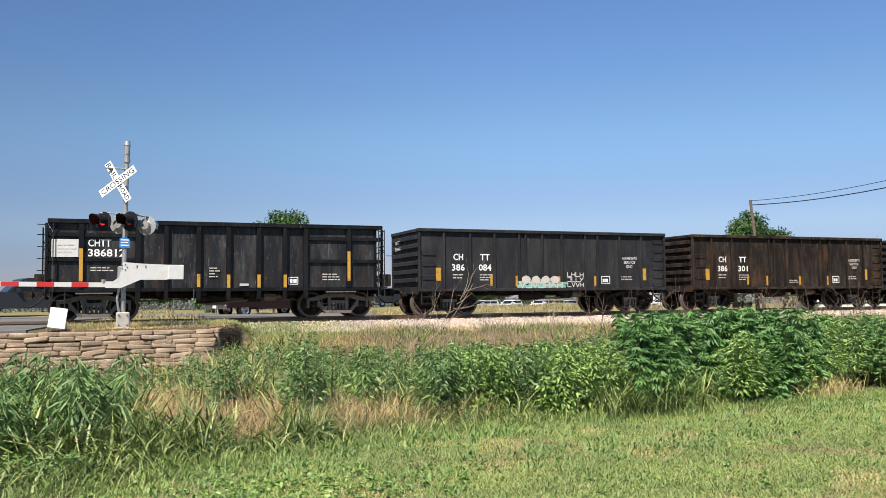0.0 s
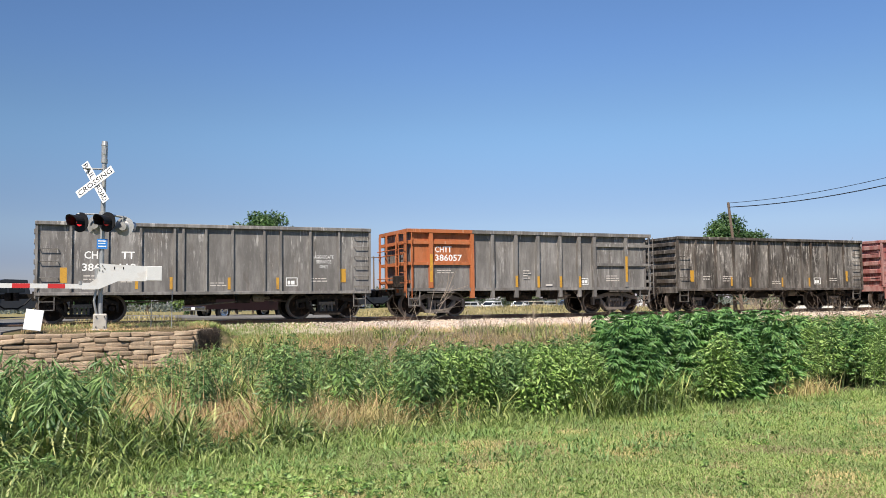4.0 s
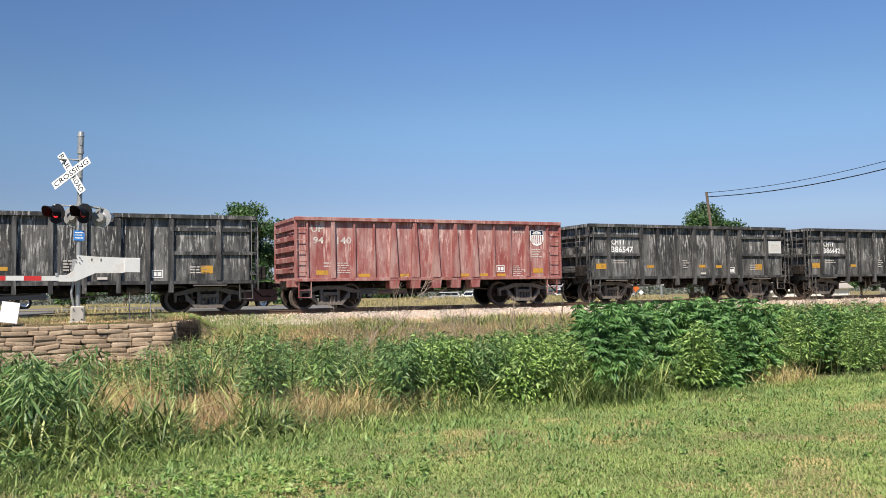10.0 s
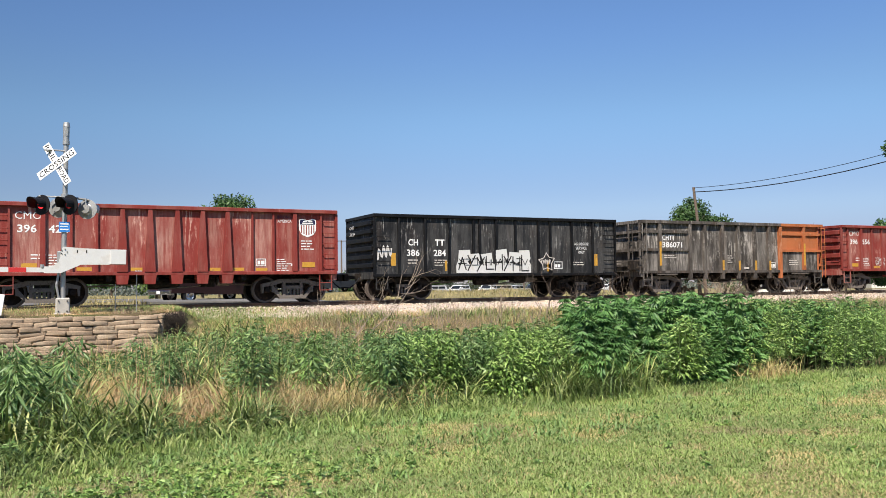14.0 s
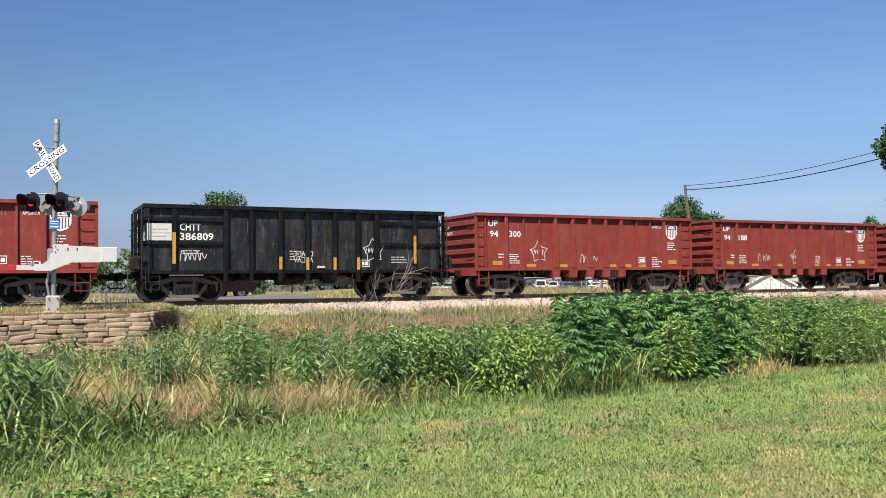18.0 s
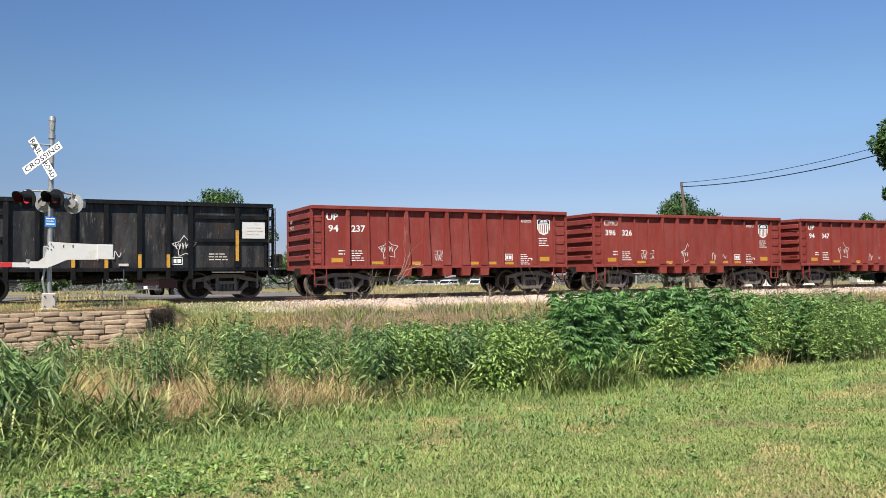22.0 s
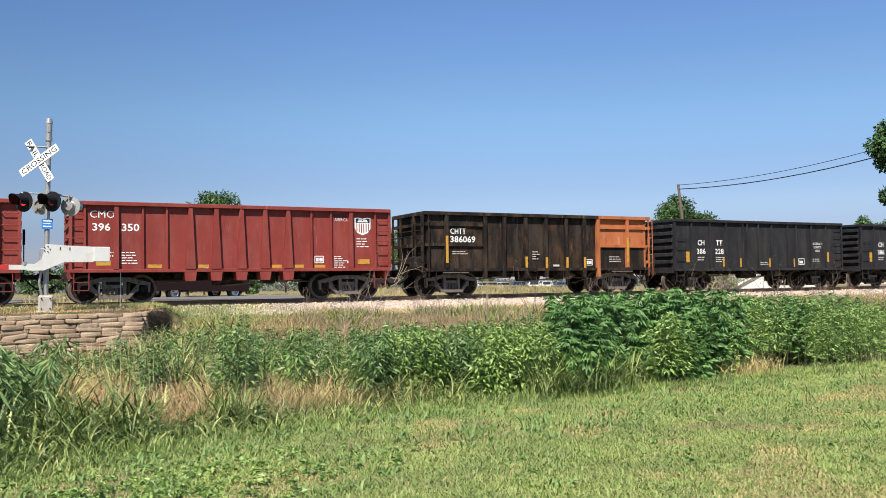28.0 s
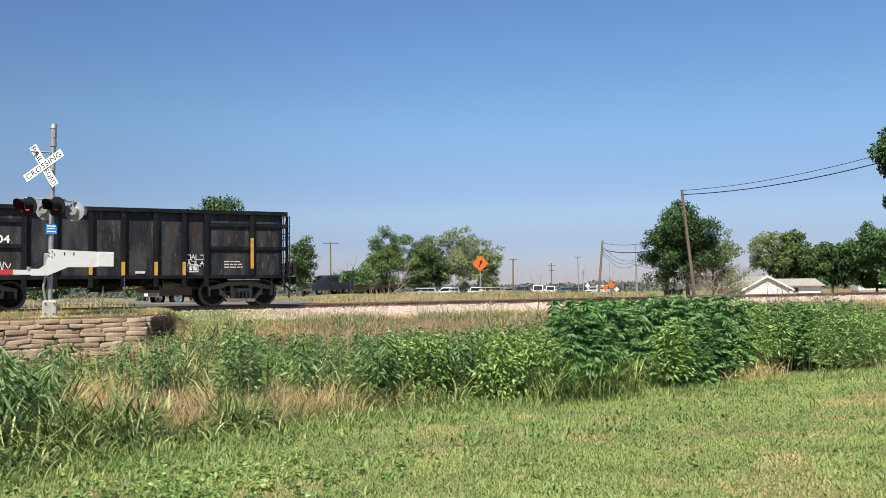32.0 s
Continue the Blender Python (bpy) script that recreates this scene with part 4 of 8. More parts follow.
def plain_wagon(mat, label, posts):
    """Slim posts on flat sides, corrugated ends."""
    car = thing("gondola_wagon", label, "railway wagon", group="wagons of the goods train")
    y = 1.45
    tub(car, mat, y, 0.93, 3.12)
    chords(car, mat, 1.40, 1.56, 3.09, 3.21)
    for s in (-1, 1):
        a, b = sorted((s * (y + 0.005), s * 1.53))
        boxes_part("side_sill", [(-HALF, HALF, a, b, 0.88, 0.98)], frame_of(mat), car, bevel=0.01)
    for x in posts:
        stake(car, x - HALF, 0.075, 0.075, 0.983, 3.087, -y, -1.53, mat)
    underframe(car, mat)
    end_ribs(car, mat, 6, 1.15, 3.05)
    rungs(car, (HALF - 0.62, HALF - 0.10), (-1.47, -1.47), (1.15, 1.5, 1.85, 2.2, 2.55, 2.9), mat)
    rungs(car, (-HALF + 0.14, -HALF + 0.66), (-1.47, -1.47), (1.45, 1.95, 2.35), mat)
    if posts is M_POSTS:
        bm = bmesh.new()
        for x in (HALF - 0.64, HALF - 0.08):
            box(bm, x - 0.025, x + 0.025, -1.56, -1.455, 0.75, 3.05)
        part("ladder_rail", bm, frame_of(mat), car)
    for x in (0.35, 10.5):
        sill_step(car, x - HALF, mat)
    for x in TRUCKS:
        add_truck(car, x, posts is M_POSTS)
    for s in (-1, 1):
        add_coupler(car, s, M["steel_dark"])
    return car


B_POSTS = (0.05, 1.02, 2.09, 3.1, 4.15, 4.42, 5.15, 6.02, 7.09, 7.66, 8.7, 9.74, 10.88)
M_POSTS = (0.05, 1.74, 3.0, 4.28, 5.5, 6.74, 8.04, 9.36, 10.88)
LABEL = {
    "red": "oxide red steel gondola wagon with tapered ribs",
    "red_faded": "faded red gondola wagon streaked with pale dust",
    "red_patchy": "sun-bleached red steel gondola wagon with scuffed paint",
    "black_clean": "clean black gondola wagon with a yellow disc",
    "black": "black steel gondola wagon with white stencilled lettering",
    "black_dusty": "dusty black flat-sided steel gondola wagon",
    "black_worn": "black gondola wagon with flaking white streaked paint",
    "red_bright": "bright orange-red steel gondola wagon with tapered ribs",
    "black_scuffed": "black gondola wagon with scuffed and scratched paint",
    "tan_worn": "brown and tan gondola wagon with flaking pale paint",
    "brown": "rusty brown-black gondola wagon with dusty sides",
    "grey": "weathered grey gondola wagon with worn paint",
}
# kind, paint, mark, number, extras: L, R orange end bay; p, q white panel in the near or far bay; s scribbles; w big white tag; t teal tag; d dim lettering
WAGONS = [
    ("A", "black", "CHTT", "386812", "p"), ("B", "black_dusty", "CHTT", "386084", "t"), ("B", "brown", "CHTT", "386301", ""),
    ("B", "black_dusty", "CHTT", "386164", "s"), ("A", "black", "CHTT", "386802", "ps"), ("M", "black_clean", "MWAX", "3701", ""),
    ("M", "black_clean", "MWAX", "8083", ""), ("B", "grey", "CHTT", "386112", ""), ("A", "grey", "CHTT", "386057", "L"),
    ("B", "tan_worn", "", "", "d"), ("C", "red_faded", "UP", "94255", "d"), ("C", "red_faded", "CMO", "396375", "s"),
    ("C", "red_faded", "UP", "94242", "sd"), ("C", "red_faded", "UP", "94165", "d"), ("C", "red_faded", "UP", "94369", "sd"),
    ("C", "red_faded", "UP", "94379", "d"), ("C", "red_faded", "CMO", "396365", "w"), ("A", "black_worn", "CHTT", "386362", "pd"),
    ("C", "red_faded", "UP", "94140", "d"), ("A", "black_worn", "CHTT", "386547", "q"), ("A", "black_worn", "CHTT", "386442", "q"),
    ("A", "black_worn", "CHTT", "386665", "p"), ("B", "tan_worn", "CHTT", "386264", ""), ("B", "black_worn", "CHTT", "386287", "s"),
    ("C", "red_patchy", "CMO", "396422", ""), ("B", "black_scuffed", "CHTT", "386284", "w"), ("A", "tan_worn", "CHTT", "386071", "R"),
    ("C", "red_patchy", "CMO", "396556", "s"), ("A", "black_scuffed", "", "", "s"), ("A", "black_scuffed", "CHTT", "386564", "qs"),
    ("C", "red", "UP", "94235", "s"), ("A", "black", "CHTT", "386809", "ps"), ("C", "red", "UP", "94300", "s"),
    ("C", "red", "UP", "94188", "s"), ("C", "red", "UP", "94327", "s"), ("B", "black_dusty", "CHTT", "386182", "s"),
    ("A", "black", "CHTT", "386633", "ps"), ("A", "black", "CHTT", "386708", "qs"), ("C", "red", "UP", "94237", "s"),
    ("C", "red", "CMO", "396326", "s"), ("C", "red", "UP", "94347", "s"), ("A", "black", "CHTT", "386737", "ps"),
    ("C", "red_bright", "CMO", "396496", ""), ("A", "black", "CHTT", "386497", "q"), ("A", "brown", "CHTT", "386075", "R"),
    ("A", "brown", "CHTT", "386056", "L"), ("C", "red", "UP", "9439", ""), ("C", "red", "CMO", "396350", ""),
    ("A", "brown", "CHTT", "386069", "R"), ("B", "black_dusty", "CHTT", "386228", ""), ("B", "black_dusty", "CHTT", "386290", ""),
    ("C", "red", "UP", "94364", ""), ("A", "black", "CHTT", "386803", "qs"), ("A", "black", "CHTT", "386504", "ps"),
]


def make_wagon(kind, paint, side):
    label = LABEL[paint]
    if kind == "C":
        return red_wagon(M[paint], label)
    if kind == "A":
        if side:
            label = "rusty brown-black gondola wagon with one orange end" if paint == "brown" else "weathered grey gondola wagon with one orange end"
        return bay_wagon(M[paint], label, M["orange"] if side == "L" else None, M["orange"] if side == "R" else None)
    return plain_wagon(M[paint], label if kind == "B" else "black gondola wagon with a yellow disc on its side", B_POSTS if kind == "B" else M_POSTS)


first, TRAIN = {}, []
for kind, paint, mark, number, extra in WAGONS:
    side = "L" if "L" in extra else "R" if "R" in extra else ""
    key = (kind, paint, side)
    if key not in first:
        first[key] = make_wagon(*key)
        TRAIN.append(first[key])
    else:
        TRAIN.append(copy_thing(first[key], Matrix()))


def bars_mesh(name, boxes, y, mat):
    bm = bmesh.new()
    for x0, x1, z0, z1 in boxes:
        box(bm, x0 - HALF, x1 - HALF, y - 0.004, y + 0.002, z0, z1)
    return mesh_of(name, bm, mat)


def scribble_mesh(seed, w, h, thick, mat, loops=7):
    """A sprayed tag as a wandering flat ribbon; it spells nothing."""
    r = np.random.default_rng(seed)
    pts, x = [], 0.0
    for k in range(loops):
        pts.append((w * k / loops, h * r.uniform(0.0, 0.35)))
        pts.append((w * (k + 0.4) / loops + r.normal(0, w * 0.03), h * r.uniform(0.65, 1.0)))
        if r.random() < 0.5:
            pts.append((w * (k + r.uniform(0.5, 1.3)) / loops, h * r.uniform(0.3, 0.8)))
    p = np.array(pts)
    fine = []
    for i in range(len(p) - 1):
        p0, p1, p2, p3 = p[max(i - 1, 0)], p[i], p[i + 1], p[min(i + 2, len(p) - 1)]
        for t in np.linspace(0, 1, 5)[:-1]:
            fine.append(0.5 * (2 * p1 + (p2 - p0) * t + (2 * p0 - 5 * p1 + 4 * p2 - p3) * t * t + (3 * p1 - p0 - 3 * p2 + p3) * t ** 3))
    fine = np.array(fine)
    d = np.gradient(fine, axis=0)
    nrm = np.stack([-d[:, 1], d[:, 0]], 1) / (np.linalg.norm(d, axis=1)[:, None] + 1e-9) * thick / 2
    v = np.zeros((len(fine) * 2, 3))
    v[0::2, 0], v[0::2, 2] = (fine + nrm).T
    v[1::2, 0], v[1::2, 2] = (fine - nrm).T
    q = np.array([(2 * i, 2 * i + 1, 2 * i + 3, 2 * i + 2) for i in range(len(fine) - 1)])
    v[:, 1] = np.repeat(np.arange(len(fine)) * -0.00004, 2)
    return arrays("sprayed_tag", v, q, None, mat)


def star_mesh(seed, size, thick, mat):
    """A sprayed star outline with dented sides and an angular scrawl across it; it spells nothing."""
    r = np.random.default_rng(seed)
    a = [math.pi / 2 + 0.08 + k * math.tau / 5 for k in range(5)]
    tip = [(math.cos(t) * size * r.uniform(0.92, 1.12), math.sin(t) * size * r.uniform(0.95, 1.15)) for t in a]
    dent = [(math.cos(t + 0.628) * size * 0.62, math.sin(t + 0.628) * size * 0.62) for t in a]
    ring = [p for pair in zip(tip, dent) for p in pair]
    lines = list(zip(ring, ring[1:] + ring[:1]))
    x = -size * 0.78
    for k in range(5):
        w, lo, hi = size * r.uniform(0.2, 0.28), -size * r.uniform(0.12, 0.25), size * r.uniform(0.2, 0.34)
        lines += [((x, hi), (x + w * 0.25, lo)), ((x + w * 0.25, lo), (x + w * 0.6, hi * 0.7))]
        if k % 2:
            lines.append(((x, (hi + lo) / 2), (x + w * 0.7, (hi + lo) / 2)))
        x += w * 1.2
    bm = bmesh.new()
    for k, ((x0, z0), (x1, z1)) in enumerate(lines):
        d = Vector((x1 - x0, z1 - z0)).normalized() * thick / 2
        f = [bm.verts.new((x, -0.00005 * k, z)) for x, z in ((x0 - d.y - d.x, z0 + d.x - d.y), (x0 + d.y - d.x, z0 - d.x - d.y), (x1 + d.y + d.x, z1 - d.x + d.y), (x1 - d.y + d.x, z1 + d.x + d.y))]
        bm.faces.new(f)
    bmesh.ops.translate(bm, verts=bm.verts[:], vec=(size, 0, size * 0.9))
    return mesh_of("sprayed_tag", bm, mat)


def stroke_mesh(seed, w, h, thick, mat, n=6, rows=1):
    """Rows of angular sprayed strokes of the size of letters; they spell nothing."""
    r, bm, k = np.random.default_rng(seed), bmesh.new(), 0
    for row in range(rows):
        rh, z = h / rows * 0.8, h * (rows - 1 - row) / rows
        for c in range(n):
            x0, x1 = w * c / n, w * (c + 0.78) / n
            z0, z1 = z + rh * r.uniform(0, 0.12), z + rh * r.uniform(0.88, 1.1)
            zm = (z0 + z1) / 2
            kinds = (((x0, z0, x0, z1), (x0, zm, x1, zm), (x1, z0, x1, z1)), ((x0, z1, x0, z0), (x0, z0, x1, z0)), ((x0, z1, (x0 + x1) / 2, z0), ((x0 + x1) / 2, z0, x1, z1)), ((x0, z0, (x0 + x1) / 2, z1), ((x0 + x1) / 2, z1, x1, z0), (x0, zm, x1, zm)), ((x0, z1, (x0 + x1) / 2, zm), (x1, z1, x0, z0)), ((x0, z1, x1, z1), (x1, z1, x1, z0), (x1, z0, x0, z0)))
            for xa, za, xb, zb in kinds[r.integers(6)]:
                d = Vector((xb - xa, zb - za)).normalized() * thick / 2
                bm.faces.new([bm.verts.new((x, -0.00005 * k, zz)) for x, zz in ((xa - d.y - d.x, za + d.x - d.y), (xa + d.y - d.x, za - d.x - d.y), (xb + d.y + d.x, zb - d.x + d.y), (xb - d.y + d.x, zb + d.x + d.y))])
                k += 1
    return mesh_of("sprayed_tag", bm, mat)


TAG = plain("thin_spray_paint", (0.66, 0.64, 0.62), 0.7, 0.0, 0.2, 9.0, 0.0, (0.5, 0.48, 0.46))
SCRIBBLES = [star_mesh(1, 0.36, 0.022, TAG), scribble_mesh(2, 0.8, 0.36, 0.022, TAG, 6), star_mesh(3, 0.32, 0.02, TAG), stroke_mesh(4, 0.6, 0.36, 0.02, TAG, 5, 2)]
TEAL = plain("teal_spray_paint", (0.2, 0.5, 0.42), 0.6, 0.0, 0.3, 3.0, 0.0, (0.6, 0.55, 0.42))


def bubble_mesh(seed, w, h, mat, n=5, fat=0.62):
    bm = bmesh.new()
    r = np.random.default_rng(seed)
    for k in range(n):
        cx = w * (k + 0.5) / n
        pts = [(cx + math.cos(a) * w / n * fat * r.uniform(0.8, 1.1), h / 2 + math.sin(a) * h / 2 * r.uniform(0.8, 1.1)) for a in np.linspace(0, math.tau, 12)[:-1]]
        bm.faces.new([bm.verts.new((x, -0.0006 * k, z)) for x, z in pts])
    return mesh_of("sprayed_tag", bm, mat)


def block_mesh(seed, w, h, mat, n=6, grow=0.0, lift=0.0):
    """Angular sprayed shapes side by side, broad at the foot; they spell nothing."""
    bm = bmesh.new()
    r = np.random.default_rng(seed)
    for k in range(n):
        x0, x1 = w * k / n, w * (k + 1) / n
        top, lean, g = h * r.uniform(0.72, 1.0), r.uniform(-0.1, 0.1), grow
        o = [(x0 - 0.02 - g, -g * 0.3), (x1 + 0.01 + g, -g * 0.3), (x1 + 0.02 + g, top * 0.35), (x1 - 0.08 + g, top * 0.5), (x1 + 0.01 + lean + g, top * 0.62), (x1 - 0.04 + lean + g, top + g), (x0 + 0.03 + lean - g, top * r.uniform(0.9, 1.05) + g), (x0 + 0.06 - g, top * 0.55), (x0 - 0.03 - g, top * 0.3)]
        bm.faces.new([bm.verts.new((x, -0.0004 * k - lift, z)) for x, z in o])
    return mesh_of("sprayed_tag", bm, mat)


BUBBLES = {"w": block_mesh(5, 3.3, 0.95, M["white_paint"]), "t2": bubble_mesh(7, 1.7, 0.3, M["letter_dim"], 4, 0.5), "p": block_mesh(8, 2.7, 0.55, plain("pale_spray_paint", (0.56, 0.45, 0.39), 0.7, 0.0, 0.25, 6.0, 0.0), 4)}


def put(name, me, car, x=0.0, y=0.0, z=0.0, label=""):
    ob = new(name, me)
    ob.parent, ob.location = car, (x, y, z)
    return tagged(ob, label)


def small_print(seed, w, rows, h=0.045):
    """Rows of bars of the size of stencilled words too small to read."""
    r, out = np.random.default_rng(seed), []
    for k in range(rows):
        x = 0.0
        while x < w * r.uniform(0.7, 1.0):
            d = r.uniform(0.06, 0.2)
            out.append((x, x + d, -k * h * 1.9, -k * h * 1.9 + h * 0.68))
            x += d + 0.035
    return out


def offset(boxes, x, z):
    return [(a + x, b + x, c + z, d + z) for a, b, c, d in boxes]


def dims_box(x, z, s=0.26):
    """The framed consolidated stencil."""
    t = 0.025
    return [(x, x + s * 1.35, z, z + t), (x, x + s * 1.35, z + s - t, z + s), (x, x + t, z + t, z + s - t), (x + s * 1.35 - t, x + s * 1.35, z + t, z + s - t), (x + 0.06, x + 0.15, z + 0.06, z + 0.19), (x + 0.18, x + 0.30, z + 0.06, z + 0.19)]


MARKS = {}
for key, let in (("", "letter"), ("d", "letter_dim")):
    MARKS["C" + key] = [bars_mesh("stencil_print", b, -1.424, M[let]) for b in (
        offset(small_print(1, 0.35, 2, 0.06), 1.05, 1.62), offset(small_print(2, 0.45, 5), 1.55, 1.62), offset(small_print(3, 0.4, 6, 0.04), 8.75, 1.5),
        offset(small_print(4, 0.35, 4, 0.05), 9.62, 2.15), offset(small_print(12, 0.3, 1, 0.05), 4.1, 1.12), [(9.25, 9.35, 1.28, 1.36)])]
    MARKS["A" + key] = [bars_mesh("stencil_print", b, -1.434, M["letter_dim"]) for b in (
        offset(small_print(5, 0.8, 2, 0.045), 1.25, 1.7), offset(small_print(6, 0.25, 4, 0.05), 4.9, 1.7), offset(small_print(7, 0.7, 3, 0.05), 8.75, 1.5), [(5.9, 6.2, 1.12, 1.2)])]
    MARKS["B" + key] = [bars_mesh("stencil_print", b, -1.452, M["letter_dim"]) for b in (
        offset(small_print(8, 0.4, 2, 0.06), 1.4, 1.48), offset(small_print(9, 0.5, 3, 0.05), 2.5, 1.48), offset(small_print(10, 0.6, 2, 0.05), 8.75, 1.4), offset(small_print(11, 0.6, 2, 0.045), 5.3, 1.25))]
DIMS = {"C": bars_mesh("dimension_plate", dims_box(8.02, 1.28), -1.424, M["letter"]), "A": bars_mesh("dimension_plate", dims_box(7.55, 1.16), -1.405, M["letter"]), "B": bars_mesh("dimension_plate", dims_box(7.85, 1.15, 0.3), -1.452, M["letter"])}
BARS_C = [bars_mesh("reflector", [b], -1.424, M["yellow"]) for b in ((0.78, 1.22, 1.22, 1.38), (2.35, 2.8, 1.14, 1.25), (3.96, 4.32, 1.13, 1.24), (6.45, 6.82, 1.12, 1.23), (7.22, 7.62, 1.12, 1.23), (8.02, 8.42, 1.12, 1.22), (9.66, 10.12, 1.24, 1.42))]
BARS_A = [bars_mesh("reflector", [(x - 0.055, x + 0.055, z0, z1)], -1.547, M["yellow"]) for x, z0, z1 in ((0.97, 1.28, 2.32), (9.68, 1.28, 2.32), (4.55, 1.08, 1.52), (5.52, 1.06, 1.5), (6.53, 1.06, 1.5), (7.42, 1.06, 1.5))]
BARS_AW = [bars_mesh("reflector", [b], y, M["yellow"]) for y, b in ((-1.434, (0.38, 0.88, 1.38, 1.6)), (-1.404, (3.0, 3.36, 1.42, 1.54)), (-1.404, (5.85, 6.2, 1.42, 1.54)), (-1.404, (6.8, 7.14, 1.4, 1.52)), (-1.434, (9.1, 9.5, 1.3, 1.56)))]
BARS_B = [bars_mesh("reflector", [(x - 0.045, x + 0.045, z0, z1)], -1.453, M["yellow"]) for x, z0, z1 in ((2.98, 1.08, 1.48), (4.05, 1.06, 1.46), (5.92, 1.05, 1.45), (7.56, 1.05, 1.45))]
BARS_B += [bars_mesh("reflector", [(x - 0.1, x + 0.1, 1.28, 1.76)], -1.453, M["yellow"]) for x in (0.82, 9.9)]
BARS_M = [bars_mesh("reflector", [(x, x + 0.1, z0, z1)], -1.534, M["yellow"]) for x, z0, z1 in ((0.55, 1.1, 1.8), (2.96, 1.1, 1.45), (5.46, 1.1, 1.45), (8.0, 1.1, 1.45), (10.1, 1.1, 1.8))]


def shield_meshes():
    out = ((-0.31, 0.62), (-0.2, 0.655), (0, 0.60), (0.2, 0.655), (0.31, 0.62), (0.31, 0.25), (0.2, 0.08), (0, 0.0), (-0.2, 0.08), (-0.31, 0.25))
    bm = bmesh.new()
    prism(bm, out, -0.004, 0.002)
    white = mesh_of("shield_sign", bm, M["letter"])
    bm = bmesh.new()
    prism(bm, ((-0.275, 0.45), (0.275, 0.45), (0.275, 0.60), (0.2, 0.62), (0, 0.575), (-0.2, 0.62), (-0.275, 0.60)), -0.008, -0.004)
    band = mesh_of("shield_band", bm, M["blue"])
    bm = bmesh.new()
    for k in range(6):
        x = -0.225 + k * 0.09
        box(bm, x - 0.017, x + 0.017, -0.008, -0.004, 0.07 + abs(x) * 0.35, 0.43)
    stripes = mesh_of("shield_stripes", bm, M["red"])
    return white, band, stripes


SHIELD = shield_meshes()
SHIELD_PRINT = bars_mesh("shield_print", [(HALF - 0.17, HALF - 0.02, 0.535, 0.57), (HALF + 0.02, HALF + 0.17, 0.535, 0.57), (HALF - 0.2, HALF + 0.2, 0.475, 0.515)], -0.011, M["letter"])
bm = bmesh.new()
tube(bm, (0, 0.002, 0), (0, -0.004, 0), 0.28, n=28)
DISC = mesh_of("disc_mark", bm, M["yellow_disc"])
bm = bmesh.new()
box(bm, 0, 0.78, -0.01, 0.0, 0, 0.56)
PANEL = mesh_of("notice_panel", bm, M["white_paint"])
PANEL_PRINT = bars_mesh("notice_print", offset(small_print(21, 0.5, 3, 0.06), HALF + 0.16, 0.36), -0.013, M["letter_dim"])

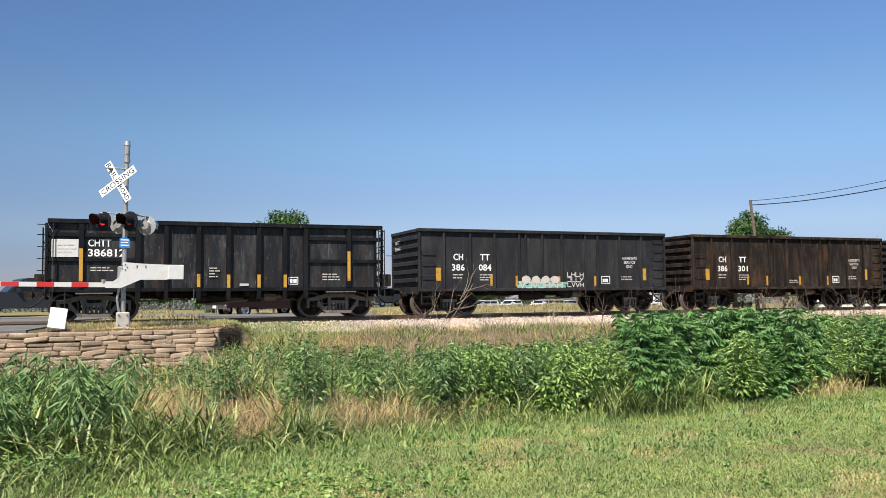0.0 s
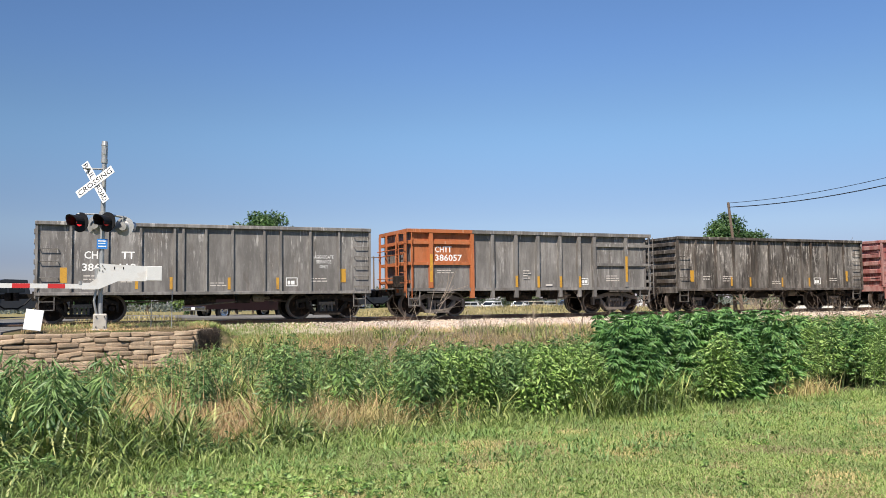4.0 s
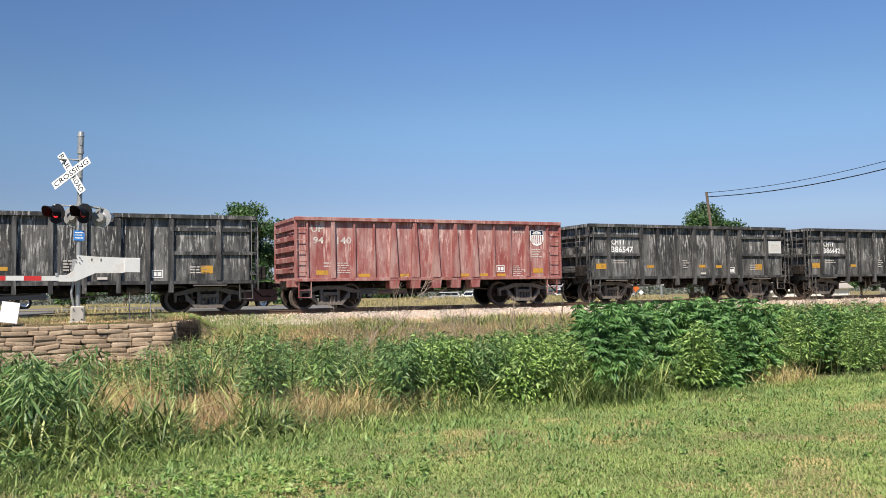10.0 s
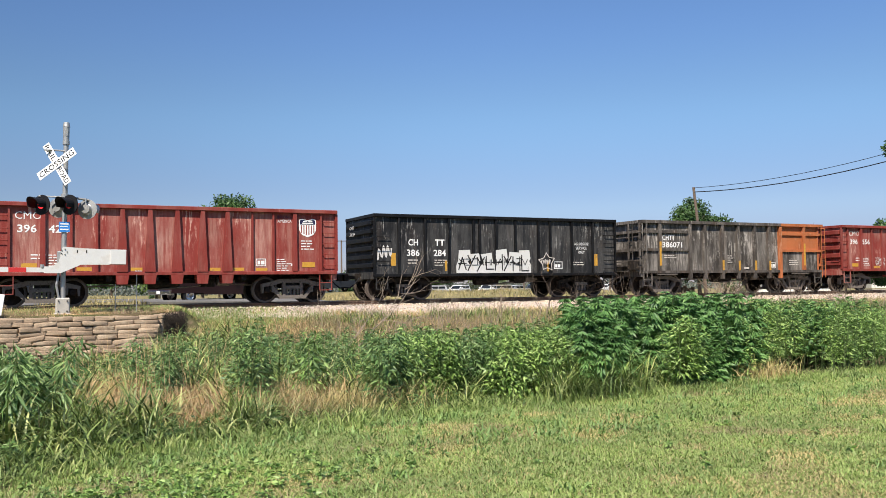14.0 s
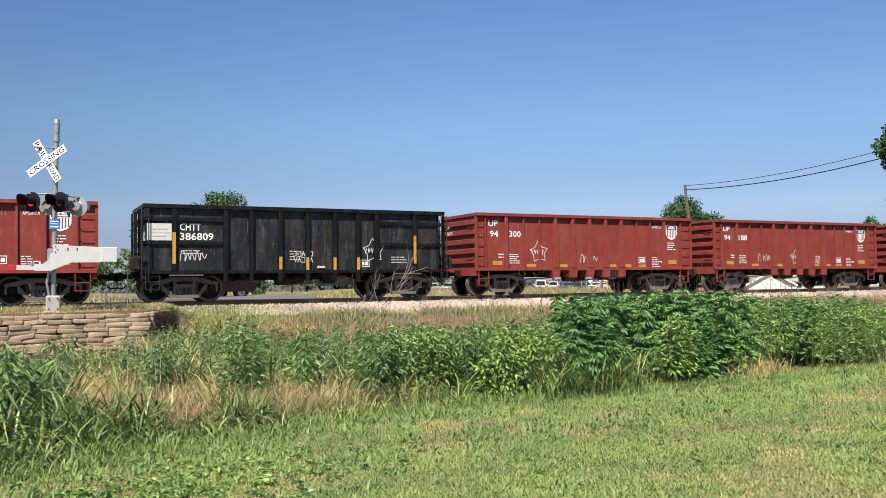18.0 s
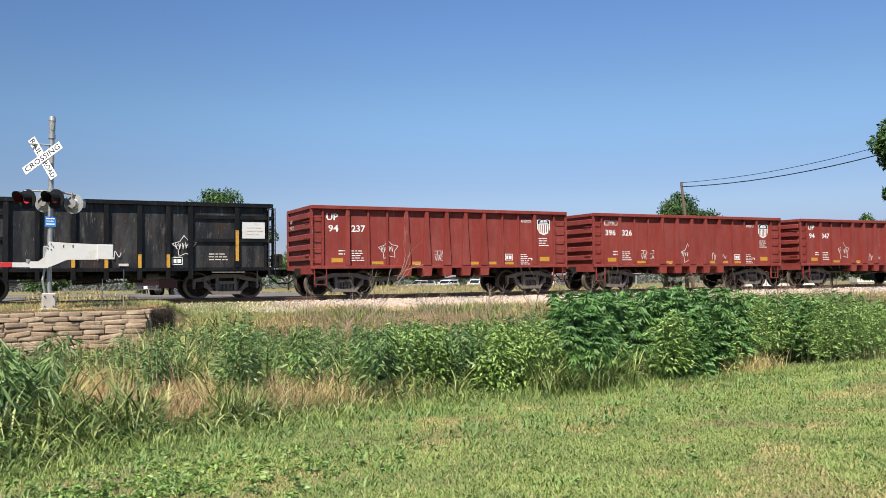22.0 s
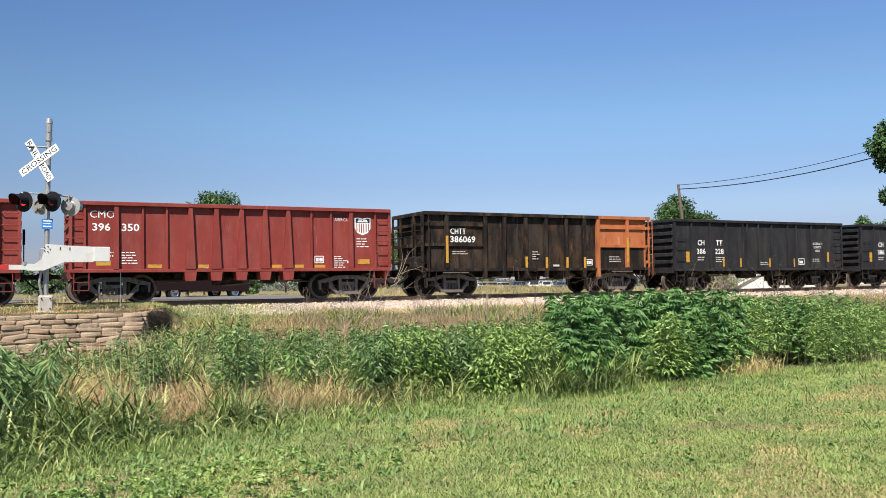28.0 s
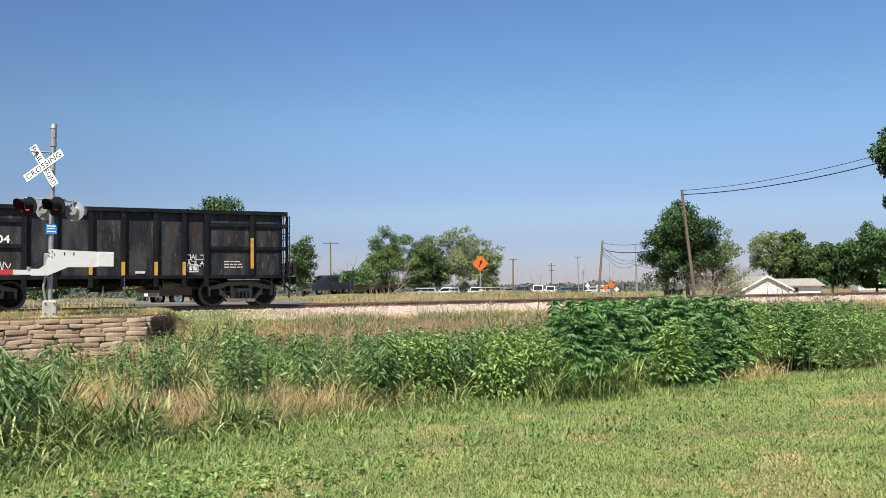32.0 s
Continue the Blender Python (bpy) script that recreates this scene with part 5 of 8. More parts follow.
for n, (car, (kind, paint, mark, number, extra)) in enumerate(zip(TRAIN, WAGONS)):
    let = M["letter_dim"] if "d" in extra else M["letter"]
    dim = "d" if "d" in extra else ""
    r = np.random.default_rng(100 + n)
    if kind == "C":
        cut = 3 if mark == "CMO" else 2
        lettering("reporting_mark", mark, 0.23, let, car, 0.60 - HALF, -1.427, 2.75, 0.74 if mark == "CMO" else 0.44)
        lettering("reporting_mark", number[:cut], 0.23, let, car, 0.67 - HALF, -1.427, 2.34, 0.54 if cut == 3 else 0.38)
        lettering("reporting_mark", number[cut:], 0.23, let, car, 1.55 - HALF, -1.427, 2.34, 0.54 if len(number) - cut == 3 else 0.36)
        lettering("slogan", "AMERICA", 0.105, let, car, 8.78 - HALF, -1.427, 2.80, 0.5)
        lettering("slogan", "BUILDING", 0.1, M["blue"], car, 8.78 - HALF, -1.427, 2.95, 0.46)
        for me in MARKS["C" + dim]:
            put("stencil_print", me, car)
        put("dimension_plate", DIMS["C"], car)
        for me in BARS_C:
            put("reflector", me, car)
        s = put("shield_sign", SHIELD[0], car, 9.86 - HALF, -1.426, 2.3, "white shield with a blue band and red stripes")
        put("shield_band", SHIELD[1], s)
        put("shield_stripes", SHIELD[2], s)
        put("shield_print", SHIELD_PRINT, s)
        spots = ((2.6, 1.3), (4.9, 1.2), (6.5, 1.25), (1.8, 1.2), (8.2, 1.5))
        y = -1.432
    elif kind == "A":
        if mark:
            lettering("reporting_mark", mark, 0.22, let, car, 1.17 - HALF, -1.434, 2.40, 0.68)
            lettering("reporting_mark", number, 0.23, let, car, 1.17 - HALF, -1.434, 2.08, 1.1)
        for me in MARKS["A" + dim]:
            put("stencil_print", me, car)
        put("dimension_plate", DIMS["A"], car)
        for me in BARS_AW if paint == "black_worn" else BARS_A:
            put("reflector", me, car)
        for key, x in (("p", 0.12), ("q", 9.86)):
            if key in extra:
                p = put("notice_panel", PANEL, car, x - HALF, -1.505, 2.05, "white notice panel with faded print")
                put("notice_print", PANEL_PRINT, p, 0, 0, 0)
        if "p" in extra and paint == "black":
            e = put("notice_panel", PANEL, car, -HALF + 0.168, 0.2, 2.05, "white notice panel on the wagon's end")
            e.rotation_euler = (0, 0, -math.pi / 2)
        spots = {"386803": ((6.62, 1.02), (8.35, 1.2)), "386504": ((1.3, 1.15), (7.5, 1.3))}.get(number, ((5.0, 1.3), (7.6, 1.4), (1.3, 1.25), (8.6, 1.3)))
        y = -1.45
    elif kind == "B":
        if mark:
            for words, x, z, w in ((mark[:2], 1.42, 2.05, 0.4), (mark[2:], 2.52, 2.05, 0.4), (number[:3], 1.36, 1.66, 0.52), (number[3:], 2.46, 1.66, 0.52)):
                lettering("reporting_mark", words, 0.23, let, car, x - HALF, -1.456, z, w)
            for words, z in (("AGGREGATE", 2.12), ("SERVICE", 1.95), ("ONLY", 1.78)):
                w = 0.09 * len(words) * 0.86
                lettering("service_note", words, 0.11, let, car, 9.2 - w / 2 - HALF, -1.456, z, w)
        for me in MARKS["B" + dim]:
            put("stencil_print", me, car)
        put("dimension_plate", DIMS["B"], car)
        for me in BARS_B:
            put("reflector", me, car)
        spots = ((0.4, 1.2), (5.0, 1.3), (5.9, 1.25), (8.9, 1.5))
        y = -1.458
    else:
        lettering("reporting_mark", mark, 0.2, let, car, 1.96 - HALF, -1.456, 2.62, 0.86)
        lettering("reporting_mark", number, 0.2, let, car, 2.05 - HALF, -1.456, 2.22, 0.6)
        put("disc_mark", DISC, car, 5.85 - HALF, -1.536, 2.66, "yellow painted disc")
        for me in MARKS["B"]:
            put("stencil_print", me, car)
        for me in BARS_M:
            put("reflector", me, car)
        spots, y = (), -1.458
    if mark and kind in "CBM":
        for words, z, w in ((mark, 2.72, 0.13 * len(mark)), (number, 2.48, 0.1 * len(number))):
            e = lettering("end_mark", words, 0.13, let, car, -HALF - 0.036, 0.95, z, w)
            e.rotation_euler = (0, 0, -math.pi / 2)
    if "s" in extra:
        for k, (x, z) in enumerate(spots[: 2 + n % 2]):
            tag = put("sprayed_tag", SCRIBBLES[(n + k) % 4 if number not in ("386803", "386504") else k if number == "386803" else k * 2 + 1], car, x + r.uniform(-0.15, 0.15) - HALF, y - 0.002, z + r.uniform(-0.05, 0.08), "thin white sprayed scrawl")
            tag.scale = (1.2, 1.0, 1.15)
    if "w" in extra:
        x = 4.6 if kind == "C" else 3.4
        if kind == "B":
            put("sprayed_tag", BUBBLES["w"], car, x - HALF, -1.535, 1.0, "large white sprayed lettering")
            put("sprayed_tag", stroke_mesh(31, 3.2, 0.72, 0.05, M["sign_black"], 8), car, x + 0.08 - HALF, -1.54, 1.08)
            put("sprayed_tag", stroke_mesh(33, 3.1, 0.3, 0.03, M["sign_black"], 11), car, x + 0.1 - HALF, -1.5445, 1.3)
            put("sprayed_tag", scribble_mesh(34, 0.66, 0.55, 0.06, TAG, 4), car, 0.2 - HALF, -1.458, 1.5, "white sprayed scrawl")
            put("sprayed_tag", star_mesh(35, 0.36, 0.03, M["letter_dim"]), car, 7.1 - HALF, -1.537, 1.1, "cream sprayed scrawl")
        else:
            put("sprayed_tag", BUBBLES["p"], car, x - HALF, -1.552, 1.15, "large pale sprayed lettering")
    if "t" in extra:
        put("sprayed_tag", block_mesh(6, 2.1, 0.3, TEAL, 5), car, 4.05 - HALF, -1.535, 1.0, "teal and cream sprayed lettering")
        put("sprayed_tag", BUBBLES["t2"], car, 4.2 - HALF, -1.5385, 1.16, "cream sprayed lettering")
        put("sprayed_tag", stroke_mesh(36, 1.9, 0.26, 0.05, M["letter_dim"], 7), car, 4.15 - HALF, -1.542, 1.0, "cream sprayed strokes")
        put("sprayed_tag", stroke_mesh(37, 0.75, 0.6, 0.03, TAG, 4, 3), car, 6.25 - HALF, -1.536, 1.02, "thin white sprayed scrawl")


def motions():
    """The train goes by from right to left; every wheelset rolls."""
    for n, car in enumerate(TRAIN):
        x0 = -1.44458 + 12.301316 * n + HALF
        walk(car, [(t, pose(x0 - rolled(t), TRACK_Y, 0)) for t in np.linspace(0, 32, 17)])
    axles = [o for o in scene.objects if o.name.startswith("wheelset")]
    walk(axles[0], [(k / 30, pose(0, 0, 0, 0, -math.degrees(rolled(k / 30) / 0.47), 0)) for k in range(0, 961)])
    keys = axles[0].animation_data
    for o in axles[1:]:
        o.rotation_mode = "QUATERNION"
        other = o.animation_data_create()
        other.action = keys.action
        other.action_slot = keys.action_slot


# ---- level crossing ----
MX, MY = 0.64, 24.0


def crossing_signal():
    s = thing("crossing_signal", "railway crossing signal mast with crossbuck, lamps and lowered gate", "crossing signal", pose(MX, MY, -0.06, 0, 0.8, 0))
    bm = bmesh.new()
    tube(bm, (0, 0, 0.3), (0, 0, 4.45), 0.062, n=16)
    part("mast", bm, M["galv"], s, "galvanised steel mast")
    bm = bmesh.new()
    tube(bm, (0, 0, 4.4), (0, 0, 4.5), 0.085, n=16)
    tube(bm, (0, 0, 4.5), (0, 0, 4.86), 0.075, 0.08, n=16)
    tube(bm, (0, 0, 4.86), (0, 0, 4.98), 0.09, 0.07, n=16)
    box(bm, -0.03, 0.03, -0.085, -0.07, 4.62, 4.78)
    part("bell", bm, M["galv"], s)
    boxes_part("base_box", [(-0.17, 0.17, -0.17, 0.17, 0.0, 0.42), (-0.22, 0.22, -0.22, 0.22, -0.1, 0.03)], M["concrete"], s, "pale cast base box", 0.03)
    bm = bmesh.new()
    for px, pz in ((-0.1, 0.08), (0.1, 0.08), (-0.1, 0.34), (0.1, 0.34)):
        tube(bm, (px, -0.175, pz), (px, -0.2, pz), 0.018, n=8)
    part("base_bolt", bm, M["black_metal"], s)
    # crossbuck boards, turned towards the road
    face = pose(-0.21, -0.16, 3.86, 0, 0, -36)
    for words, turn, dy in (("RAILROAD", 57, 0.0), ("CROSSING", -33, -0.014)):
        bm = bmesh.new()
        box(bm, -0.61, 0.61, -0.006, 0.006, -0.105, 0.105)
        b = part("crossbuck_board", bm, M["sign_white"], s, "white reflective crossbuck board")
        b.matrix_basis = face @ pose(0, dy, 0, 0, turn, 0)
        for half, x0, w in (((words, -0.56, 1.12),) if dy else ((words[:4], -0.575, 0.455), (words[4:], 0.12, 0.455))):
            t = new("lettering", text_mesh(half, 0.135, M["sign_black"], w))
            t.parent = b
            t.location = (x0, -0.0085, -0.065)
    bm = bmesh.new()
    tube(bm, (-0.52, -0.08, 4.22), (0.05, -0.03, 4.23), 0.022, n=8)
    part("bracket", bm, M["galv"], s)
    # lamps on their cross arm
    bm = bmesh.new()
    tube(bm, (-0.62, -0.02, 3.02), (0.0, 0.0, 3.03), 0.022, n=8)
    tube(bm, (0.0, 0.0, 3.05), (0.58, 0.06, 2.98), 0.03, n=8)
    tube(bm, (0, 0, 2.94), (0, 0, 3.10), 0.1, n=12)
    for x in (-0.52, 0.5):
        tube(bm, (x, 0.0, 3.02), (x, 0.0, 2.85), 0.02, n=6)
    part("lamp_arm", bm, M["galv"], s)
    for k, (x, y, z, turn, lens) in enumerate(((-0.52, -0.02, 2.80, -42, "lamp_red"), (0.13, -0.16, 2.82, -42, "lamp_dim"), (-0.16, 0.16, 2.76, 150, "lamp_dim"), (0.53, 0.05, 2.74, 150, "lamp_dim"))):
        m = pose(x, y, z, 0, 0, turn)
        bm = bmesh.new()
        lathe(bm, [(0.0, 0.09), (0.11, 0.085), (0.12, 0.0), (0.155, -0.03), (0.15, -0.05), (0.10, -0.055)], n=24)
        lathe(bm, [(0.255, -0.045), (0.262, -0.03), (0.12, -0.02)], n=28)
        lathe(bm, [(0.255, -0.045), (0.10, -0.052)], n=28)
        hood = [(0.165 * math.cos(a), 0.165 * math.sin(a)) for a in np.linspace(-0.5, math.pi + 0.5, 14)]
        r0 = [bm.verts.new((cx, -0.05, cz)) for cx, cz in hood]
        r1 = [bm.verts.new((cx * 1.05, -0.34 - 0.12 * max(0.0, cz / 0.165), cz * 1.05)) for cx, cz in hood]
        r2 = [bm.verts.new((cx * 0.93, -0.05, cz * 0.93)) for cx, cz in hood]
        r3 = [bm.verts.new((cx * 0.98, -0.34 - 0.12 * max(0.0, cz / 0.165), cz * 0.98)) for cx, cz in hood]
        for i in range(len(hood) - 1):
            bm.faces.new((r0[i], r0[i + 1], r1[i + 1], r1[i]))
            bm.faces.new((r2[i + 1], r2[i], r3[i], r3[i + 1]))
            bm.faces.new((r1[i], r1[i + 1], r3[i + 1], r3[i]))
        lamp = part("signal_lamp", bm, M["black_metal"] if turn < 0 else M["galv"], s, "hooded black signal lamp with a red lens" if turn < 0 else "bare metal back of a signal lamp", False)
        lamp.matrix_basis = m
        bm = bmesh.new()
        lathe(bm, [(0.0, -0.075), (0.06, -0.07), (0.105, -0.056)], n=20)
        part("lens", bm, M[lens], lamp, "red lens")
    # gate machine plates and arm
    plate = ((-0.51, -0.36), (-0.51, -0.525), (-0.12, -0.525), (0.36, -0.30), (1.05, -0.29), (1.05, 0.10), (0.36, 0.12), (-0.09, 0.15), (-0.18, -0.24), (-0.33, -0.36))
    bm = bmesh.new()
    prism(bm, [(x + 0.06, z + 1.58) for x, z in plate][::-1], -0.26, -0.20)
    prism(bm, [(x + 0.06, z + 1.58) for x, z in plate][::-1], 0.14, 0.20)
    support = part("arm_support", bm, M["white_paint"], s, "white painted gate arm support")
    boxes_part("counterweight", [(1.11, 1.50, -0.30, -0.17, 1.29, 1.68)], M["white_paint"], s, "white cast counterweight", 0.012)
    bm = bmesh.new()
    for x in (0.30, 0.52):
        box(bm, x, x + 0.025, -0.267, -0.26, 1.58, 1.65)
    for a in range(5):
        tube(bm, (0.0 + 0.07 * math.cos(a * 1.256), -0.26, 1.6 + 0.07 * math.sin(a * 1.256)), (0.07 * math.cos(a * 1.256), -0.28, 1.6 + 0.07 * math.sin(a * 1.256)), 0.014, n=6)
    part("support_bolt", bm, M["black_metal"], s)
    bm = bmesh.new()
    tube(bm, (-0.1, -0.1, 0.42), (-0.16, -0.12, 0.75), 0.03, n=8)
    tube(bm, (-0.16, -0.12, 0.75), (-0.07, -0.1, 1.3), 0.03, n=8)
    part("conduit", bm, M["galv"], s)
    boxes_part("gate_motor", [(-0.16, 0.22, -0.18, 0.12, 1.22, 1.62)], M["galv"], s, "grey gate mechanism housing", 0.02)
    x = -0.40
    arm = boxes_part("gate_arm", [(-7.2, x, -0.25, -0.20, 1.07, 1.19)], M["white_paint"], s, "red and white striped gate arm")
    k = 0
    x = -0.86
    while x > -7.2:
        boxes_part("stripe", [(max(-7.2, x - 0.40), x, -0.256, -0.251, 1.072, 1.188)], M["sign_red"], arm, "red reflective stripe")
        x -= 0.81
    for x in (-0.5,):
        bm = bmesh.new()
        tube(bm, (x, -0.22, 1.19), (x, -0.22, 1.27), 0.05, n=10)
        part("arm_lamp", bm, M["galv"], arm)
    sign = boxes_part("notice_sign", [(-0.13, 0.13, -0.085, -0.075, 2.12, 2.38)], M["sign_blue"], s, "small blue notice with white bars")
    boxes_part("notice_bar", [(-0.1, 0.1, -0.089, -0.086, 2.31, 2.34), (-0.1, 0.08, -0.089, -0.086, 2.25, 2.27), (-0.1, 0.1, -0.089, -0.086, 2.17, 2.2)], M["letter"], sign)
    return s


crossing_signal()
box_board = thing("white_board", "small white board leaning on wire legs in the grass", "sign board", pose(-0.94, 23.2, -0.07, -12, 8, 0))
boxes_part("board", [(-0.2, 0.2, -0.02, 0.02, 0.06, 0.58)], M["sign_white"], box_board, "plain white board", 0.006)
bm = bmesh.new()
for x in (-0.15, 0.15):
    tube(bm, (x, 0.0, -0.12), (x, 0.0, 0.2), 0.008, n=6)
tube(bm, (0, 0.0, 0.56), (0, 0.0, 0.64), 0.01, n=6)
part("wire_leg", bm, M["black_metal"], box_board)
for x, y, h in ((2.46, 24.2, 1.05), (1.95, 24.5, 0.8)):
    rod = thing("marker_rod", "thin grey marker rod stuck in the grass", "marker", pose(x, y, -0.1))
    bm = bmesh.new()
    tube(bm, (0, 0, -0.1), (0.01, 0, h), 0.012, n=6)
    part("rod", bm, M["galv"], rod)

# sack wall: a core, then every sack on its own
wall = thing("retaining_wall", "retaining wall of stacked concrete-filled sacks", "wall", kind="structure")
bm = bmesh.new()
core = [(-14, 22.72), (2.66, 22.72), (3.36, 24.3), (3.1, 24.45), (2.45, 23.0), (-14, 23.0)]
lo = [bm.verts.new((x, y, -1.9)) for x, y in core]
hi = [bm.verts.new((x, y, -0.16)) for x, y in core]
bm.faces.new(lo[::-1])
bm.faces.new(hi)
for i in range(len(core)):
    bm.faces.new((lo[i], lo[(i + 1) % len(core)], hi[(i + 1) % len(core)], hi[i]))
part("wall_core", bm, M["sack"], wall)


def sack_mesh(seed, w):
    """A sagging, wrinkled sack of set concrete."""
    r = np.random.default_rng(seed)
    bm = bmesh.new()
    box(bm, -w / 2, w / 2, -0.2, 0.16, -0.059, 0.059)
    bmesh.ops.bevel(bm, geom=bm.edges[:], offset=0.034, segments=2, affect="EDGES", profile=0.65)
    lean = r.normal(0, 0.05)
    for v in bm.verts:
        v.co += Vector(r.normal(0, 0.01, 3))
        v.co.z += lean * v.co.x - 0.018 * math.cos(v.co.x / w * math.pi) * (v.co.z > 0)
        v.co.y -= 0.02 * math.cos(v.co.x / w * math.pi)
    return mesh_of("sack", bm, M["sack"], True)


WIDTHS = (0.54, 0.48, 0.62, 0.52, 0.44, 0.58)
SACKS = [sack_mesh(k, w) for k, w in enumerate(WIDTHS)]
rng = np.random.default_rng(7)
for row in range(11):
    z = -0.15 - row * 0.112
    x = 2.84 - rng.uniform(0.0, 0.08)
    while x > -4.6:
        k = rng.integers(6)
        o = new("sack", SACKS[k])
        o.parent = wall
        o.location = (x - WIDTHS[k] / 2, 22.62 - row * 0.012 + rng.normal(0, 0.014), z + rng.normal(0, 0.007))
        o.rotation_euler = (rng.normal(0, 0.04), rng.normal(0, 0.022), rng.normal(0, 0.05))
        x -= WIDTHS[k] + 0.002
    d = 0.26
    while d < 1.75:
        o = new("sack", SACKS[4])
        o.parent = wall
        o.location = (2.72 + d * 0.42, 22.66 + d * 0.908, z + rng.normal(0, 0.006))
        o.rotation_euler = (0, 0, math.atan2(0.908, 0.42) + rng.normal(0, 0.04))
        d += 0.46


# ---- far side: signs, poles, vehicles, house ----
def gz(x, y):
    return float(ground_z(np.array(x, float), np.array(y, float)))


def diamond_sign(x, y, zc, half, face, label, turn, arrow=False):
    z0 = gz(x, y)
    s = thing("road_sign", label, "road sign", pose(x, y, z0, 0, 0, turn))
    bm = bmesh.new()
    box(bm, -0.03, 0.03, 0.0, 0.06, -0.3, zc - z0 + half * 0.9)
    part("post", bm, M["galv"], s)
    bm = bmesh.new()
    h = zc - z0
    prism(bm, ((0, h - half), (half, h), (0, h + half), (-half, h)), -0.02, -0.005)
    plate = part("plate", bm, face, s)
    if arrow:
        bm = bmesh.new()
        prism(bm, ((-0.16, h - 0.3), (-0.06, h - 0.33), (0.08, h + 0.02), (0.18, h - 0.02), (0.14, h + 0.3), (-0.1, h + 0.12), (-0.01, h + 0.08)), -0.026, -0.021)
        part("arrow", bm, M["sign_black"], plate, "black arrow")
    return s


diamond_sign(34.4, 62.2, 2.4, 0.68, M["sign_orange"], "orange diamond roadworks sign with a black arrow", -26, True)
diamond_sign(8.07, 63.0, 2.2, 0.55, M["sign_back"], "pale unpainted back of a diamond road sign", -10)
for x, y, zc, half, mat in ((85.1, 112.0, -0.12, 0.5, "sign_orange"), (86.6, 112.4, 0.32, 0.66, "sign_orange"), (87.4, 112.0, -0.4, 0.42, "sign_white"), (81.6, 112.0, 0.24, 0.42, "sign_white")):
    diamond_sign(x, y, zc, half, M[mat], "orange diamond roadworks sign" if mat == "sign_orange" else "white diamond road sign", -30)


def utility_pole(x, y, top, lean=(0, 0), arms=(), lamp=0.0, r=0.14, label="weathered wooden utility pole", mat="pole_wood"):
    z0 = gz(x, y)
    p = thing("utility_pole", label, "utility pole", pose(x, y, z0))
    h = top - z0
    bm = bmesh.new()
    tube(bm, (0, 0, -0.5), (lean[0], lean[1], h), r, r * 0.72, n=10)
    part("pole", bm, M[mat], p)
    for z, w in arms:
        bm = bmesh.new()
        f = (z - z0) / h
        cx, cy = lean[0] * f, lean[1] * f
        box(bm, cx - w / 2, cx + w / 2, cy - 0.16, cy - 0.05, z - z0 - 0.06, z - z0 + 0.06)
        part("cross_arm", bm, M[mat], p)
        for sx in (-0.45, 0.0, 0.45):
            bm = bmesh.new()
            tube(bm, (cx + sx * w, cy - 0.1, z - z0 + 0.06), (cx + sx * w, cy - 0.1, z - z0 + 0.22), 0.04, n=6)
            part("insulator", bm, M["galv"], p)
    return p


utility_pole(41.36, 44.4, 6.95, (-1.01, 0.0), (), r=0.125, label="leaning wooden utility pole beside a tree")
utility_pole(57.8, 77.4, 5.4, (0.62, -0.2), (), r=0.15, label="leaning dark wooden utility pole")
utility_pole(71.4, 87.4, 5.5, (-0.05, 0), (), r=0.09, label="slim grey utility pole", mat="galv")
utility_pole(43.4, 127.0, 7.5, (0, 0), ((7.35, 2.5),), r=0.15)
utility_pole(77.7, 128.7, 5.1, (0.1, 0), ((4.95, 1.6),), r=0.15)
utility_pole(95.0, 142.4, 4.8, (0, 0), ((4.2, 1.6), (3.3, 1.2)), r=0.14)
utility_pole(76.4, 107.1, 4.75, (-0.1, 0), ((4.65, 1.0),), r=0.1, label="tall steel lamp mast", mat="galv")
utility_pole(84.4, 117.0, 3.0, (0, 0), ((2.5, 0.7),), r=0.1, label="short steel lamp mast", mat="galv")
utility_pole(90.2, 110.2, 3.6, (0, 0), ((3.55, 1.9),), r=0.09, label="steel lamp mast with a long arm", mat="galv")


def cable(a, b, sag, r, label="black overhead power line"):
    c = thing("power_line", label, "power line", kind="")
    bm = bmesh.new()
    pts = [Vector(a).lerp(Vector(b), k / 20) - Vector((0, 0, 4 * sag * (k / 20) * (1 - k / 20))) for k in range(21)]
    w = (pts[-1] - pts[0]).normalized()
    u = w.cross(Vector((0, 0, 1))).normalized()
    v = u.cross(w)
    rings = [[bm.verts.new(p + (u * math.cos(k * 1.2566) + v * math.sin(k * 1.2566)) * r) for k in range(5)] for p in pts]
    for a, b in zip(rings, rings[1:]):
        for k in range(5):
            bm.faces.new((a[k], a[(k + 1) % 5], b[(k + 1) % 5], b[k]))
    part("wire", bm, M["cable"], c)


top = Vector((40.35, 44.4, 6.9))
cable(top, (44.6, 18.0, 10.7), 1.25, 0.018)
cable(top + Vector((0.02, 0, -0.28)), (44.6, 18.0, 10.2), 1.3, 0.03)
lean_top = Vector((58.42, 77.15, 5.3))
cable(lean_top + Vector((0, 0, -0.15)), top + Vector((0.1, 0, -2.9)), 0.5, 0.022)
cable(lean_top + Vector((0, 0, -0.9)), top + Vector((0.1, 0, -3.6)), 0.5, 0.04)
for dz, e, sag in ((-0.6, 3.6, 0.7), (-1.1, 3.4, 0.8), (-1.4, 3.0, 0.95)):
    cable(lean_top + Vector((0, 0, dz)), (71.1, 87.3, e), sag, 0.022)
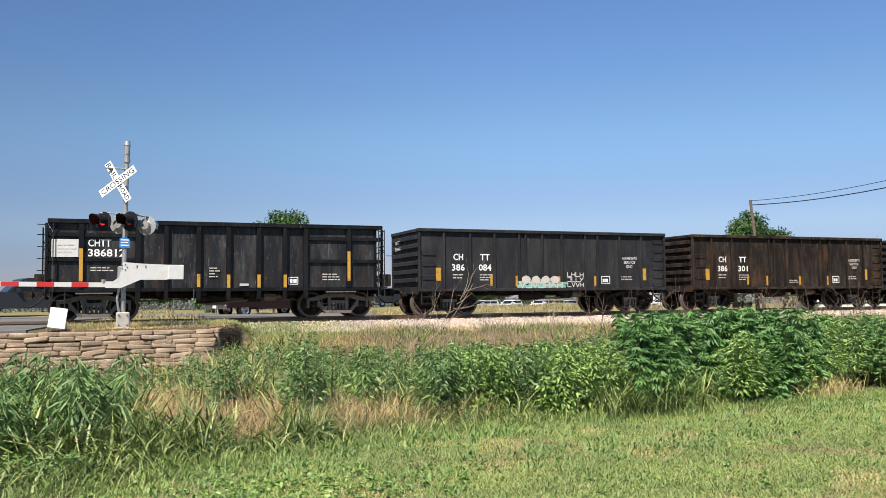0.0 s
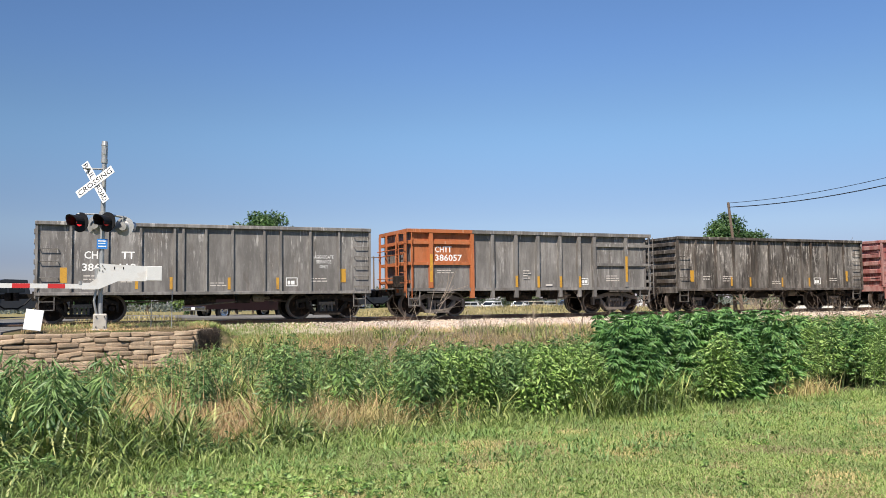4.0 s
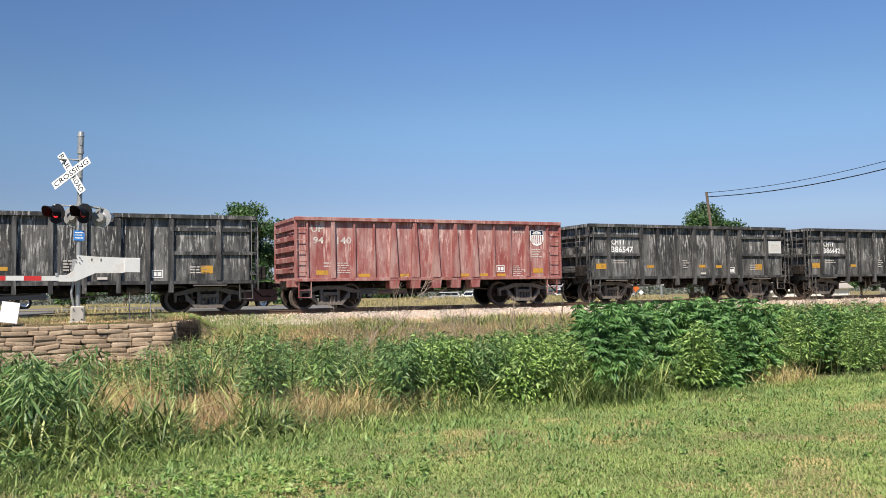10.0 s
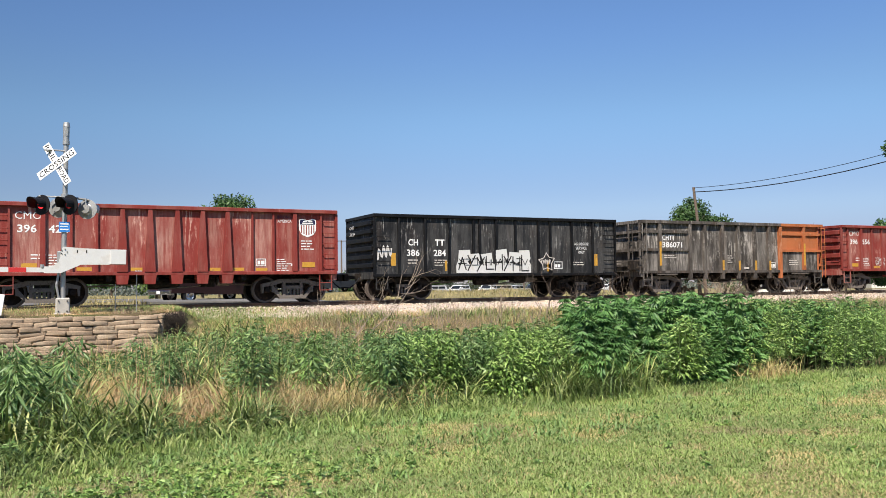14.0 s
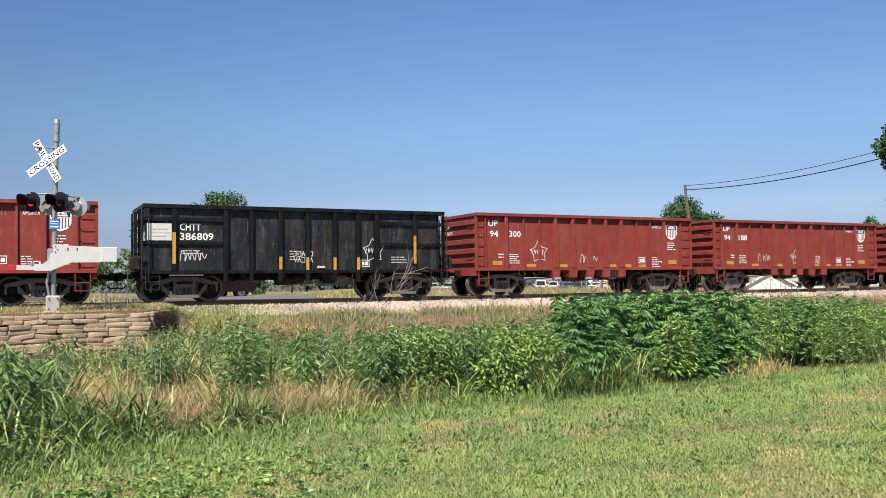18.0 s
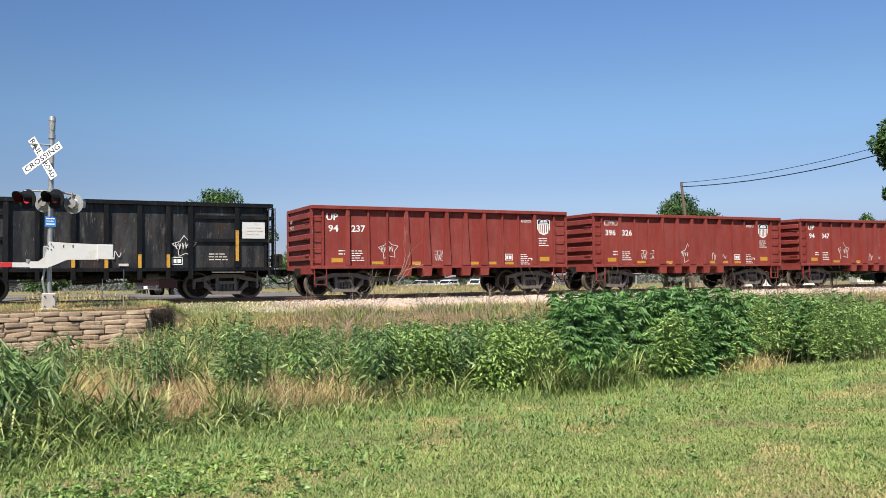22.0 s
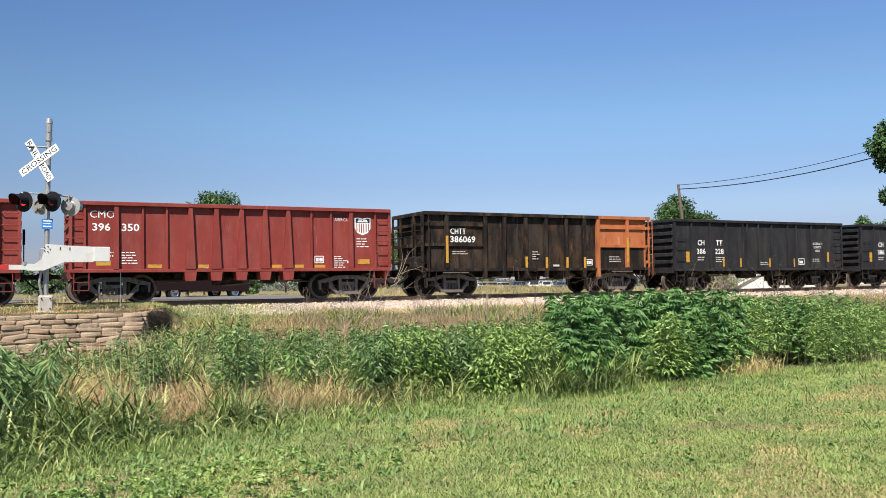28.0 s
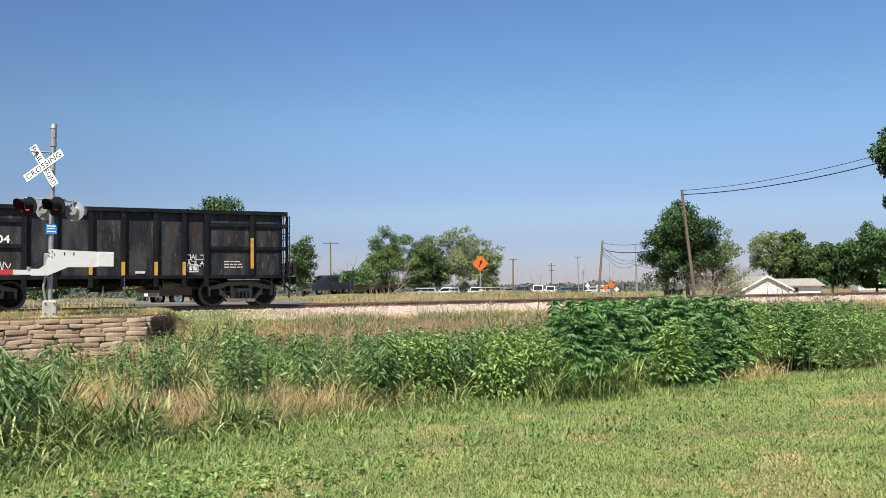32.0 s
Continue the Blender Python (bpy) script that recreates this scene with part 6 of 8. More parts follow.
cable((71.1, 87.3, 3.4), (84.5, 76.0, 0.8), 0.3, 0.022)
cable((71.1, 87.3, 3.0), (84.5, 76.0, 0.6), 0.6, 0.022)


def ring_wheel(r, w):
    bm = bmesh.new()
    lathe(bm, [(r * 0.62, -w / 2), (r * 0.93, -w / 2), (r, -w * 0.35), (r, w * 0.35), (r * 0.93, w / 2), (r * 0.62, w / 2)], n=22)
    tyre = mesh_of("tyre", bm, M["tyre"], True)
    bm = bmesh.new()
    lathe(bm, [(0.0, -w * 0.42), (r * 0.2, -w * 0.44), (r * 0.3, -w * 0.3), (r * 0.55, -w * 0.34), (r * 0.64, -w * 0.46)], n=16)
    lathe(bm, [(0.0, w * 0.42), (r * 0.2, w * 0.44), (r * 0.3, w * 0.3), (r * 0.55, w * 0.34), (r * 0.64, w * 0.46)], n=16)
    return tyre, mesh_of("rim", bm, M["chrome"])


WHEEL = ring_wheel(0.38, 0.26)


def vehicle(kind, paint, x, y, turn, label):
    """x forward. kind: pickup, suv or van."""
    car = thing("parked_" + {"pickup": "pickup", "suv": "car", "van": "van"}[kind], label, {"pickup": "pickup truck", "suv": "car", "van": "van"}[kind], pose(x, y, gz(x, y) + (0.1 if 40 < y < 47 and x < 14 else 0.0), 0, 0, turn), "vehicles beyond the railway")
    mat = M[paint]
    L = {"pickup": 2.85, "suv": 2.35, "van": 2.6}[kind]
    low = [(-L, 0.42), (L - 0.05, 0.40), (L, 0.62), (L - 0.04, 0.98), (L - 0.35, 1.10), (1.15, 1.18), (-L + 0.02, 1.16)]
    bm = bmesh.new()
    if kind == "pickup":
        prism(bm, [(-1.0, 0.42), (L - 0.05, 0.40), (L, 0.62), (L - 0.04, 0.98), (L - 0.35, 1.12), (1.15, 1.2), (-1.0, 1.2)][::-1], -0.98, 0.98)
        box(bm, -L, -1.003, -0.98, -0.9, 0.5, 1.2)
        box(bm, -L, -1.003, 0.9, 0.98, 0.5, 1.2)
        box(bm, -L + 0.003, -1.006, -0.9, 0.9, 0.5, 0.62)
        box(bm, -L, -L + 0.07, -0.897, 0.897, 0.623, 1.2)
    else:
        prism(bm, low[::-1], -0.93, 0.93)
    part("body", bm, mat, car)
    cab = {"pickup": ((-1.0, 1.2), (1.2, 1.2), (0.5, 1.86), (0.2, 1.93), (-0.85, 1.9)), "suv": ((-L + 0.05, 1.16), (1.2, 1.18), (0.45, 1.68), (0.1, 1.76), (-L + 0.5, 1.76)), "van": ((-L + 0.03, 1.16), (1.9, 1.18), (1.15, 1.95), (0.9, 2.05), (-L + 0.12, 2.05))}[kind]
    bm = bmesh.new()
    prism(bm, [(a, b + 0.003) for a, b in cab][::-1], -0.82, 0.82)
    part("cabin", bm, mat, car)
    fx, fz, gx0, gz0 = cab[2][0], cab[2][1], cab[1][0], cab[1][1]
    bm = bmesh.new()
    prism(bm, ((gx0 - 0.02, gz0 + 0.04), (gx0 + 0.0, gz0 + 0.04), (fx + 0.06, fz - 0.03), (fx + 0.03, fz - 0.03)), -0.72, 0.72)
    part("windscreen", bm, M["glass_dark"], car, "dark windscreen")
    back = cab[0][0]
    for s in (-1, 1):
        edges = [back + 0.12 + (0.35 if kind == "suv" else 0.1), (back + gx0) / 2 - 0.05, gx0 - 0.5]
        for a, b in zip(edges, edges[1:]):
            bm = bmesh.new()
            o = [(a + 0.04, 1.27), (b + (0.3 if b == edges[-1] else -0.04), 1.27), (b - 0.04, cab[3][1] - 0.16), (a + 0.06, cab[3][1] - 0.16)]
            y0, y1 = sorted((s * 0.815, s * 0.828))
            prism(bm, o, y0, y1)
            part("side_window", bm, M["glass_dark"], car, "dark side window")
    bm = bmesh.new()
    box(bm, cab[4][0] - (0.012 if kind != "suv" else 0.22), cab[4][0] + 0.02, -0.62, 0.62, 1.36, cab[4][1] - 0.15)
    part("rear_window", bm, M["glass_dark"], car, "dark rear window")
    for s in (-1, 1):
        boxes_part("headlight", [(L - 0.14, L + 0.004, s * 0.70 - 0.16, s * 0.70 + 0.16, 0.76, 0.95)], M["chrome"], car, "clear headlight", 0.02)
        boxes_part("tail_light", [(-L - 0.012, -L + 0.03, s * 0.83 - 0.08, s * 0.83 + 0.08, 0.82, 1.12)], M["tail_red"], car, "red tail light")
        boxes_part("mirror", [(gx0 - 0.5, gx0 - 0.36, s * 1.05 - 0.1, s * 1.05 + 0.1, 1.22, 1.42)], mat, car)
    boxes_part("front_bumper", [(L - 0.1, L + 0.08, -0.95, 0.95, 0.42, 0.64)], M["chrome"], car, "chrome bumper", 0.03)
    boxes_part("grille", [(L - 0.03, L + 0.008, -0.5, 0.5, 0.68, 0.97)], M["cardark"], car, "dark grille")
    rear = boxes_part("rear_bumper", [(-L - 0.12, -L + 0.05, -0.95, 0.95, 0.44, 0.64)], M["chrome"], car, "chrome step bumper", 0.03)
    boxes_part("plate", [(-L - 0.126, -L - 0.121, -0.16, 0.16, 0.48, 0.62)], M["letter"], rear, "blank white plate")
    for wx in (-L + 1.05, L - 0.95):
        for s in (-1, 1):
            w = new("wheel", WHEEL[0])
            w.parent, w.location = car, (wx, s * 0.83, 0.38)
            rim = new("rim", WHEEL[1])
            rim.parent = w
    return car


vehicle("pickup", "maroon", 8.2, 45.3, 25, "maroon pickup waiting on the road beyond the railway")
vehicle("pickup", "dkgrey", -3.2, 47.8, 200, "dark grey pickup on the road beyond the railway")
vehicle("pickup", "dkgrey", 27.6, 82.0, 205, "dark grey pickup parked in the grass")
vehicle("suv", "silver", 53.2, 114.4, 190, "silver sport utility car in a parked row")
vehicle("suv", "carwhite", 57.5, 114.2, 215, "white sport utility car in a parked row")
vehicle("suv", "carwhite", 62.6, 114.4, 225, "white car in a parked row")
vehicle("suv", "tan", 66.0, 116.5, 205, "tan car in a parked row")
vehicle("suv", "silver", 76.2, 129.7, 205, "silver car in a parked row")
vehicle("pickup", "carblue", 79.4, 128.2, 215, "dark blue pickup in a parked row")
vehicle("van", "carwhite", 79.1, 122.7, 235, "white van in a parked row")
vehicle("pickup", "carwhite", 89.4, 134.3, 230, "white pickup in a parked row")
vehicle("suv", "carblue", 94.7, 137.3, 225, "dark blue car in a parked row")
vehicle("suv", "cardark", 99.5, 140.4, 225, "black car in a parked row")
vehicle("suv", "carwhite", 100.9, 136.0, 200, "white car in a parked row")
vehicle("van", "carwhite", 104.8, 139.0, 215, "white van in a parked row")

trailer = thing("flatbed_trailer", "low dark brown flatbed trailer parked in the grass", "trailer", pose(32.6, 80.4, gz(32.6, 80.4), 0, 0, 196))
boxes_part("bed", [(-2.4, 2.3, -1.0, 1.0, 0.55, 0.72)], M["bronze"], trailer, "dark brown steel bed", 0.02)
for s in (-1, 1):
    boxes_part("side_rail", [(-2.4, 2.3, s * 0.98 - 0.03, s * 0.98 + 0.03, 0.723, 1.0)], M["bronze"], trailer)
    for wx in (-0.6, 0.2):
        w = new("wheel", WHEEL[0])
        w.parent, w.location = trailer, (wx, s * 1.14, 0.38)
boxes_part("drawbar", [(2.3, 3.6, -0.06, 0.06, 0.5, 0.6)], M["bronze"], trailer)


def house():
    h = thing("white_house", "small white house with a low gabled roof", "house", pose(71.4, 65.9, -1.4, 0, 0, -27))
    bm = bmesh.new()
    prism(bm, ((-2.3, 0), (2.3, 0), (2.3, 1.28), (0, 2.5), (-2.3, 1.28)), 0.0, 7.0)
    part("front_wing", bm, M["house_white"], h, "white boarded gable wall")
    for k in range(9):
        z = 0.15 + k * 0.26
        w = 2.3 if z < 1.28 else 2.3 - (z - 1.28) * 1.885
        boxes_part("siding_board", [(-w + 0.02, w - 0.02, -0.022, -0.002, z, z + 0.235)], M["house_white"], h)
    for s in (-1, 1):
        bm = bmesh.new()
        o = [(0, 2.54), (s * 2.78, 1.06), (s * 2.78, 1.17), (0, 2.66)]
        prism(bm, o if s > 0 else o[::-1], -0.3, 7.2)
        part("roof", bm, M["roof"], h, "grey shingled roof slope")
        bm = bmesh.new()
        o = [(0, 2.46), (s * 2.8, 0.97), (s * 2.8, 1.19), (0, 2.69)]
        prism(bm, o if s > 0 else o[::-1], -0.36, -0.303)
        part("bargeboard", bm, M["sign_white"], h, "white gable trim")
    boxes_part("side_wing", [(2.303, 6.3, 1.2, 5.4, 0, 1.6)], M["house_white"], h, "white boarded side wall")
    bm = bmesh.new()
    v = [bm.verts.new(p) for p in ((1.5, 0.8, 1.55), (6.6, 0.8, 1.55), (6.6, 3.3, 2.3), (1.5, 3.3, 2.3), (1.5, 5.8, 1.55), (6.6, 5.8, 1.55), (1.5, 0.8, 1.45), (6.6, 0.8, 1.45))]
    for f in ((0, 1, 2, 3), (3, 2, 5, 4), (6, 7, 1, 0)):
        bm.faces.new([v[i] for i in f])
    part("side_roof", bm, M["roof"], h, "tan shingled roof")
    win = boxes_part("window", [(3.3, 3.85, 1.17, 1.197, 0.8, 1.32)], M["glass_dark"], h, "small dark window")
    boxes_part("window_frame", [(3.24, 3.30, 1.165, 1.197, 0.75, 1.37), (3.85, 3.91, 1.165, 1.197, 0.75, 1.37)], M["sign_white"], win)
    boxes_part("gable_vent", [(-0.3, 0.3, -0.034, -0.024, 1.62, 1.9)], M["letter_dim"], h)


house()
rv = thing("mobile_home", "long low white mobile home behind trees", "mobile home", pose(98, 70, -1.0, 0, 0, -30))
boxes_part("body", [(-5, 5, -1.2, 1.2, 0.3, 1.75)], M["house_white"], rv, "", 0.08)
boxes_part("skirt", [(-4.9, 4.9, -1.1, 1.1, 0.0, 0.297)], M["letter_dim"], rv)
for x in (-3.5, -0.5, 2.5):
    boxes_part("window", [(x, x + 0.9, -1.215, -1.203, 1.0, 1.5)], M["glass_dark"], rv, "dark window")
fence = thing("board_fence", "weathered brown board fence beneath the trees", "fence", pose(45.6, 49.5, gz(45.6, 49.5), 0, 0, -27))
for k in range(5):
    boxes_part("board", [(-2 + k * 0.29, -2 + k * 0.29 + 0.27, -0.02, 0.02, 0.0, 0.75 + 0.08 * (k % 3))], M["brownwood"], fence)


# ---- plants ----
def unit(v):
    return v / (np.linalg.norm(v, axis=-1, keepdims=True) + 1e-9)


def kites(base, along, normal, length, width, fold=0.25):
    """Leaves: four corners each, base to tip, bent along the middle; returns corners and quads."""
    n = len(base)
    along = unit(along)
    side = unit(np.cross(along, normal))
    up = np.cross(side, along)
    L, Wd = length[:, None], width[:, None]
    mid = base + along * L * 0.42
    droop = up * (-L * 0.12)
    v = np.empty((n, 6, 3))
    v[:, 0] = base
    v[:, 1] = mid + side * Wd * 0.5 + up * Wd * fold
    v[:, 2] = base + along * L + droop
    v[:, 3] = mid - side * Wd * 0.5 + up * Wd * fold
    v[:, 4] = base + along * L * 0.8 + droop * 0.4
    v[:, 5] = mid
    k = np.arange(n)[:, None] * 6
    q = np.concatenate([k + np.array((0, 5, 2, 1)), k + np.array((0, 3, 2, 5))])
    return v.reshape(-1, 3), q


def blades(base, lean, length, width, curl, segs=3):
    """Grass leaves that rise and arch over; lean: level direction of the arch."""
    n = len(base)
    lean = unit(np.concatenate([lean, np.zeros((n, 1))], 1))
    side = np.stack([-lean[:, 1], lean[:, 0], np.zeros(n)], 1)
    rows = []
    for s in range(segs + 1):
        f = s / segs
        a = curl * f
        out = lean * (length * f * np.sin(a * 0.75))[:, None]
        rise = np.stack([np.zeros(n), np.zeros(n), length * f * np.cos(a * 0.75)], 1)
        c = base + out + rise
        w = (width * (1 - f ** 1.6) * 0.5 + width * 0.04)[:, None]
        rows.append(np.stack([c - side * w, c + side * w], 1))
    v = np.stack(rows, 1).reshape(n, -1, 3)
    k = np.arange(n)[:, None] * (2 * segs + 2)
    q = np.concatenate([k + np.array((2 * s, 2 * s + 1, 2 * s + 3, 2 * s + 2)) for s in range(segs)])
    return v.reshape(-1, 3), q


def stuff(name, parts, material, label, category):
    off, vs, qs = 0, [], []
    for v, q in parts:
        vs.append(v)
        qs.append(q + off)
        off += len(v)
    ob = new(name, arrays(name, np.concatenate(vs), np.concatenate(qs), None, material))
    return tagged(ob, label, category, kind="stuff")


def scatter(r, n, x0, x1, y0, y1):
    x, y = r.uniform(x0, x1, n), r.uniform(y0, y1, n)
    return x, y


def wave(x, y, s, seed=0.0):
    """A smooth random-looking field between 0 and 1."""
    return 0.5 + 0.25 * (np.sin(x * s + 2.1 * np.sin(y * s * 0.7 + seed) + seed) + np.sin(y * s * 1.3 + 1.7 * np.sin(x * s * 0.8 - seed) + seed * 2))


def place(x, y):
    return np.stack([x, y, ground_z(x, y)], 1)


rng = np.random.default_rng(11)
# lawn: short mown blades, drier in patches
N = 430000
x, y = scatter(rng, N, -1.2, 16.0, 3.2, 11.0)
seen = (y < lawn_edge(x) + 0.35) & (x > y * -0.05 - 0.6) & (x < y * 1.5 + 0.6) & (x * 0.448 + y * 0.894 > 5.3)
x, y = x[seen], y[seen]
patch = wave(x, y, 1.1) * 0.6 + wave(x, y, 3.7, 2.0) * 0.4
keep = rng.random(len(x)) < 0.5 + 0.6 * patch
x, y, patch = x[keep], y[keep], patch[keep]
n = len(x)
ang = rng.uniform(0, math.tau, n)
edge = smooth01((y - lawn_edge(x) + 0.8) / 0.8)
tuft = wave(x, y, 9.0, 1.0) * 0.5 + wave(x, y, 21.0, 5.0) * 0.5
ln = rng.uniform(0.026, 0.066, n) * (0.7 + 0.5 * patch) * (0.55 + 1.0 * tuft) * (1 + 1.3 * edge)
dry = rng.random(n) < 0.08 + 0.62 * smooth01((0.45 - patch) / 0.16)
for nm, sel, mat, lab in (("lawn_grass", ~dry, "grass", "short mown green lawn grass"), ("dry_lawn_grass", dry, "straw", "dry yellowish blades in the lawn")):
    p = place(x[sel], y[sel])
    d = np.stack([np.cos(ang[sel]), np.sin(ang[sel])], 1)
    stuff(nm, [blades(p, d, ln[sel], rng.uniform(0.006, 0.013, sel.sum()), rng.uniform(0.9, 2.5, sel.sum()), 2)], M[mat], lab, "grass")

# zones of the ditch, by the ratio of x to y as seen across it
def ditch(r, n, k0, k1, d0, d1):
    """Random spots between two rays and between two distances behind the lawn's edge."""
    y = np.full(n, 10.0)
    k = r.uniform(k0, k1, n)
    d = d0 + (d1 - d0) * r.random(n)
    for _ in range(3):
        y = lawn_edge(k * y) + d
    return k * y, y


def bare(x, y):
    """The dry gaps between the weeds, where pale grass and earth show."""
    k, d = x / y, y - lawn_edge(x) + 0.5 * (wave(x, y, 2.3, 1.7) - 0.5)
    kk = k + 0.02 * (wave(x, y, 1.7, 0.4) - 0.5)
    return ((kk > 0.04) & (kk < 0.10) & (d > 1.5) & (d < 4.8)) | ((kk > 0.13) & (kk < 0.20) & (d > 0.6) & (d < 3.3)) | ((kk > 0.255) & (kk < 0.29) & (d > 0.4) & (d < 1.5))


def grass_tufts(r, x, y, blades_each, l0, l1, w0, w1, curl0, curl1, spread=0.12):
    m = len(x) * blades_each
    X = np.repeat(x, blades_each) + r.normal(0, spread, m)
    Y = np.repeat(y, blades_each) + r.normal(0, spread, m)
    a = r.uniform(0, math.tau, m)
    return blades(place(X, Y), np.stack([np.cos(a), np.sin(a)], 1), r.uniform(l0, l1, m), r.uniform(w0, w1, m), r.uniform(curl0, curl1, m), 4)


def stems(pts, tips, r):
    """Thin three-sided stalks."""
    n = len(pts)
    d = unit(tips - pts)
    s1 = unit(np.cross(d, np.array((0.3, 1.0, 0.2))))
    s2 = np.cross(d, s1)
    v = np.empty((n, 6, 3))
    for k in range(3):
        o = (s1 * math.cos(k * 2.094) + s2 * math.sin(k * 2.094)) * r
        v[:, k] = pts + o
        v[:, 3 + k] = tips + o * 0.5
    b = np.arange(n)[:, None] * 6
    q = np.concatenate([b + np.array(c) for c in ((0, 1, 4, 3), (1, 2, 5, 4), (2, 0, 3, 5))])
    return v.reshape(-1, 3), q


def leafy_plants(r, x, y, h0, h1, leaves, l0, l1, w, droop, lobes=1, top=0.25, tilt=0.12):
    """Upright weeds: a stalk each, leaves up its length, hanging a little; lobes: fingers of a leaf."""
    n = len(x)
    foot = place(x, y)
    h = r.uniform(h0, h1, n)
    tip = foot + np.stack([r.normal(0, tilt, n) * h, r.normal(0, tilt, n) * h, h], 1)
    m = n * leaves
    i = np.repeat(np.arange(n), leaves)
    f = top + (1 - top) * r.random(m) ** 0.75
    base = foot[i] + (tip - foot)[i] * f[:, None]
    a = r.uniform(0, math.tau, m)
    out = np.stack([np.cos(a), np.sin(a), np.zeros(m)], 1)
    reach = (1 - f) * 0.28 * h[i] * r.uniform(0.3, 1.0, m)
    base = base + out * reach[:, None]
    along = out + np.stack([np.zeros(m), np.zeros(m), r.normal(droop, 0.35, m)], 1)
    nrm = np.stack([r.normal(0, 0.75, m), r.normal(0, 0.75, m), np.ones(m)], 1) + out * 0.4
    ln = r.uniform(l0, l1, m) * (0.7 + 0.5 * (1 - f))
    got = []
    for k in range(lobes):
        da = (k - (lobes - 1) / 2) * 0.55
        al = np.stack([along[:, 0] * math.cos(da) - along[:, 1] * math.sin(da), along[:, 0] * math.sin(da) + along[:, 1] * math.cos(da), along[:, 2]], 1)
        got.append(kites(base, al, nrm, ln * (1.0 if abs(da) < 0.3 else 0.8), ln * w))
    return got, stems(foot, tip, 0.006)


# coarse clumps of crabgrass and flat broad-leaved rosettes in the lawn
cx = np.concatenate([rng.normal(5.2, 1.3, 45), rng.uniform(-0.5, 13.0, 230)])
cy = np.concatenate([rng.normal(7.9, 0.35, 45), np.zeros(230)])
cy[45:] = lawn_edge(cx[45:]) - rng.exponential(0.9, 230) - 0.05
parts = [grass_tufts(rng, cx, cy, 16, 0.05, 0.18, 0.009, 0.021, 0.9, 2.4, 0.075)]
stuff("lawn_weeds", parts, M["tall_short"], "coarse clumps of longer grass in the lawn", "weeds")
cx = np.concatenate([rng.normal(0.6, 0.5, 130), rng.uniform(0.0, 10.0, 40), rng.normal(1.6, 0.9, 90)])
cy = np.concatenate([rng.normal(6.6, 0.35, 130), rng.uniform(5.4, 8.6, 40), rng.normal(7.3, 0.4, 90)])
ok = cy < lawn_edge(cx)
got, _ = leafy_plants(rng, cx[ok], cy[ok], h0=0.03, h1=0.085, leaves=16, l0=0.035, l1=0.075, w=0.5, droop=0.0, top=0.3, tilt=0.3)
stuff("lawn_rosettes", got, M["weed_light"], "low broad-leaved weeds in the lawn", "weeds")


# arching johnson grass: a tall stand at one end, a band along the foot of the bank, short stuff in front
parts = []


def stand(n, k0, k1, d0, d1, each, l0, l1, w0, w1, c0, c1, spread, clear=0.0):
    """One band of tufts; clear: the share of tufts left out in the bare gaps."""
    x, y = ditch(rng, n, k0, k1, d0, d1)
    ok = ~(bare(x, y) & (rng.random(n) < clear)) & ~((y > 22.2) & (x < 3.9))
    parts.append(grass_tufts(rng, x[ok], y[ok], each, l0, l1, w0, w1, c0, c1, spread))


stand(330, -0.3, 0.035, 0.9, 4.6, 15, 0.45, 1.0, 0.018, 0.042, 0.7, 2.5, 0.17)
stand(420, -0.3, 0.16, 4.0, 9.0, 13, 0.3, 0.62, 0.02, 0.042, 0.6, 2.3, 0.18, 0.9)
stand(520, 0.13, 0.52, 4.0, 10.0, 13, 0.45, 0.95, 0.022, 0.045, 0.6, 2.3, 0.18, 0.9)
stand(220, -0.3, 0.13, 9.0, 13.6, 10, 0.25, 0.5, 0.03, 0.05, 0.6, 2.0, 0.16)
stand(150, 0.125, 0.24, 8.0, 12.6, 10, 0.5, 0.95, 0.03, 0.055, 0.6, 2.0, 0.16)
stand(620, -0.25, 0.30, 0.0, 1.3, 10, 0.15, 0.42, 0.012, 0.028, 0.8, 2.3, 0.14, 0.5)
stand(260, 0.03, 0.50, 1.0, 5.0, 12, 0.4, 0.95, 0.02, 0.042, 0.6, 2.3, 0.16, 1.0)
stand(120, 0.02, 0.13, 0.35, 1.6, 12, 0.35, 0.7, 0.016, 0.036, 0.6, 2.2, 0.15, 0.4)
stand(60, 0.20, 0.25, 0.3, 1.2, 12, 0.3, 0.6, 0.014, 0.03, 0.6, 2.2, 0.13, 0.4)
stand(600, 0.30, 0.75, 0.0, 1.0, 10, 0.12, 0.34, 0.012, 0.026, 0.8, 2.3, 0.14, 0.6)
stand(420, 0.38, 0.72, 1.5, 9.0, 10, 0.5, 1.0, 0.02, 0.042, 0.6, 2.1, 0.16)
stand(170, 0.64, 0.78, -0.1, 0.7, 12, 0.35, 0.85, 0.012, 0.028, 0.5, 2.0, 0.13)
stand(70, 0.42, 0.9, 0.2, 1.8, 10, 0.4, 0.85, 0.014, 0.032, 0.7, 2.1, 0.12)
stuff("tall_grass", parts, M["tall"], "tall arching green grass in the ditch", "grass")

# lawn edge fringe
x, y = ditch(rng, 1300, -0.3, 1.5, -0.35, 0.35)
stuff("fringe_grass", [grass_tufts(rng, x, y, 9, 0.08, 0.26, 0.007, 0.014, 0.6, 2.0, 0.08)], M["grass"], "uncut grass along the lawn's edge", "grass")

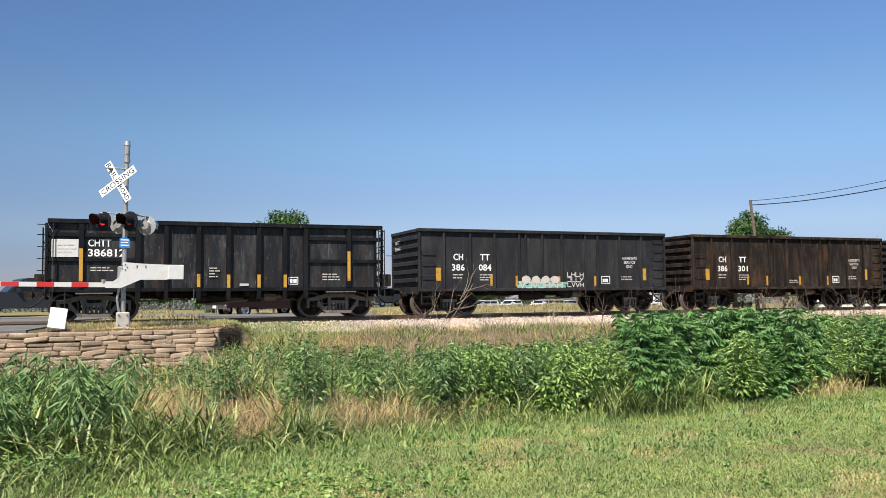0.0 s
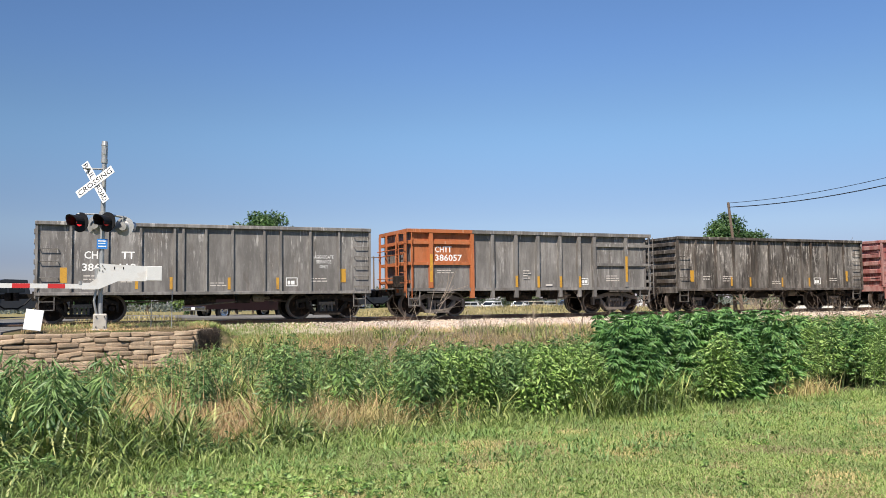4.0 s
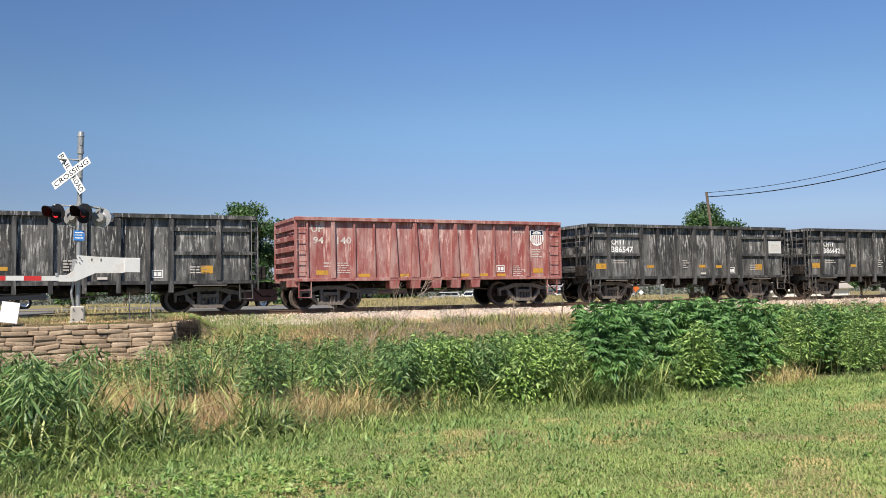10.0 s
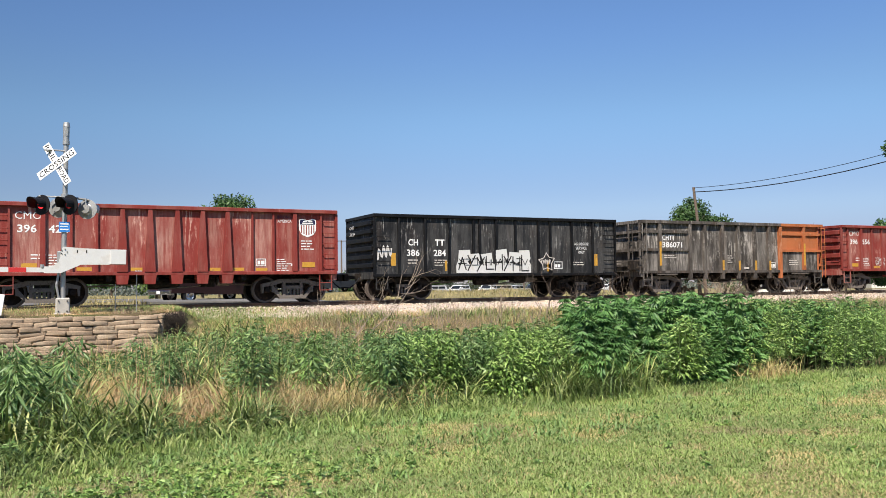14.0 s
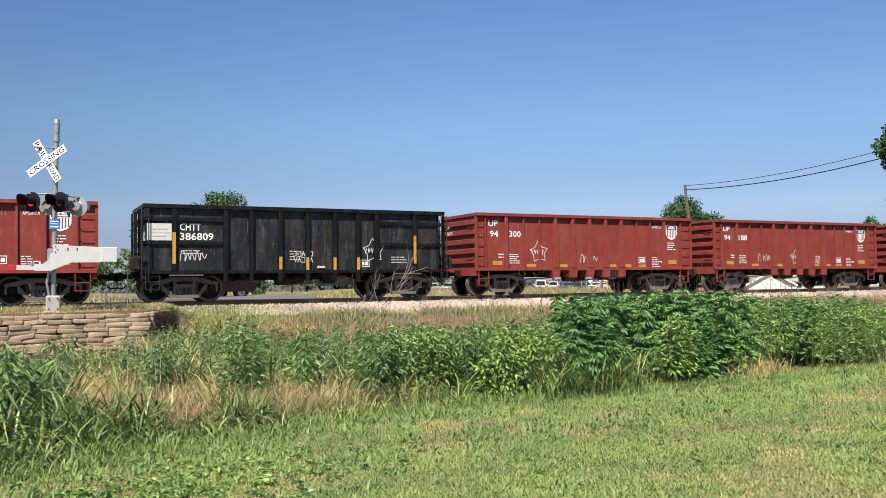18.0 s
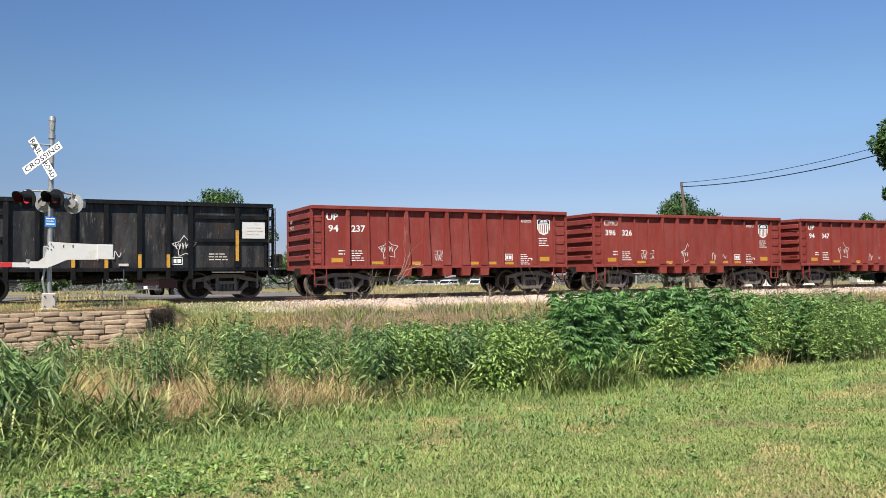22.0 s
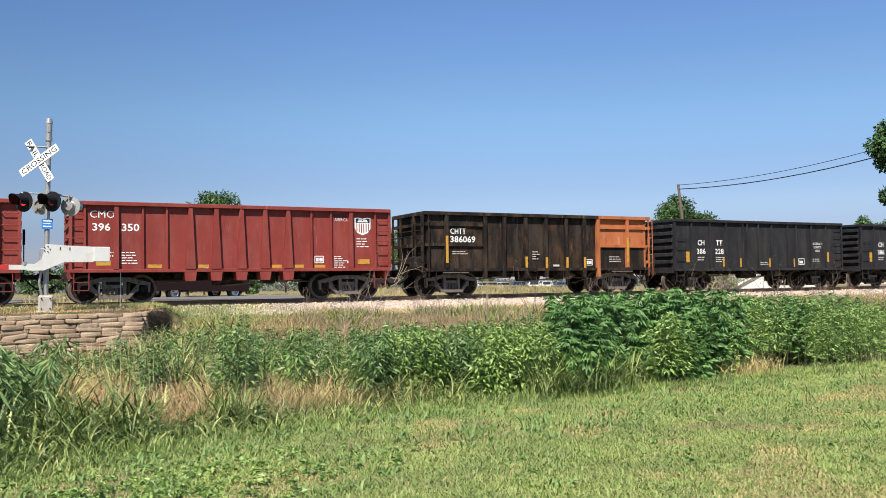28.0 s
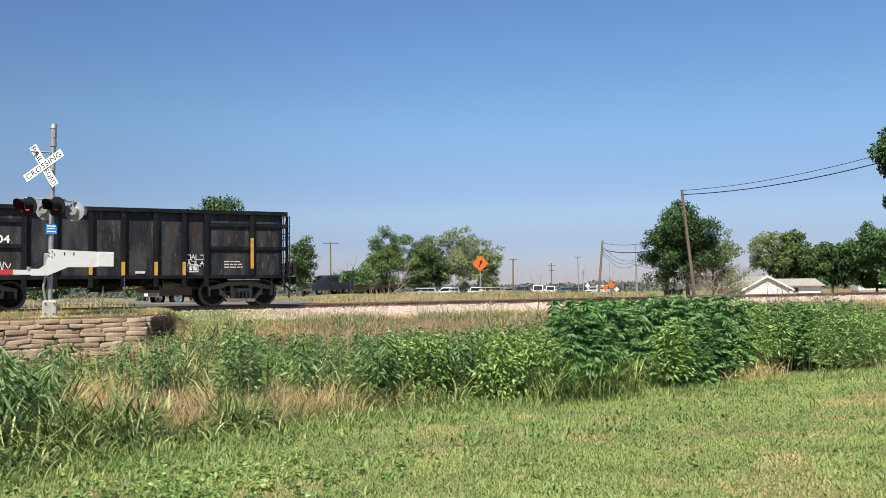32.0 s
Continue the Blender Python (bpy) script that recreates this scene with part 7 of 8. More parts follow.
# dry grass: on the bank below the track, and in bare patches of the ditch
parts = []
N = 90000
x, y = scatter(rng, N, -1.0, 40.0, 18.0, 27.9)
w = wave(x, y, 0.9, 4.0)
ok = (rng.random(N) < 0.35 + 0.75 * w) & ~((x < 3.0) & (y < 24.3) & (y > 22.2)) & (x < 4 + y * 1.35)
x, y = x[ok], y[ok]
a = rng.uniform(0, math.tau, len(x))
short = 1 - 0.55 * smooth01((y - 26.3) / 1.2)
parts.append(blades(place(x, y), np.stack([np.cos(a), np.sin(a)], 1), rng.uniform(0.07, 0.28, len(x)) * short, rng.uniform(0.005, 0.012, len(x)), rng.uniform(0.4, 2.3, len(x)), 3))
x, y = ditch(rng, 2200, 0.02, 0.46, 1.0, 6.0)
ok = wave(x, y, 1.3, 0.6) > 0.48
x, y = x[ok], y[ok]
parts.append(grass_tufts(rng, x, y, 12, 0.2, 0.6, 0.008, 0.017, 0.3, 1.8, 0.18))
x, y = ditch(rng, 9, 1.0, 1.1, 0.0, 0.4)
parts.append(grass_tufts(rng, x, y, 12, 0.2, 0.5, 0.007, 0.014, 0.3, 1.6, 0.12))
x, y = ditch(rng, 4200, 0.03, 0.38, 0.4, 5.2)
ok = bare(x, y)
parts.append(grass_tufts(rng, x[ok], y[ok], 16, 0.16, 0.46, 0.007, 0.015, 0.5, 2.2, 0.16))
x, y = ditch(rng, 170, -0.1, 0.62, 2.5, 10.0)
parts.append(grass_tufts(rng, x, y, 5, 0.8, 1.25, 0.006, 0.012, 0.1, 0.7, 0.15))
stuff("dry_grass", parts, M["dry"], "reddish tan dry grass on the railway bank", "dry grass")
parts = []
x, y = ditch(rng, 420, 0.24, 0.46, 0.3, 2.2)
parts.append(grass_tufts(rng, x, y, 12, 0.2, 0.55, 0.007, 0.014, 0.4, 2.1, 0.14))
# mixed tufts on the bank
x, y = scatter(rng, 2600, 3.0, 40.0, 19.0, 27.6)
ok = (wave(x, y, 0.7, 1.2) > 0.5) & (x < 4 + y * 1.35) & (x > 7.5)
parts.append(grass_tufts(rng, x[ok], y[ok], 9, 0.12, 0.38, 0.012, 0.024, 0.5, 2.0, 0.16))
x, y = ditch(rng, 34, 0.99, 1.09, 0.0, 0.4)
parts.append(grass_tufts(rng, x, y, 12, 0.25, 0.55, 0.008, 0.014, 0.3, 1.5, 0.12))
N = 9000
x, y = scatter(rng, N, 2.5, 30.0, 24.5, 27.9)
a = rng.uniform(0, math.tau, N)
parts.append(blades(place(x, y), np.stack([np.cos(a), np.sin(a)], 1), rng.uniform(0.05, 0.17, N), rng.uniform(0.008, 0.014, N), rng.uniform(0.3, 1.5, N), 2))
stuff("yellow_grass", parts, M["straw"], "yellow-green drying grass", "dry grass")
x, y = scatter(rng, 2600, 9.0, 40.0, 18.5, 27.2)
ok = (wave(x, y, 0.8, 3.1) * 0.6 + wave(x, y, 2.4, 0.6) * 0.4 > 0.5) & (x < 4 + y * 1.35)
stuff("bank_grass", [grass_tufts(rng, x[ok], y[ok], 9, 0.2, 0.6, 0.012, 0.026, 0.5, 2.0, 0.15)], M["tall"], "olive green tufts on the railway bank", "grass")
# green verge by the crossing and grass beyond the track
N = 14000
x, y = scatter(rng, N, -0.9, 9.0, 23.6, 28.0)
a = rng.uniform(0, math.tau, N)
ok = (ground_z(x, y) > -0.6) & (x > -0.8) & (y > 22.95 + np.clip((x - 2.85) * 2.3, 0, 9)) & ((y > 25.2) | (x > 3.4) | (rng.random(N) < 0.12))
x, y, a = x[ok], y[ok], a[ok]
parts = [blades(place(x, y), np.stack([np.cos(a), np.sin(a)], 1), rng.uniform(0.05, 0.16, len(x)), rng.uniform(0.008, 0.016, len(x)), rng.uniform(0.4, 1.8, len(x)), 2)]
N = 30000
x, y = scatter(rng, N, 0, 75, 33.4, 62)
ok = ~((x < 14) & (y > 39.5) & (y < 48)) & (x < 3 + y * 1.35) & (x > -2 + 0.05 * y)
x, y = x[ok], y[ok]
a = rng.uniform(0, math.tau, len(x))
beyond = (blades(place(x, y), np.stack([np.cos(a), np.sin(a)], 1), rng.uniform(0.1, 0.32, len(x)), rng.uniform(0.02, 0.04, len(x)), rng.uniform(0.3, 1.5, len(x)), 2))
N = 16000
x, y = scatter(rng, N, 3.0, 11.0, 25.2, 28.4)
ok = rng.random(N) < 1.1 - smooth01((x - 3.5) / 6.0) - 0.4 * (y < 26.2)
x, y = x[ok], y[ok]
a = rng.uniform(0, math.tau, len(x))
parts.append(blades(place(x, y), np.stack([np.cos(a), np.sin(a)], 1), rng.uniform(0.06, 0.17, len(x)), rng.uniform(0.008, 0.018, len(x)), rng.uniform(0.4, 1.8, len(x)), 2))
stuff("verge_grass", parts, M["grass"], "green grass of the railway verge", "grass")
N = 6000
x, y = scatter(rng, N, -1.2, 3.6, 22.9, 25.6)
ok = y > 22.98 + np.clip((x - 2.85) * 2.3, 0, 9)
x, y = x[ok], y[ok]
a = rng.uniform(0, math.tau, len(x))
stuff("dry_grass", [blades(place(x, y), np.stack([np.cos(a), np.sin(a)], 1), rng.uniform(0.03, 0.1, len(x)), rng.uniform(0.008, 0.016, len(x)), rng.uniform(0.4, 2.2, len(x)), 2)], M["dry"], "short trodden dry grass behind the sack wall", "dry grass")
stuff("field_grass", [beyond], M["straw"], "dry yellowish grass beyond the track", "dry grass")

# grass that hides the foot of the ballast: green near the crossing, then dry and thinning
N = 60000
x, y = scatter(rng, N, 2.6, 44.0, 27.3, 29.1)
ok = y < 29.05 - 0.75 * smooth01((x - 6.5) / 5.0) + rng.normal(0, 0.12, N)
x, y = x[ok], y[ok]
z = np.interp(y, (26.9, 27.75, 28.3, 29.0, 29.3), (-0.60, -0.56, -0.40, -0.17, -0.155)) - 0.02
a = rng.uniform(0, math.tau, len(x))
ln = rng.uniform(0.08, 0.2, len(x)) * (0.7 + 0.6 * wave(x, y, 1.4, 1.0))
green = rng.random(len(x)) < 0.92 - 0.67 * smooth01((x - 6.0) / 5.0)
for sel, nm, mat, lab in ((green, "verge_grass", "grass", "short green grass beside the ballast"), (~green, "dry_grass", "dry", "short dry grass beside the ballast")):
    p = np.stack([x, y, z], 1)[sel]
    stuff(nm, [blades(p, np.stack([np.cos(a[sel]), np.sin(a[sel])], 1), ln[sel], rng.uniform(0.008, 0.018, sel.sum()), rng.uniform(0.3, 1.6, sel.sum()), 2)], M[mat], lab, "grass")

# broad-leaved weeds, species by species
sets = []


def weeds(name, mat, label, groups):
    parts, st = [], []
    for (n, k0, k1, d0, d1), kw in groups:
        x, y = ditch(rng, int(n * 1.5), k0, k1, d0, d1)
        ok = (wave(x, y, 1.9, n * 0.37) > 0.42) & ~(bare(x, y) & (rng.random(len(x)) < 0.95))
        x, y = x[ok], y[ok]
        got, s = leafy_plants(rng, x, y, **kw)
        parts += got
        st.append(s)
    stuff(name, parts, M[mat], label, "weeds")
    sets.append(st)


weeds("bright_weeds", "weed_light", "bright green lance-leaved weeds", [
    ((150, 0.40, 0.58, 1.0, 4.5), dict(h0=0.6, h1=1.15, leaves=37, l0=0.080, l1=0.164, w=0.28, droop=-0.3)),
    ((60, 0.44, 0.50, 0.7, 1.8), dict(h0=0.6, h1=1.05, leaves=44, l0=0.080, l1=0.148, w=0.32, droop=-0.35)),
    ((170, 0.555, 0.665, 0.15, 1.9), dict(h0=0.6, h1=1.08, leaves=55, l0=0.072, l1=0.131, w=0.36, droop=-0.35, top=0.06)),
    ((90, 0.58, 0.70, 0.6, 4.0), dict(h0=0.6, h1=1.1, leaves=41, l0=0.080, l1=0.156, w=0.28, droop=-0.2)),
    ((300, 0.96, 1.28, 0.5, 4.5), dict(h0=0.9, h1=1.46, leaves=66, l0=0.080, l1=0.148, w=0.25, droop=-0.15)),
    ((280, 1.26, 1.75, 0.5, 4.5), dict(h0=0.7, h1=1.22, leaves=66, l0=0.080, l1=0.148, w=0.25, droop=-0.15)),
    ((40, 0.865, 0.905, -0.1, 0.4), dict(h0=0.6, h1=1.2, leaves=52, l0=0.080, l1=0.139, w=0.32, droop=-0.2)),
    ((26, 0.295, 0.326, 1.4, 2.4), dict(h0=1.0, h1=1.42, leaves=50, l0=0.088, l1=0.164, w=0.3, droop=-0.55, tilt=0.05)),
    ((260, 1.0, 1.7, 0.05, 1.1), dict(h0=0.6, h1=1.25, leaves=48, l0=0.064, l1=0.123, w=0.28, droop=-0.15)),
])
weeds("dark_weeds", "weed", "dark green broad-leaved weeds in the ditch", [
    ((110, 0.37, 0.56, 0.6, 2.6), dict(h0=0.6, h1=1.1, leaves=44, l0=0.1, l1=0.2, w=0.2, droop=-0.5)),
    ((430, 0.38, 0.84, 0.5, 6.5), dict(h0=0.55, h1=1.1, leaves=42, l0=0.08, l1=0.16, w=0.3, droop=-0.2)),
    ((22, 0.21, 0.243, 1.3, 2.6), dict(h0=0.9, h1=1.38, leaves=66, l0=0.07, l1=0.13, w=0.3, droop=-0.2, tilt=0.06)),
    ((44, -0.12, 0.055, 0.8, 3.2), dict(h0=0.8, h1=1.25, leaves=52, l0=0.14, l1=0.28, w=0.13, droop=-0.7)),
    ((26, 0.13, 0.155, 2.5, 4.0), dict(h0=0.6, h1=1.0, leaves=50, l0=0.09, l1=0.15, w=0.26, droop=-0.3)),
    ((150, 0.10, 0.42, 5.0, 9.5), dict(h0=0.5, h1=1.0, leaves=44, l0=0.1, l1=0.18, w=0.28, droop=-0.2)),
    ((170, 0.24, 0.46, 1.6, 6.0), dict(h0=0.55, h1=1.05, leaves=44, l0=0.07, l1=0.14, w=0.26, droop=-0.35)),
    ((70, 0.12, 0.42, 2.0, 5.0), dict(h0=0.4, h1=0.8, leaves=36, l0=0.08, l1=0.16, w=0.28, droop=-0.2)),
    ((120, -0.25, 0.12, 2.0, 9.0), dict(h0=0.5, h1=0.9, leaves=36, l0=0.09, l1=0.17, w=0.28, droop=-0.1)),
    ((150, -0.2, 0.5, 0.1, 1.0), dict(h0=0.12, h1=0.3, leaves=20, l0=0.06, l1=0.12, w=0.3, droop=0.1)),
])
weeds("giant_ragweed", "rag", "dense dark green bush of giant ragweed", [
    ((330, 0.69, 1.03, 0.5, 4.6), dict(h0=1.1, h1=1.55, leaves=40, l0=0.16, l1=0.29, w=0.22, droop=-0.4, lobes=5, top=0.2)),
    ((110, 0.70, 0.86, 0.15, 1.0), dict(h0=0.6, h1=1.15, leaves=40, l0=0.14, l1=0.24, w=0.22, droop=-0.45, lobes=5, top=0.08)),
    ((60, 0.90, 1.02, 0.2, 1.0), dict(h0=0.6, h1=1.1, leaves=36, l0=0.12, l1=0.2, w=0.22, droop=-0.25, lobes=3, top=0.1)),
    ((170, 1.0, 1.3, 1.0, 4.5), dict(h0=0.9, h1=1.42, leaves=40, l0=0.1, l1=0.19, w=0.24, droop=-0.15, lobes=3)),
])
stuff("weed_stalks", [s for st in sets for s in st], M["green_stem"], "green weed stalks", "weeds")

# dark dead creeper that hangs over the return of the sack wall
r = np.random.default_rng(23)
n = 1700
d = r.uniform(0.15, 1.9, n)
top = r.uniform(-0.62, -0.08, n)
base = np.stack([2.72 + d * 0.42 + 0.19, 22.66 + d * 0.908 - 0.09, top], 1) + r.normal(0, 0.03, (n, 3))
tip = base + np.stack([r.normal(0.03, 0.06, n), r.normal(-0.02, 0.06, n), r.normal(-0.12, 0.08, n)], 1)
stuff("dead_creeper", [stems(base, tip, 0.006)], M["creeper"], "dark dead creeper on the retaining wall's end", "dead creeper")

# dead standing stalks between the ditch and the track
r = np.random.default_rng(21)
parts = []
for k in range(150):
    x0 = r.uniform(8, 36)
    y0 = r.uniform(19.5, 26.5)
    p = place(np.array([x0]), np.array([y0]))[0]
    for b in range(r.integers(3, 7)):
        q = p + np.array((r.normal(0, 0.2), r.normal(0, 0.2), r.uniform(0.4, 1.1)))
        parts.append(stems(p[None], q[None], 0.007))
        for c in range(3):
            f = r.uniform(0.4, 0.9)
            m = p + (q - p) * f
            parts.append(stems(m[None], (m + np.array((r.normal(0, 0.15), r.normal(0, 0.15), r.uniform(0.1, 0.35))))[None], 0.004))
stuff("dead_stalks", parts, M["stem"], "bare dead weed stalks by the track", "dead weeds")


def limb(bm, p, d, length, r0, depth, r, tips):
    """A crooked tapering branch that forks."""
    q = Vector(p)
    d = Vector(d).normalized()
    steps = 3
    for s in range(steps):
        d = (d + Vector(r.normal(0, 0.16, 3))).normalized()
        nxt = q + d * (length / steps)
        ra, rb = r0 * (1 - s / steps * 0.5), r0 * (1 - (s + 1) / steps * 0.5)
        tube(bm, q, nxt, ra, rb, n=6 if r0 > 0.05 else 4, caps=False)
        q = nxt
        if depth > 0 and s > 0:
            e = (d + Vector(r.normal(0, 0.55, 3))).normalized()
            limb(bm, q, e, length * 0.55, rb * 0.6, depth - 1, r, tips)
    tips.append((tuple(q), r0))


sap = thing("dead_sapling", "bare pale dead sapling leaning over the weeds", "dead sapling", pose(5.55, 17.0, gz(5.55, 17.0)))
r = np.random.default_rng(5)
for d, ln, w, shoots in (((0.93, 0.0, 1.0), 3.15, 0.019, 13), ((0.62, 0.05, 1.0), 2.0, 0.012, 8), ((1.2, -0.05, 0.8), 2.4, 0.014, 9), ((0.2, 0.1, 1.0), 1.4, 0.009, 5), ((0.8, 0.1, 1.2), 2.6, 0.012, 9)):
    bm = bmesh.new()
    d = Vector(d).normalized()
    spine = [Vector((0, 0, -0.1)) + d * (ln * k / 8) + Vector((0.05 * math.sin(k * 1.3), 0.03 * math.cos(k), 0.06 * math.sin(k * 0.9))) for k in range(9)]
    for k in range(8):
        tube(bm, spine[k], spine[k + 1], w * (1 - k / 10), w * (1 - (k + 1) / 10), n=6, caps=False)
    for k in range(shoots):
        at = spine[0].lerp(spine[8], 0.45 + 0.52 * k / shoots)
        e = (d + Vector((r.normal(0, 0.6), r.normal(0, 0.4), r.normal(0.1, 0.5)))).normalized()
        limb(bm, at, e, ln * r.uniform(0.1, 0.22), w * 0.4, 1, r, [])
    part("branch", bm, M["stem"], sap)
for px, py, s in ((22.5, 24.0, 6), (24.5, 24.6, 7), (27.5, 25.0, 8), (18.6, 25.4, 9), (20.2, 26.0, 51), (21.6, 25.2, 52), (25.8, 26.2, 53), (29.0, 26.0, 54), (31.2, 25.6, 55), (16.8, 26.2, 56)):
    sap = thing("dead_sapling", "tangle of bare dead stems beside the track", "dead sapling", pose(px, py, gz(px, py)))
    bm = bmesh.new()
    r = np.random.default_rng(s)
    for k in range(5):
        limb(bm, (r.normal(0, 0.2), r.normal(0, 0.2), -0.1), (r.normal(0, 0.45), r.normal(0, 0.2), 1.0), r.uniform(0.9, 1.6), 0.013, 2, r, [])
    part("branch", bm, M["twig"], sap)


def tree(name, x, y, h, rx, rz, mat, label, seed, leaf=0.2, count=5000, clumps=60, trunk=0.16, low=0.25, bark="bark", push=(0, 0), lobes=()):
    """A tapered trunk, forking limbs and a crown of single leaves in uneven clumps with gaps."""
    r = np.random.default_rng(seed)
    if name == "roadside_tree":
        rz, low, count, clumps = h * 0.47, 0.12, int(count * 1.3), 80
    z0 = gz(x, y)
    t = thing(name, label, "tree", pose(x, y, z0))
    bm = bmesh.new()
    tips = []
    tube(bm, (0, 0, -0.3), (push[0] * 0.15, push[1] * 0.15, h * low), trunk, trunk * 0.8, n=9, caps=False)
    tube(bm, (push[0] * 0.15, push[1] * 0.15, h * low), (push[0] * 0.5, push[1] * 0.5, h * 0.62), trunk * 0.8, trunk * 0.4, n=8, caps=False)
    for k in range(8):
        a = k * 2.4 + r.normal(0, 0.3)
        f = r.uniform(0.15, 0.95)
        p = Vector((push[0] * 0.5 * f, push[1] * 0.5 * f, h * (low + (0.62 - low) * f)))
        limb(bm, p, (math.cos(a) + push[0] * 0.1, math.sin(a) + push[1] * 0.1, r.uniform(0.3, 1.0)), rx * r.uniform(0.6, 0.95), trunk * 0.4, 1, r, tips)
    for lx, ly, lz, _ in lobes:
        tube(bm, (0, 0, h * 0.45), (lx * 0.55, ly * 0.55, lz * 0.95), trunk * 0.35, trunk * 0.2, n=6, caps=False)
        tube(bm, (lx * 0.55, ly * 0.55, lz * 0.95), (lx, ly, lz), trunk * 0.2, trunk * 0.05, n=5, caps=False)
    part("trunk", bm, M[bark], t, "rough brown trunk and limbs")
    cz = h - rz
    c = unit(r.normal(0, 1, (clumps, 3))) * (r.random((clumps, 1)) ** 0.45)
    c = c * np.array((rx, rx, rz)) * r.uniform(0.72, 1.08, (clumps, 1)) + np.array((push[0], push[1], cz))
    size = r.uniform(0.09, 0.25, clumps) * (rx + rz) * 0.5
    w = size ** 2
    if lobes:
        c = np.concatenate([c, np.array([p[:3] for p in lobes], float)])
        size = np.concatenate([size, np.array([p[3] for p in lobes])])
        w = np.concatenate([w, np.array([p[3] ** 2 * 4.5 for p in lobes])])
    i = r.choice(len(c), count, p=w / w.sum())
    g = unit(r.normal(0, 1, (count, 3))) * (r.random((count, 1)) ** 0.5)
    p = c[i] + g * size[i][:, None] * np.array((1.2, 1.2, 0.8))
    p[:, 2] = np.maximum(p[:, 2], h * 0.1)
    al = r.normal(0, 1, (count, 3)) + g * 0.8 + np.array((0, 0, -0.3))
    nr = g + np.array((0, 0, 0.7)) + r.normal(0, 0.5, (count, 3))
    ln = r.uniform(0.6, 1.2, count) * leaf
    v, q = kites(p, al, nr, ln, ln * 0.55)
    crown = new("crown", arrays("crown", v, q, None, M[mat]))
    crown.parent = t
    return t


tree("roadside_tree", 14.7, 70.5, 8.7, 4.3, 2.6, "tree_deep", "leafy green tree beyond the railway", 1, 0.3, 16000)
tree("roadside_tree", 12.6, 72.5, 6.6, 1.8, 2.4, "tree_dark", "dark green tree beyond the railway", 2, 0.26, 4000)
tree("roadside_tree", 25.2, 82.0, 6.0, 1.8, 2.6, "tree", "green tree beside a parked pickup", 3, 0.26, 4500)
tree("roadside_tree", 18.5, 84.0, 5.4, 2.0, 2.2, "tree_dark", "dark green tree beyond the railway", 18, 0.3, 3500)
tree("roadside_tree", 50.8, 122.0, 12.2, 3.5, 3.4, "tree", "green tree in a roadside clump", 4, 0.35, 9750)
tree("roadside_tree", 56.2, 122.0, 10.8, 3.8, 3.2, "tree", "green tree in a roadside clump", 5, 0.35, 9750)
tree("roadside_tree", 64.4, 122.0, 13.2, 4.2, 4.0, "tree_pale", "pale silvery tree with white limbs", 6, 0.33, 9750, bark="sign_back")
tree("roadside_tree", 67.9, 120.4, 10.2, 3.0, 3.4, "tree_pale", "pale silvery tree with white limbs", 7, 0.33, 7500, bark="sign_back")
tree("roadside_tree", 46.0, 120.6, 5.4, 3.4, 2.0, "weed", "low bright green bushy tree", 8, 0.33, 6750, low=0.1)
tree("roadside_tree", 60.0, 125.0, 9.6, 4.0, 2.8, "tree_dark", "dark green tree in a roadside clump", 19, 0.37, 6750)
tree("trackside_tree", 43.3, 47.2, 7.5, 2.7, 3.4, "tree_deep", "green tree behind a leaning utility pole", 9, 0.22, 20000, 95, low=0.15, push=(-0.5, 0))
tree("trackside_tree", 46.0, 47.5, 5.6, 2.0, 2.7, "tree_pale", "pale green tree beside the railway", 10, 0.2, 6500, 70, low=0.1)
tree("trackside_tree", 42.2, 48.2, 5.0, 1.3, 2.6, "tree_dark", "dark green tree beside the railway", 20, 0.2, 4000, 50, low=0.1)
for px, py, sd, hh in ((38.2, 40.0, 61, 1.9), (40.2, 41.8, 62, 2.2), (42.8, 43.6, 63, 2.4), (47.0, 46.6, 64, 2.4)):
    bush = thing("bare_bush", "tangled bare grey bush beside the railway", "bush", pose(px, py, gz(px, py)))
    bm = bmesh.new()
    r = np.random.default_rng(sd)
    for k in range(9):
        limb(bm, (r.normal(0, 0.3), r.normal(0, 0.3), -0.1), (r.normal(0, 0.6), r.normal(0, 0.4), 1.0), r.uniform(0.6, 1.0) * hh, 0.02, 2, r, [])
    part("branch", bm, M["stem"], bush)
tree("garden_bush", 50.5, 50.6, 3.0, 1.9, 1.5, "tree_pale", "thin greyish bush beside the railway", 11, 0.14, 1100, 60, 0.06, low=0.05)
tree("garden_bush", 54.0, 53.0, 3.0, 1.8, 1.5, "tree_pale", "thin greyish bush beside the house", 12, 0.14, 1000, 60, 0.06, low=0.05)
tree("garden_tree", 81.2, 71.0, 7.9, 3.8, 3.8, "tree", "broad green tree behind the house", 13, 0.36, 17000, 80, low=0.15)
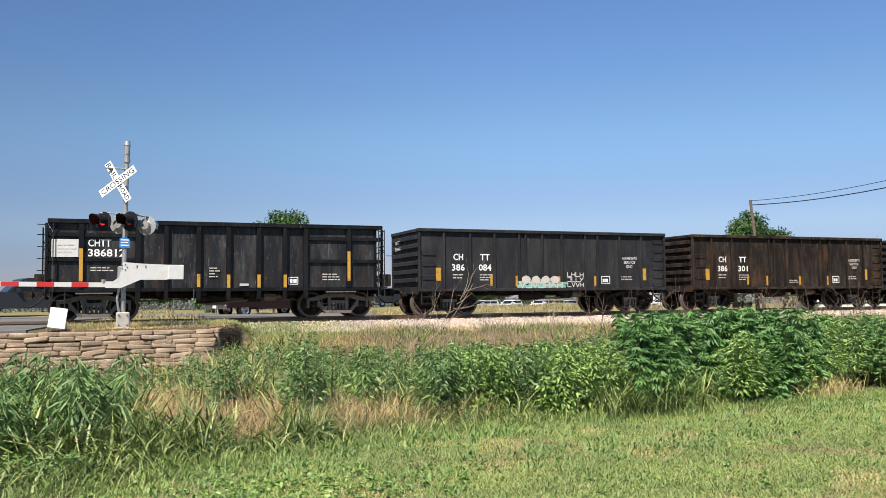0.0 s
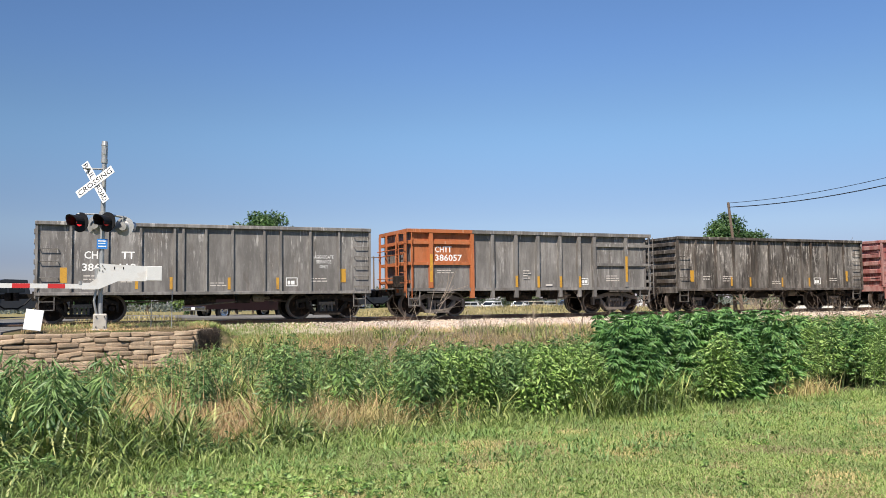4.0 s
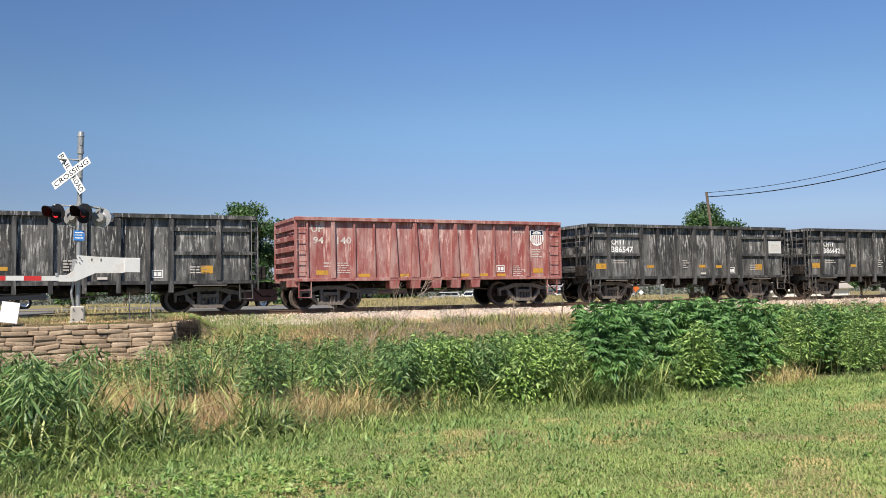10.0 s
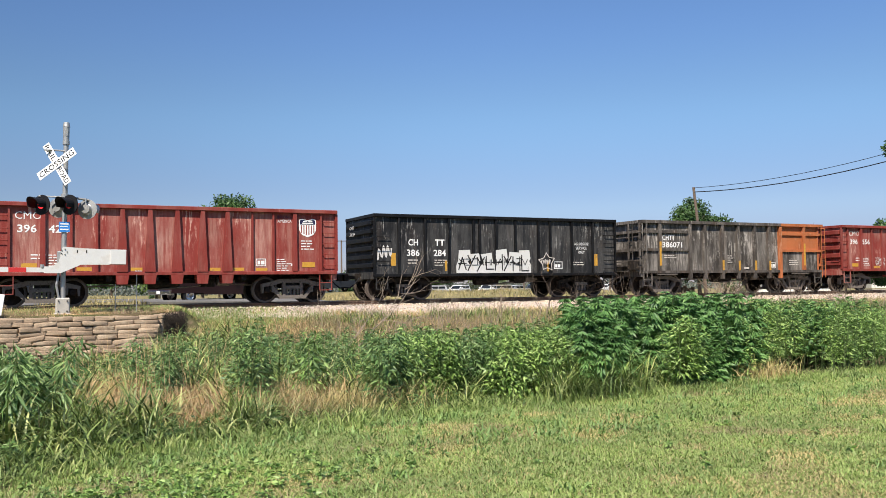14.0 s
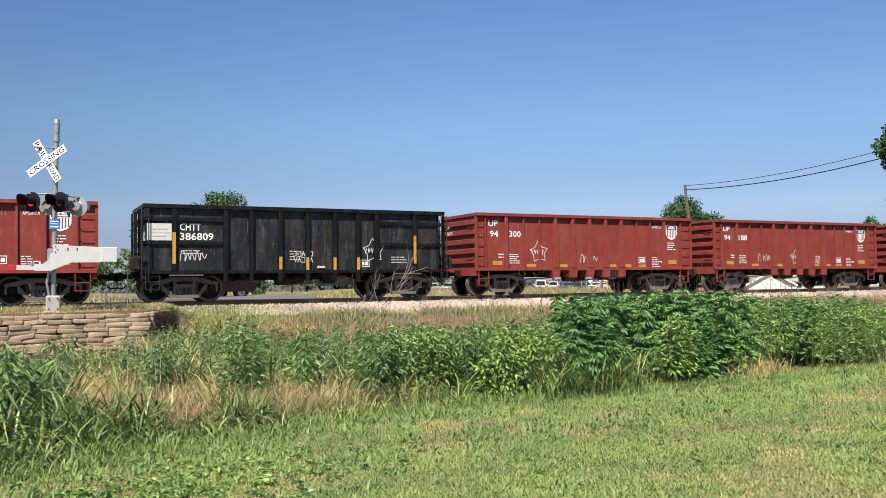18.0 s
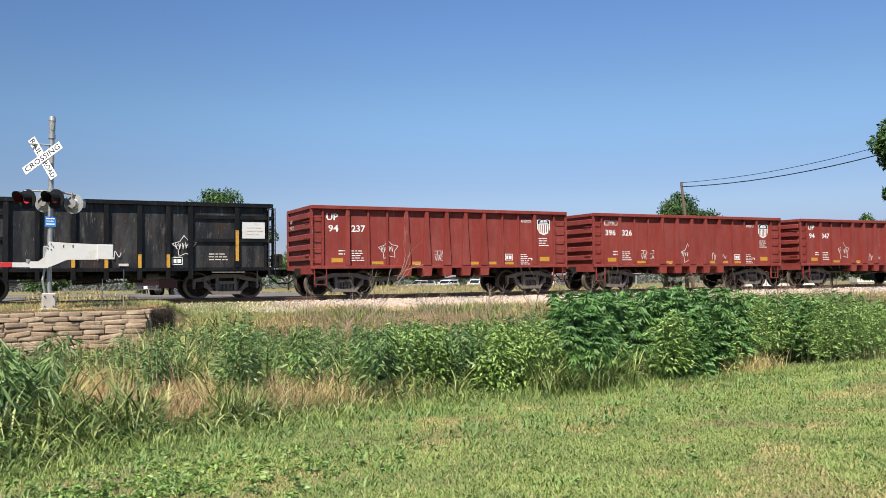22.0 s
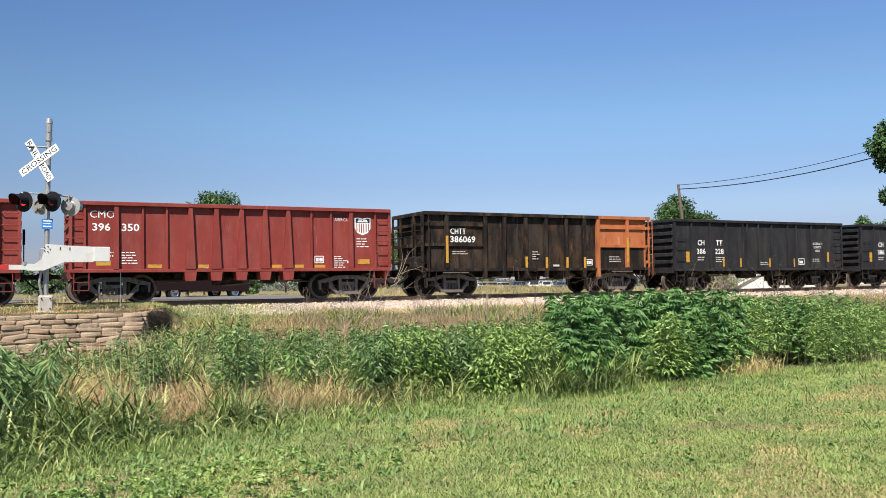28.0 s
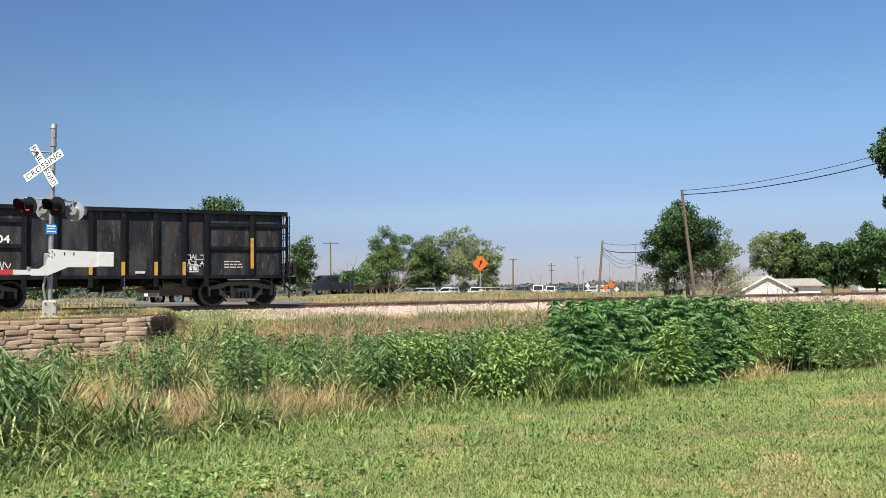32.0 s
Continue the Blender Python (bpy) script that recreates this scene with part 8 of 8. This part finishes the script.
tree("garden_tree", 79.0, 72.5, 7.4, 2.2, 3.0, "tree_pale", "pale green tree behind the house", 14, 0.26, 6000, low=0.15)
tree("garden_tree", 84.8, 68.5, 5.8, 3.6, 2.8, "tree_dark", "dark green tree beside the house", 15, 0.36, 13000, 80, low=0.12)
tree("garden_tree", 86.2, 63.8, 7.9, 5.0, 3.7, "tree_dark", "large round dark green tree", 16, 0.36, 26000, 110, low=0.12)
tree("garden_tree", 92.5, 62.0, 6.4, 4.2, 3.0, "tree_dark", "large round dark green tree", 21, 0.28, 14000, 90, low=0.12)
tree("yard_tree", 31.15, 17.52, 9.1, 4.0, 3.5, "tree_dark", "tall leafy tree at the lawn's far corner", 17, 0.17, 60000, 110, 0.3, 0.3,
     lobes=((-5.15, 1.1, 6.25, 0.5), (-4.75, 1.0, 5.75, 0.55), (-4.7, 0.9, 6.75, 0.6), (-4.85, 0.9, 4.55, 0.45), (-4.55, 0.9, 4.05, 0.4), (-4.35, 0.85, 7.4, 0.42), (-4.3, 0.8, 6.2, 0.6), (-4.2, 0.8, 4.4, 0.5)))
tree("roadside_tree", 9.4, 76.0, 5.0, 2.4, 2.2, "tree", "leafy tree behind a road sign", 22, 0.28, 4500)
for k in range(7):
    tree("hedge_tree", 2.0 + k * 5.5, 96 + (k % 3) * 3, 3.6 + (k % 2), 3.0, 1.8, "tree_dark", "dark green hedge tree in the distance", 30 + k, 0.4, 1800, 40, low=0.08)

# far woods on the horizon; the haze is only in their leaf colour
r = np.random.default_rng(40)
N = 26000
a = r.uniform(-0.15, 1.25, N)
d = r.uniform(420, 620, N)
X, Y = np.sin(a) * d, np.cos(a) * d
H = 2.6 + 2.6 * wave(a * 40, d * 0.01, 1.0) + 1.2 * wave(a * 160, d * 0.0, 1.0)
P = np.stack([X, Y, ground_z(X, Y) + r.random(N) * H], 1)
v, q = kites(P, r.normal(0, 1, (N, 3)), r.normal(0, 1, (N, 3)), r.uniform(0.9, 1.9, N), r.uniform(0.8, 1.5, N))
stuff("far_woods", [(v, q)], M["hazed_wood"], "line of woods on the horizon, tinted grey for haze", "woods")


motions()
